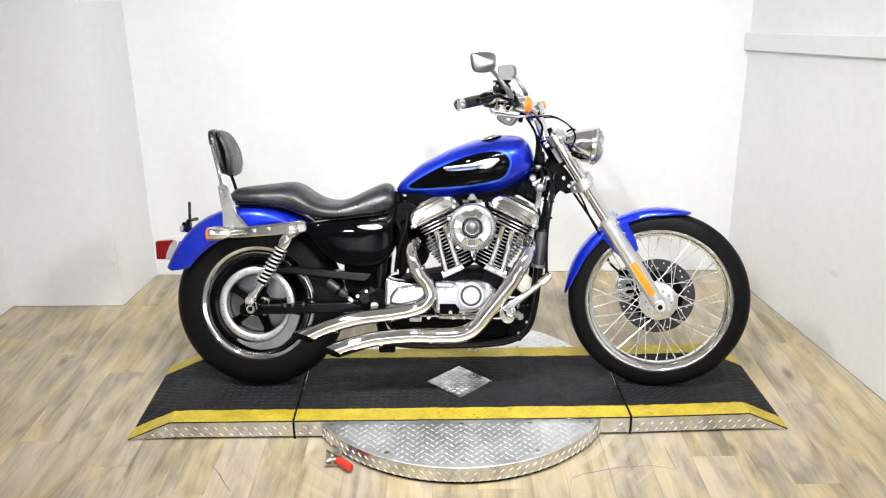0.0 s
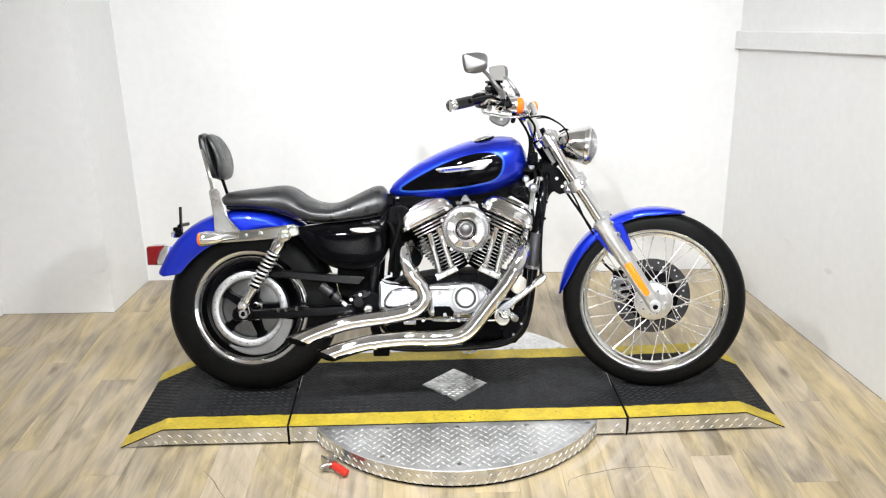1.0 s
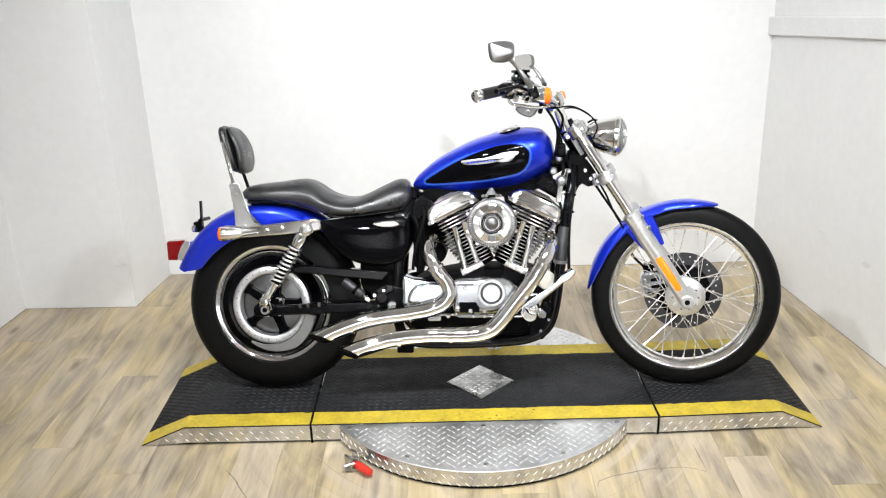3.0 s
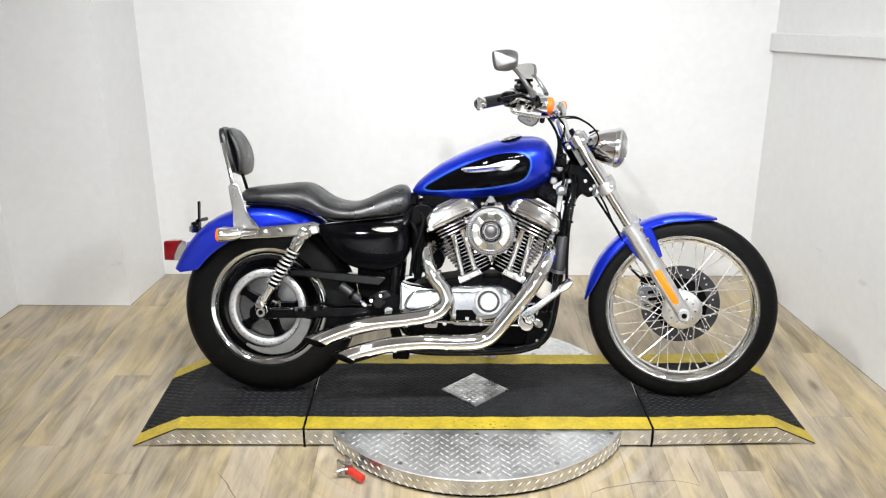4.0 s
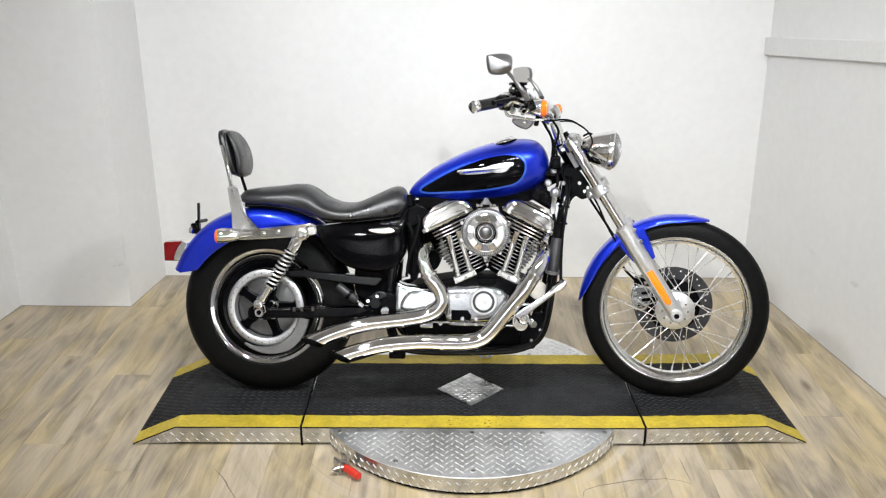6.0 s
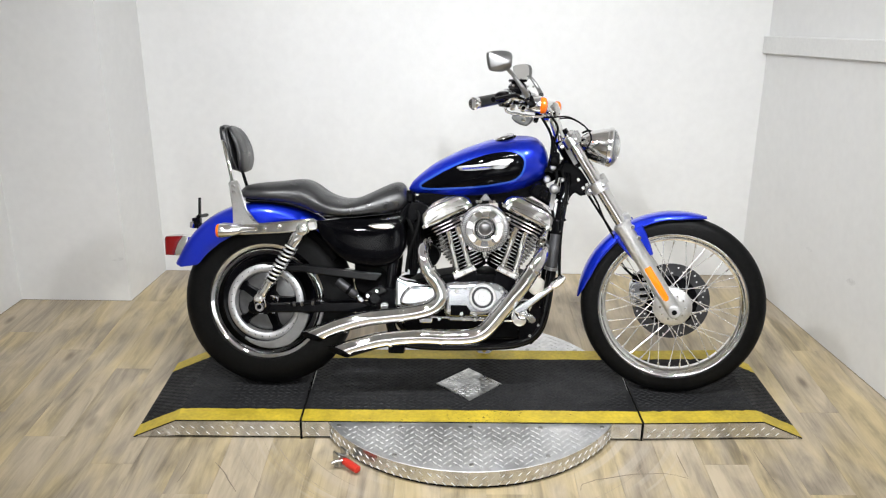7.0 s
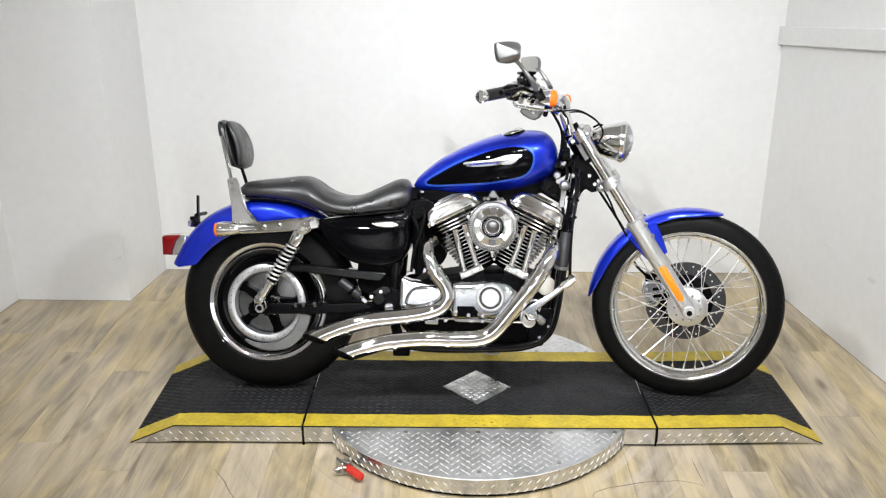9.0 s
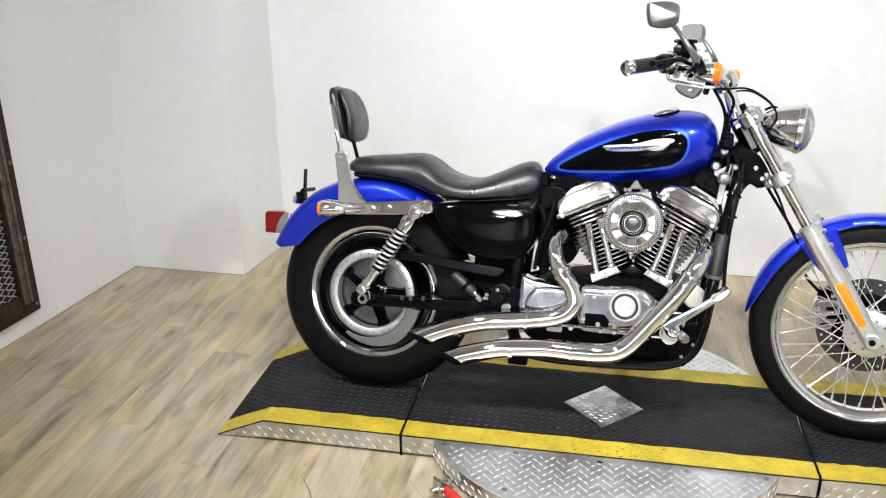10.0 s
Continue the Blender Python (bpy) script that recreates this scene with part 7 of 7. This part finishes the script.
# speedometer cup behind the headlight and ignition switch
fork("speedometer", Shape().lathe([(-0.04, 0.028), (-0.03, 0.040), (0.0, 0.044), (0.006, 0.042), (0.006, 0)], Vector((bar_c.x - 0.015, 0, bar_c.z + 0.015)), (-0.5, 0, 0.85), 32), "chrome", bike, "small chrome speedometer")
part("ignition_switch", Shape().box((0.300, -0.09, 0.875), (0.035, 0.04, 0.05), 0.006).lathe([(0, 0.016), (0.02, 0.016), (0.024, 0.011), (0.024, 0)], (0.298, -0.11, 0.872), N, 18), "satin", bike)
ind = fork("switch_bracket", Shape().prism(curve2([(-0.036, 0.014), (-0.028, -0.008), (0.012, -0.024), (0.034, -0.004), (0.030, 0.012)], 2, True), -0.024, 0.024, 0.005).moved(Matrix.Translation(us(0.176, -0.22, 1.012))), "brake", bike, "angular dull steel bracket under the bar")
fork("bracket_bolt", Shape().lathe([(0, 0.008), (0.005, 0.008), (0.007, 0.005), (0.007, 0)], us(0.178, -0.246, 1.010), (0, -1, 0), 14), "steel", ind)
fork("bar_clamp", Shape().box((bar_c.x, 0, bar_c.z + 0.012), (0.045, 0.12, 0.030), 0.008), "chrome", bike)
# wiring and cables between the bars and the steering neck
for k, (ya, xb, zb) in enumerate(((-0.07, 0.318, 0.80), (0.05, 0.32, 0.80))):
    fork("cable", Shape().tube([(bar_c.x + 0.01, ya * 2.2, bar_c.z - 0.01), (bar_c.x + 0.03 - 0.012 * k, ya * 1.6, bar_c.z - 0.05), (bar_c.x + 0.015, ya * 1.2, 0.93), (xb - 0.01, ya, 0.88), (xb, ya * 0.9, zb)], 0.0042, 8, smooth=5), "rubber", bike)
fork("brake_union", Shape().box(FW_C + fd * 0.515 + Vector((-0.035, -0.07, 0)), (0.030, 0.030, 0.022), 0.004).tube([FW_C + fd * 0.515 + Vector((-0.035, -0.088, 0)), FW_C + fd * 0.515 + Vector((-0.035, -0.05, 0))], 0.007, 10), "steel", bike)
fork("speed_cable", Shape().tube([FW_C + fd * 0.51 + Vector((-0.035, -0.07, -0.01)), FW_C + fd * 0.45 + Vector((-0.045, -0.065, 0)), FW_C + fd * 0.37 + Vector((-0.058, -0.06, 0)), FW_C + fd * 0.29 + Vector((-0.062, -0.05, 0))], 0.0036, 8, smooth=4), "rubber", bike)


# ---- floor boards, last ----
floor = Shape()
floor.box((-0.2, -2.8, -0.03), (7.0, 8.8, 0.05), 0.004)
floor = tagged(part("floor", floor, "gap"), "greyed oak vinyl plank floor, worn in front of the turntable", "floor", kind="structure")
PLANK_W, PLANK_L = 0.152, 1.22
rest = Shape()
plank_meshes = {}


def plank_mesh(length):
    key = round(length, 3)
    if key not in plank_meshes:
        me = bpy.data.meshes.new("plank")
        w, l, t, b = PLANK_W / 2 - 0.0003, length / 2 - 0.0003, 0.0052, 0.0003
        pts = [(sx * (w - q), sy * (l - q), z) for z, q in ((-t, 0), (-b, 0), (0, b)) for sx, sy in ((-1, -1), (1, -1), (1, 1), (-1, 1))]
        me.from_pydata(pts, [], [(i + r, (i + 1) % 4 + r, (i + 1) % 4 + r + 4, i + r + 4) for r in (0, 4) for i in range(4)] + [(8, 9, 10, 11)])
        me.materials.append(M["plank"])
        plank_meshes[key] = me
    return plank_meshes[key]


columns = int(7.0 / PLANK_W)
for c in range(columns):
    x = -3.6 + (c + 0.5) * PLANK_W
    y = -7.1 + ((c * 0.43) % 1.0) * PLANK_L - PLANK_L
    while y < 1.5:
        y0, y1 = max(y, -7.1), min(y + PLANK_L, 1.46)
        left = np.interp(y0, [-7.0, 0.08, 0.954, 1.35], [-3.15, -2.295, -2.187, -2.187]) - 0.2
        right = np.interp(y0, [-7.0, -0.075, 1.33], [2.80, 1.656, 1.445]) + 0.2
        if y1 - y0 > 0.02 and left < x < right:
            mid_y = (y0 + y1) / 2
            if -2.6 < x < 2.0 and y1 > -1.6:
                ob = new("plank", plank_mesh(y1 - y0))
                ob.parent = floor
                ob.location = (x, mid_y, 0.0)
            else:
                w, l = PLANK_W / 2 - 0.0006, (y1 - y0) / 2 - 0.0006
                rest.add([(x - w, mid_y - l, 0), (x + w, mid_y - l, 0), (x + w, mid_y + l, 0), (x - w, mid_y + l, 0)], [(0, 1, 2, 3)])
        y += PLANK_L
tagged(part("plank_field", rest, "plank", floor), kind="stuff")

# old scratches and cracks in the boards in front of the turntable
def scratch(pairs, width=0.003, smooth=0, material="crack"):
    pts = curve2(pairs, smooth) if smooth else pairs
    sh, left, right = Shape(), [], []
    for i, (x, y) in enumerate(pts):
        a, b = pts[max(i - 1, 0)], pts[min(i + 1, len(pts) - 1)]
        t = Vector((b[0] - a[0], b[1] - a[1])).normalized()
        w = width / 2 * (0.35 + 0.65 * math.sin(math.pi * (i + 0.5) / len(pts))) * random.uniform(0.7, 1.2)
        left.append((x - t.y * w, y + t.x * w, 0.0008))
        right.append((x + t.y * w, y - t.x * w, 0.0008))
    sh.grid([left, right])
    part("floor_scratch", sh, material, floor)


scratch([(0.362, -0.585), (0.366, -0.560), (0.373, -0.550), (0.42, -0.525), (0.454, -0.517), (0.52, -0.498), (0.555, -0.490), (0.62, -0.487), (0.653, -0.483), (0.70, -0.495), (0.733, -0.514)], 0.004)
scratch([(-0.972, -0.423), (-0.975, -0.50), (-0.985, -0.562)], 0.003, 4)
scratch([(-0.887, -0.438), (-0.84, -0.50), (-0.816, -0.544), (-0.776, -0.608)], 0.0045, 4)
scratch([(1.006, -0.318), (1.008, -0.40), (1.013, -0.458), (1.025, -0.572)], 0.0025, 4)
scratch([(0.728, -0.354), (0.730, -0.42), (0.735, -0.504)], 0.003, 4)
for r, a0, a1, w in ((0.76, 198, 232, 0.0025), (0.80, 200, 240, 0.0018), (0.685, 205, 236, 0.0025), (0.90, 204, 226, 0.0018), (0.74, 300, 326, 0.002)):
    n = 22
    scratch([(math.cos(radians(a0 + (a1 - a0) * k / n)) * r, math.sin(radians(a0 + (a1 - a0) * k / n)) * r - 0.006) for k in range(n + 1)], w, 0, "rub")

# dark open joint between the boards and the walls
for a, c in ((BACK_R, RIGHT_KNEE), (LEFT_KNEE, PIL_B), (PIL_B, PIL_A), (PIL_A, BACK_L), (BACK_L, BACK_R)):
    d = (c - a).normalized()
    n = Vector((d.y, -d.x, 0)) * 0.006
    tagged(part("edge_gap", Shape().add([a + Vector((0, 0, 0.0012)), c + Vector((0, 0, 0.0012)), c + n + Vector((0, 0, 0.0012)), a + n + Vector((0, 0, 0.0012))], [(3, 2, 1, 0)]), "gap", floor))
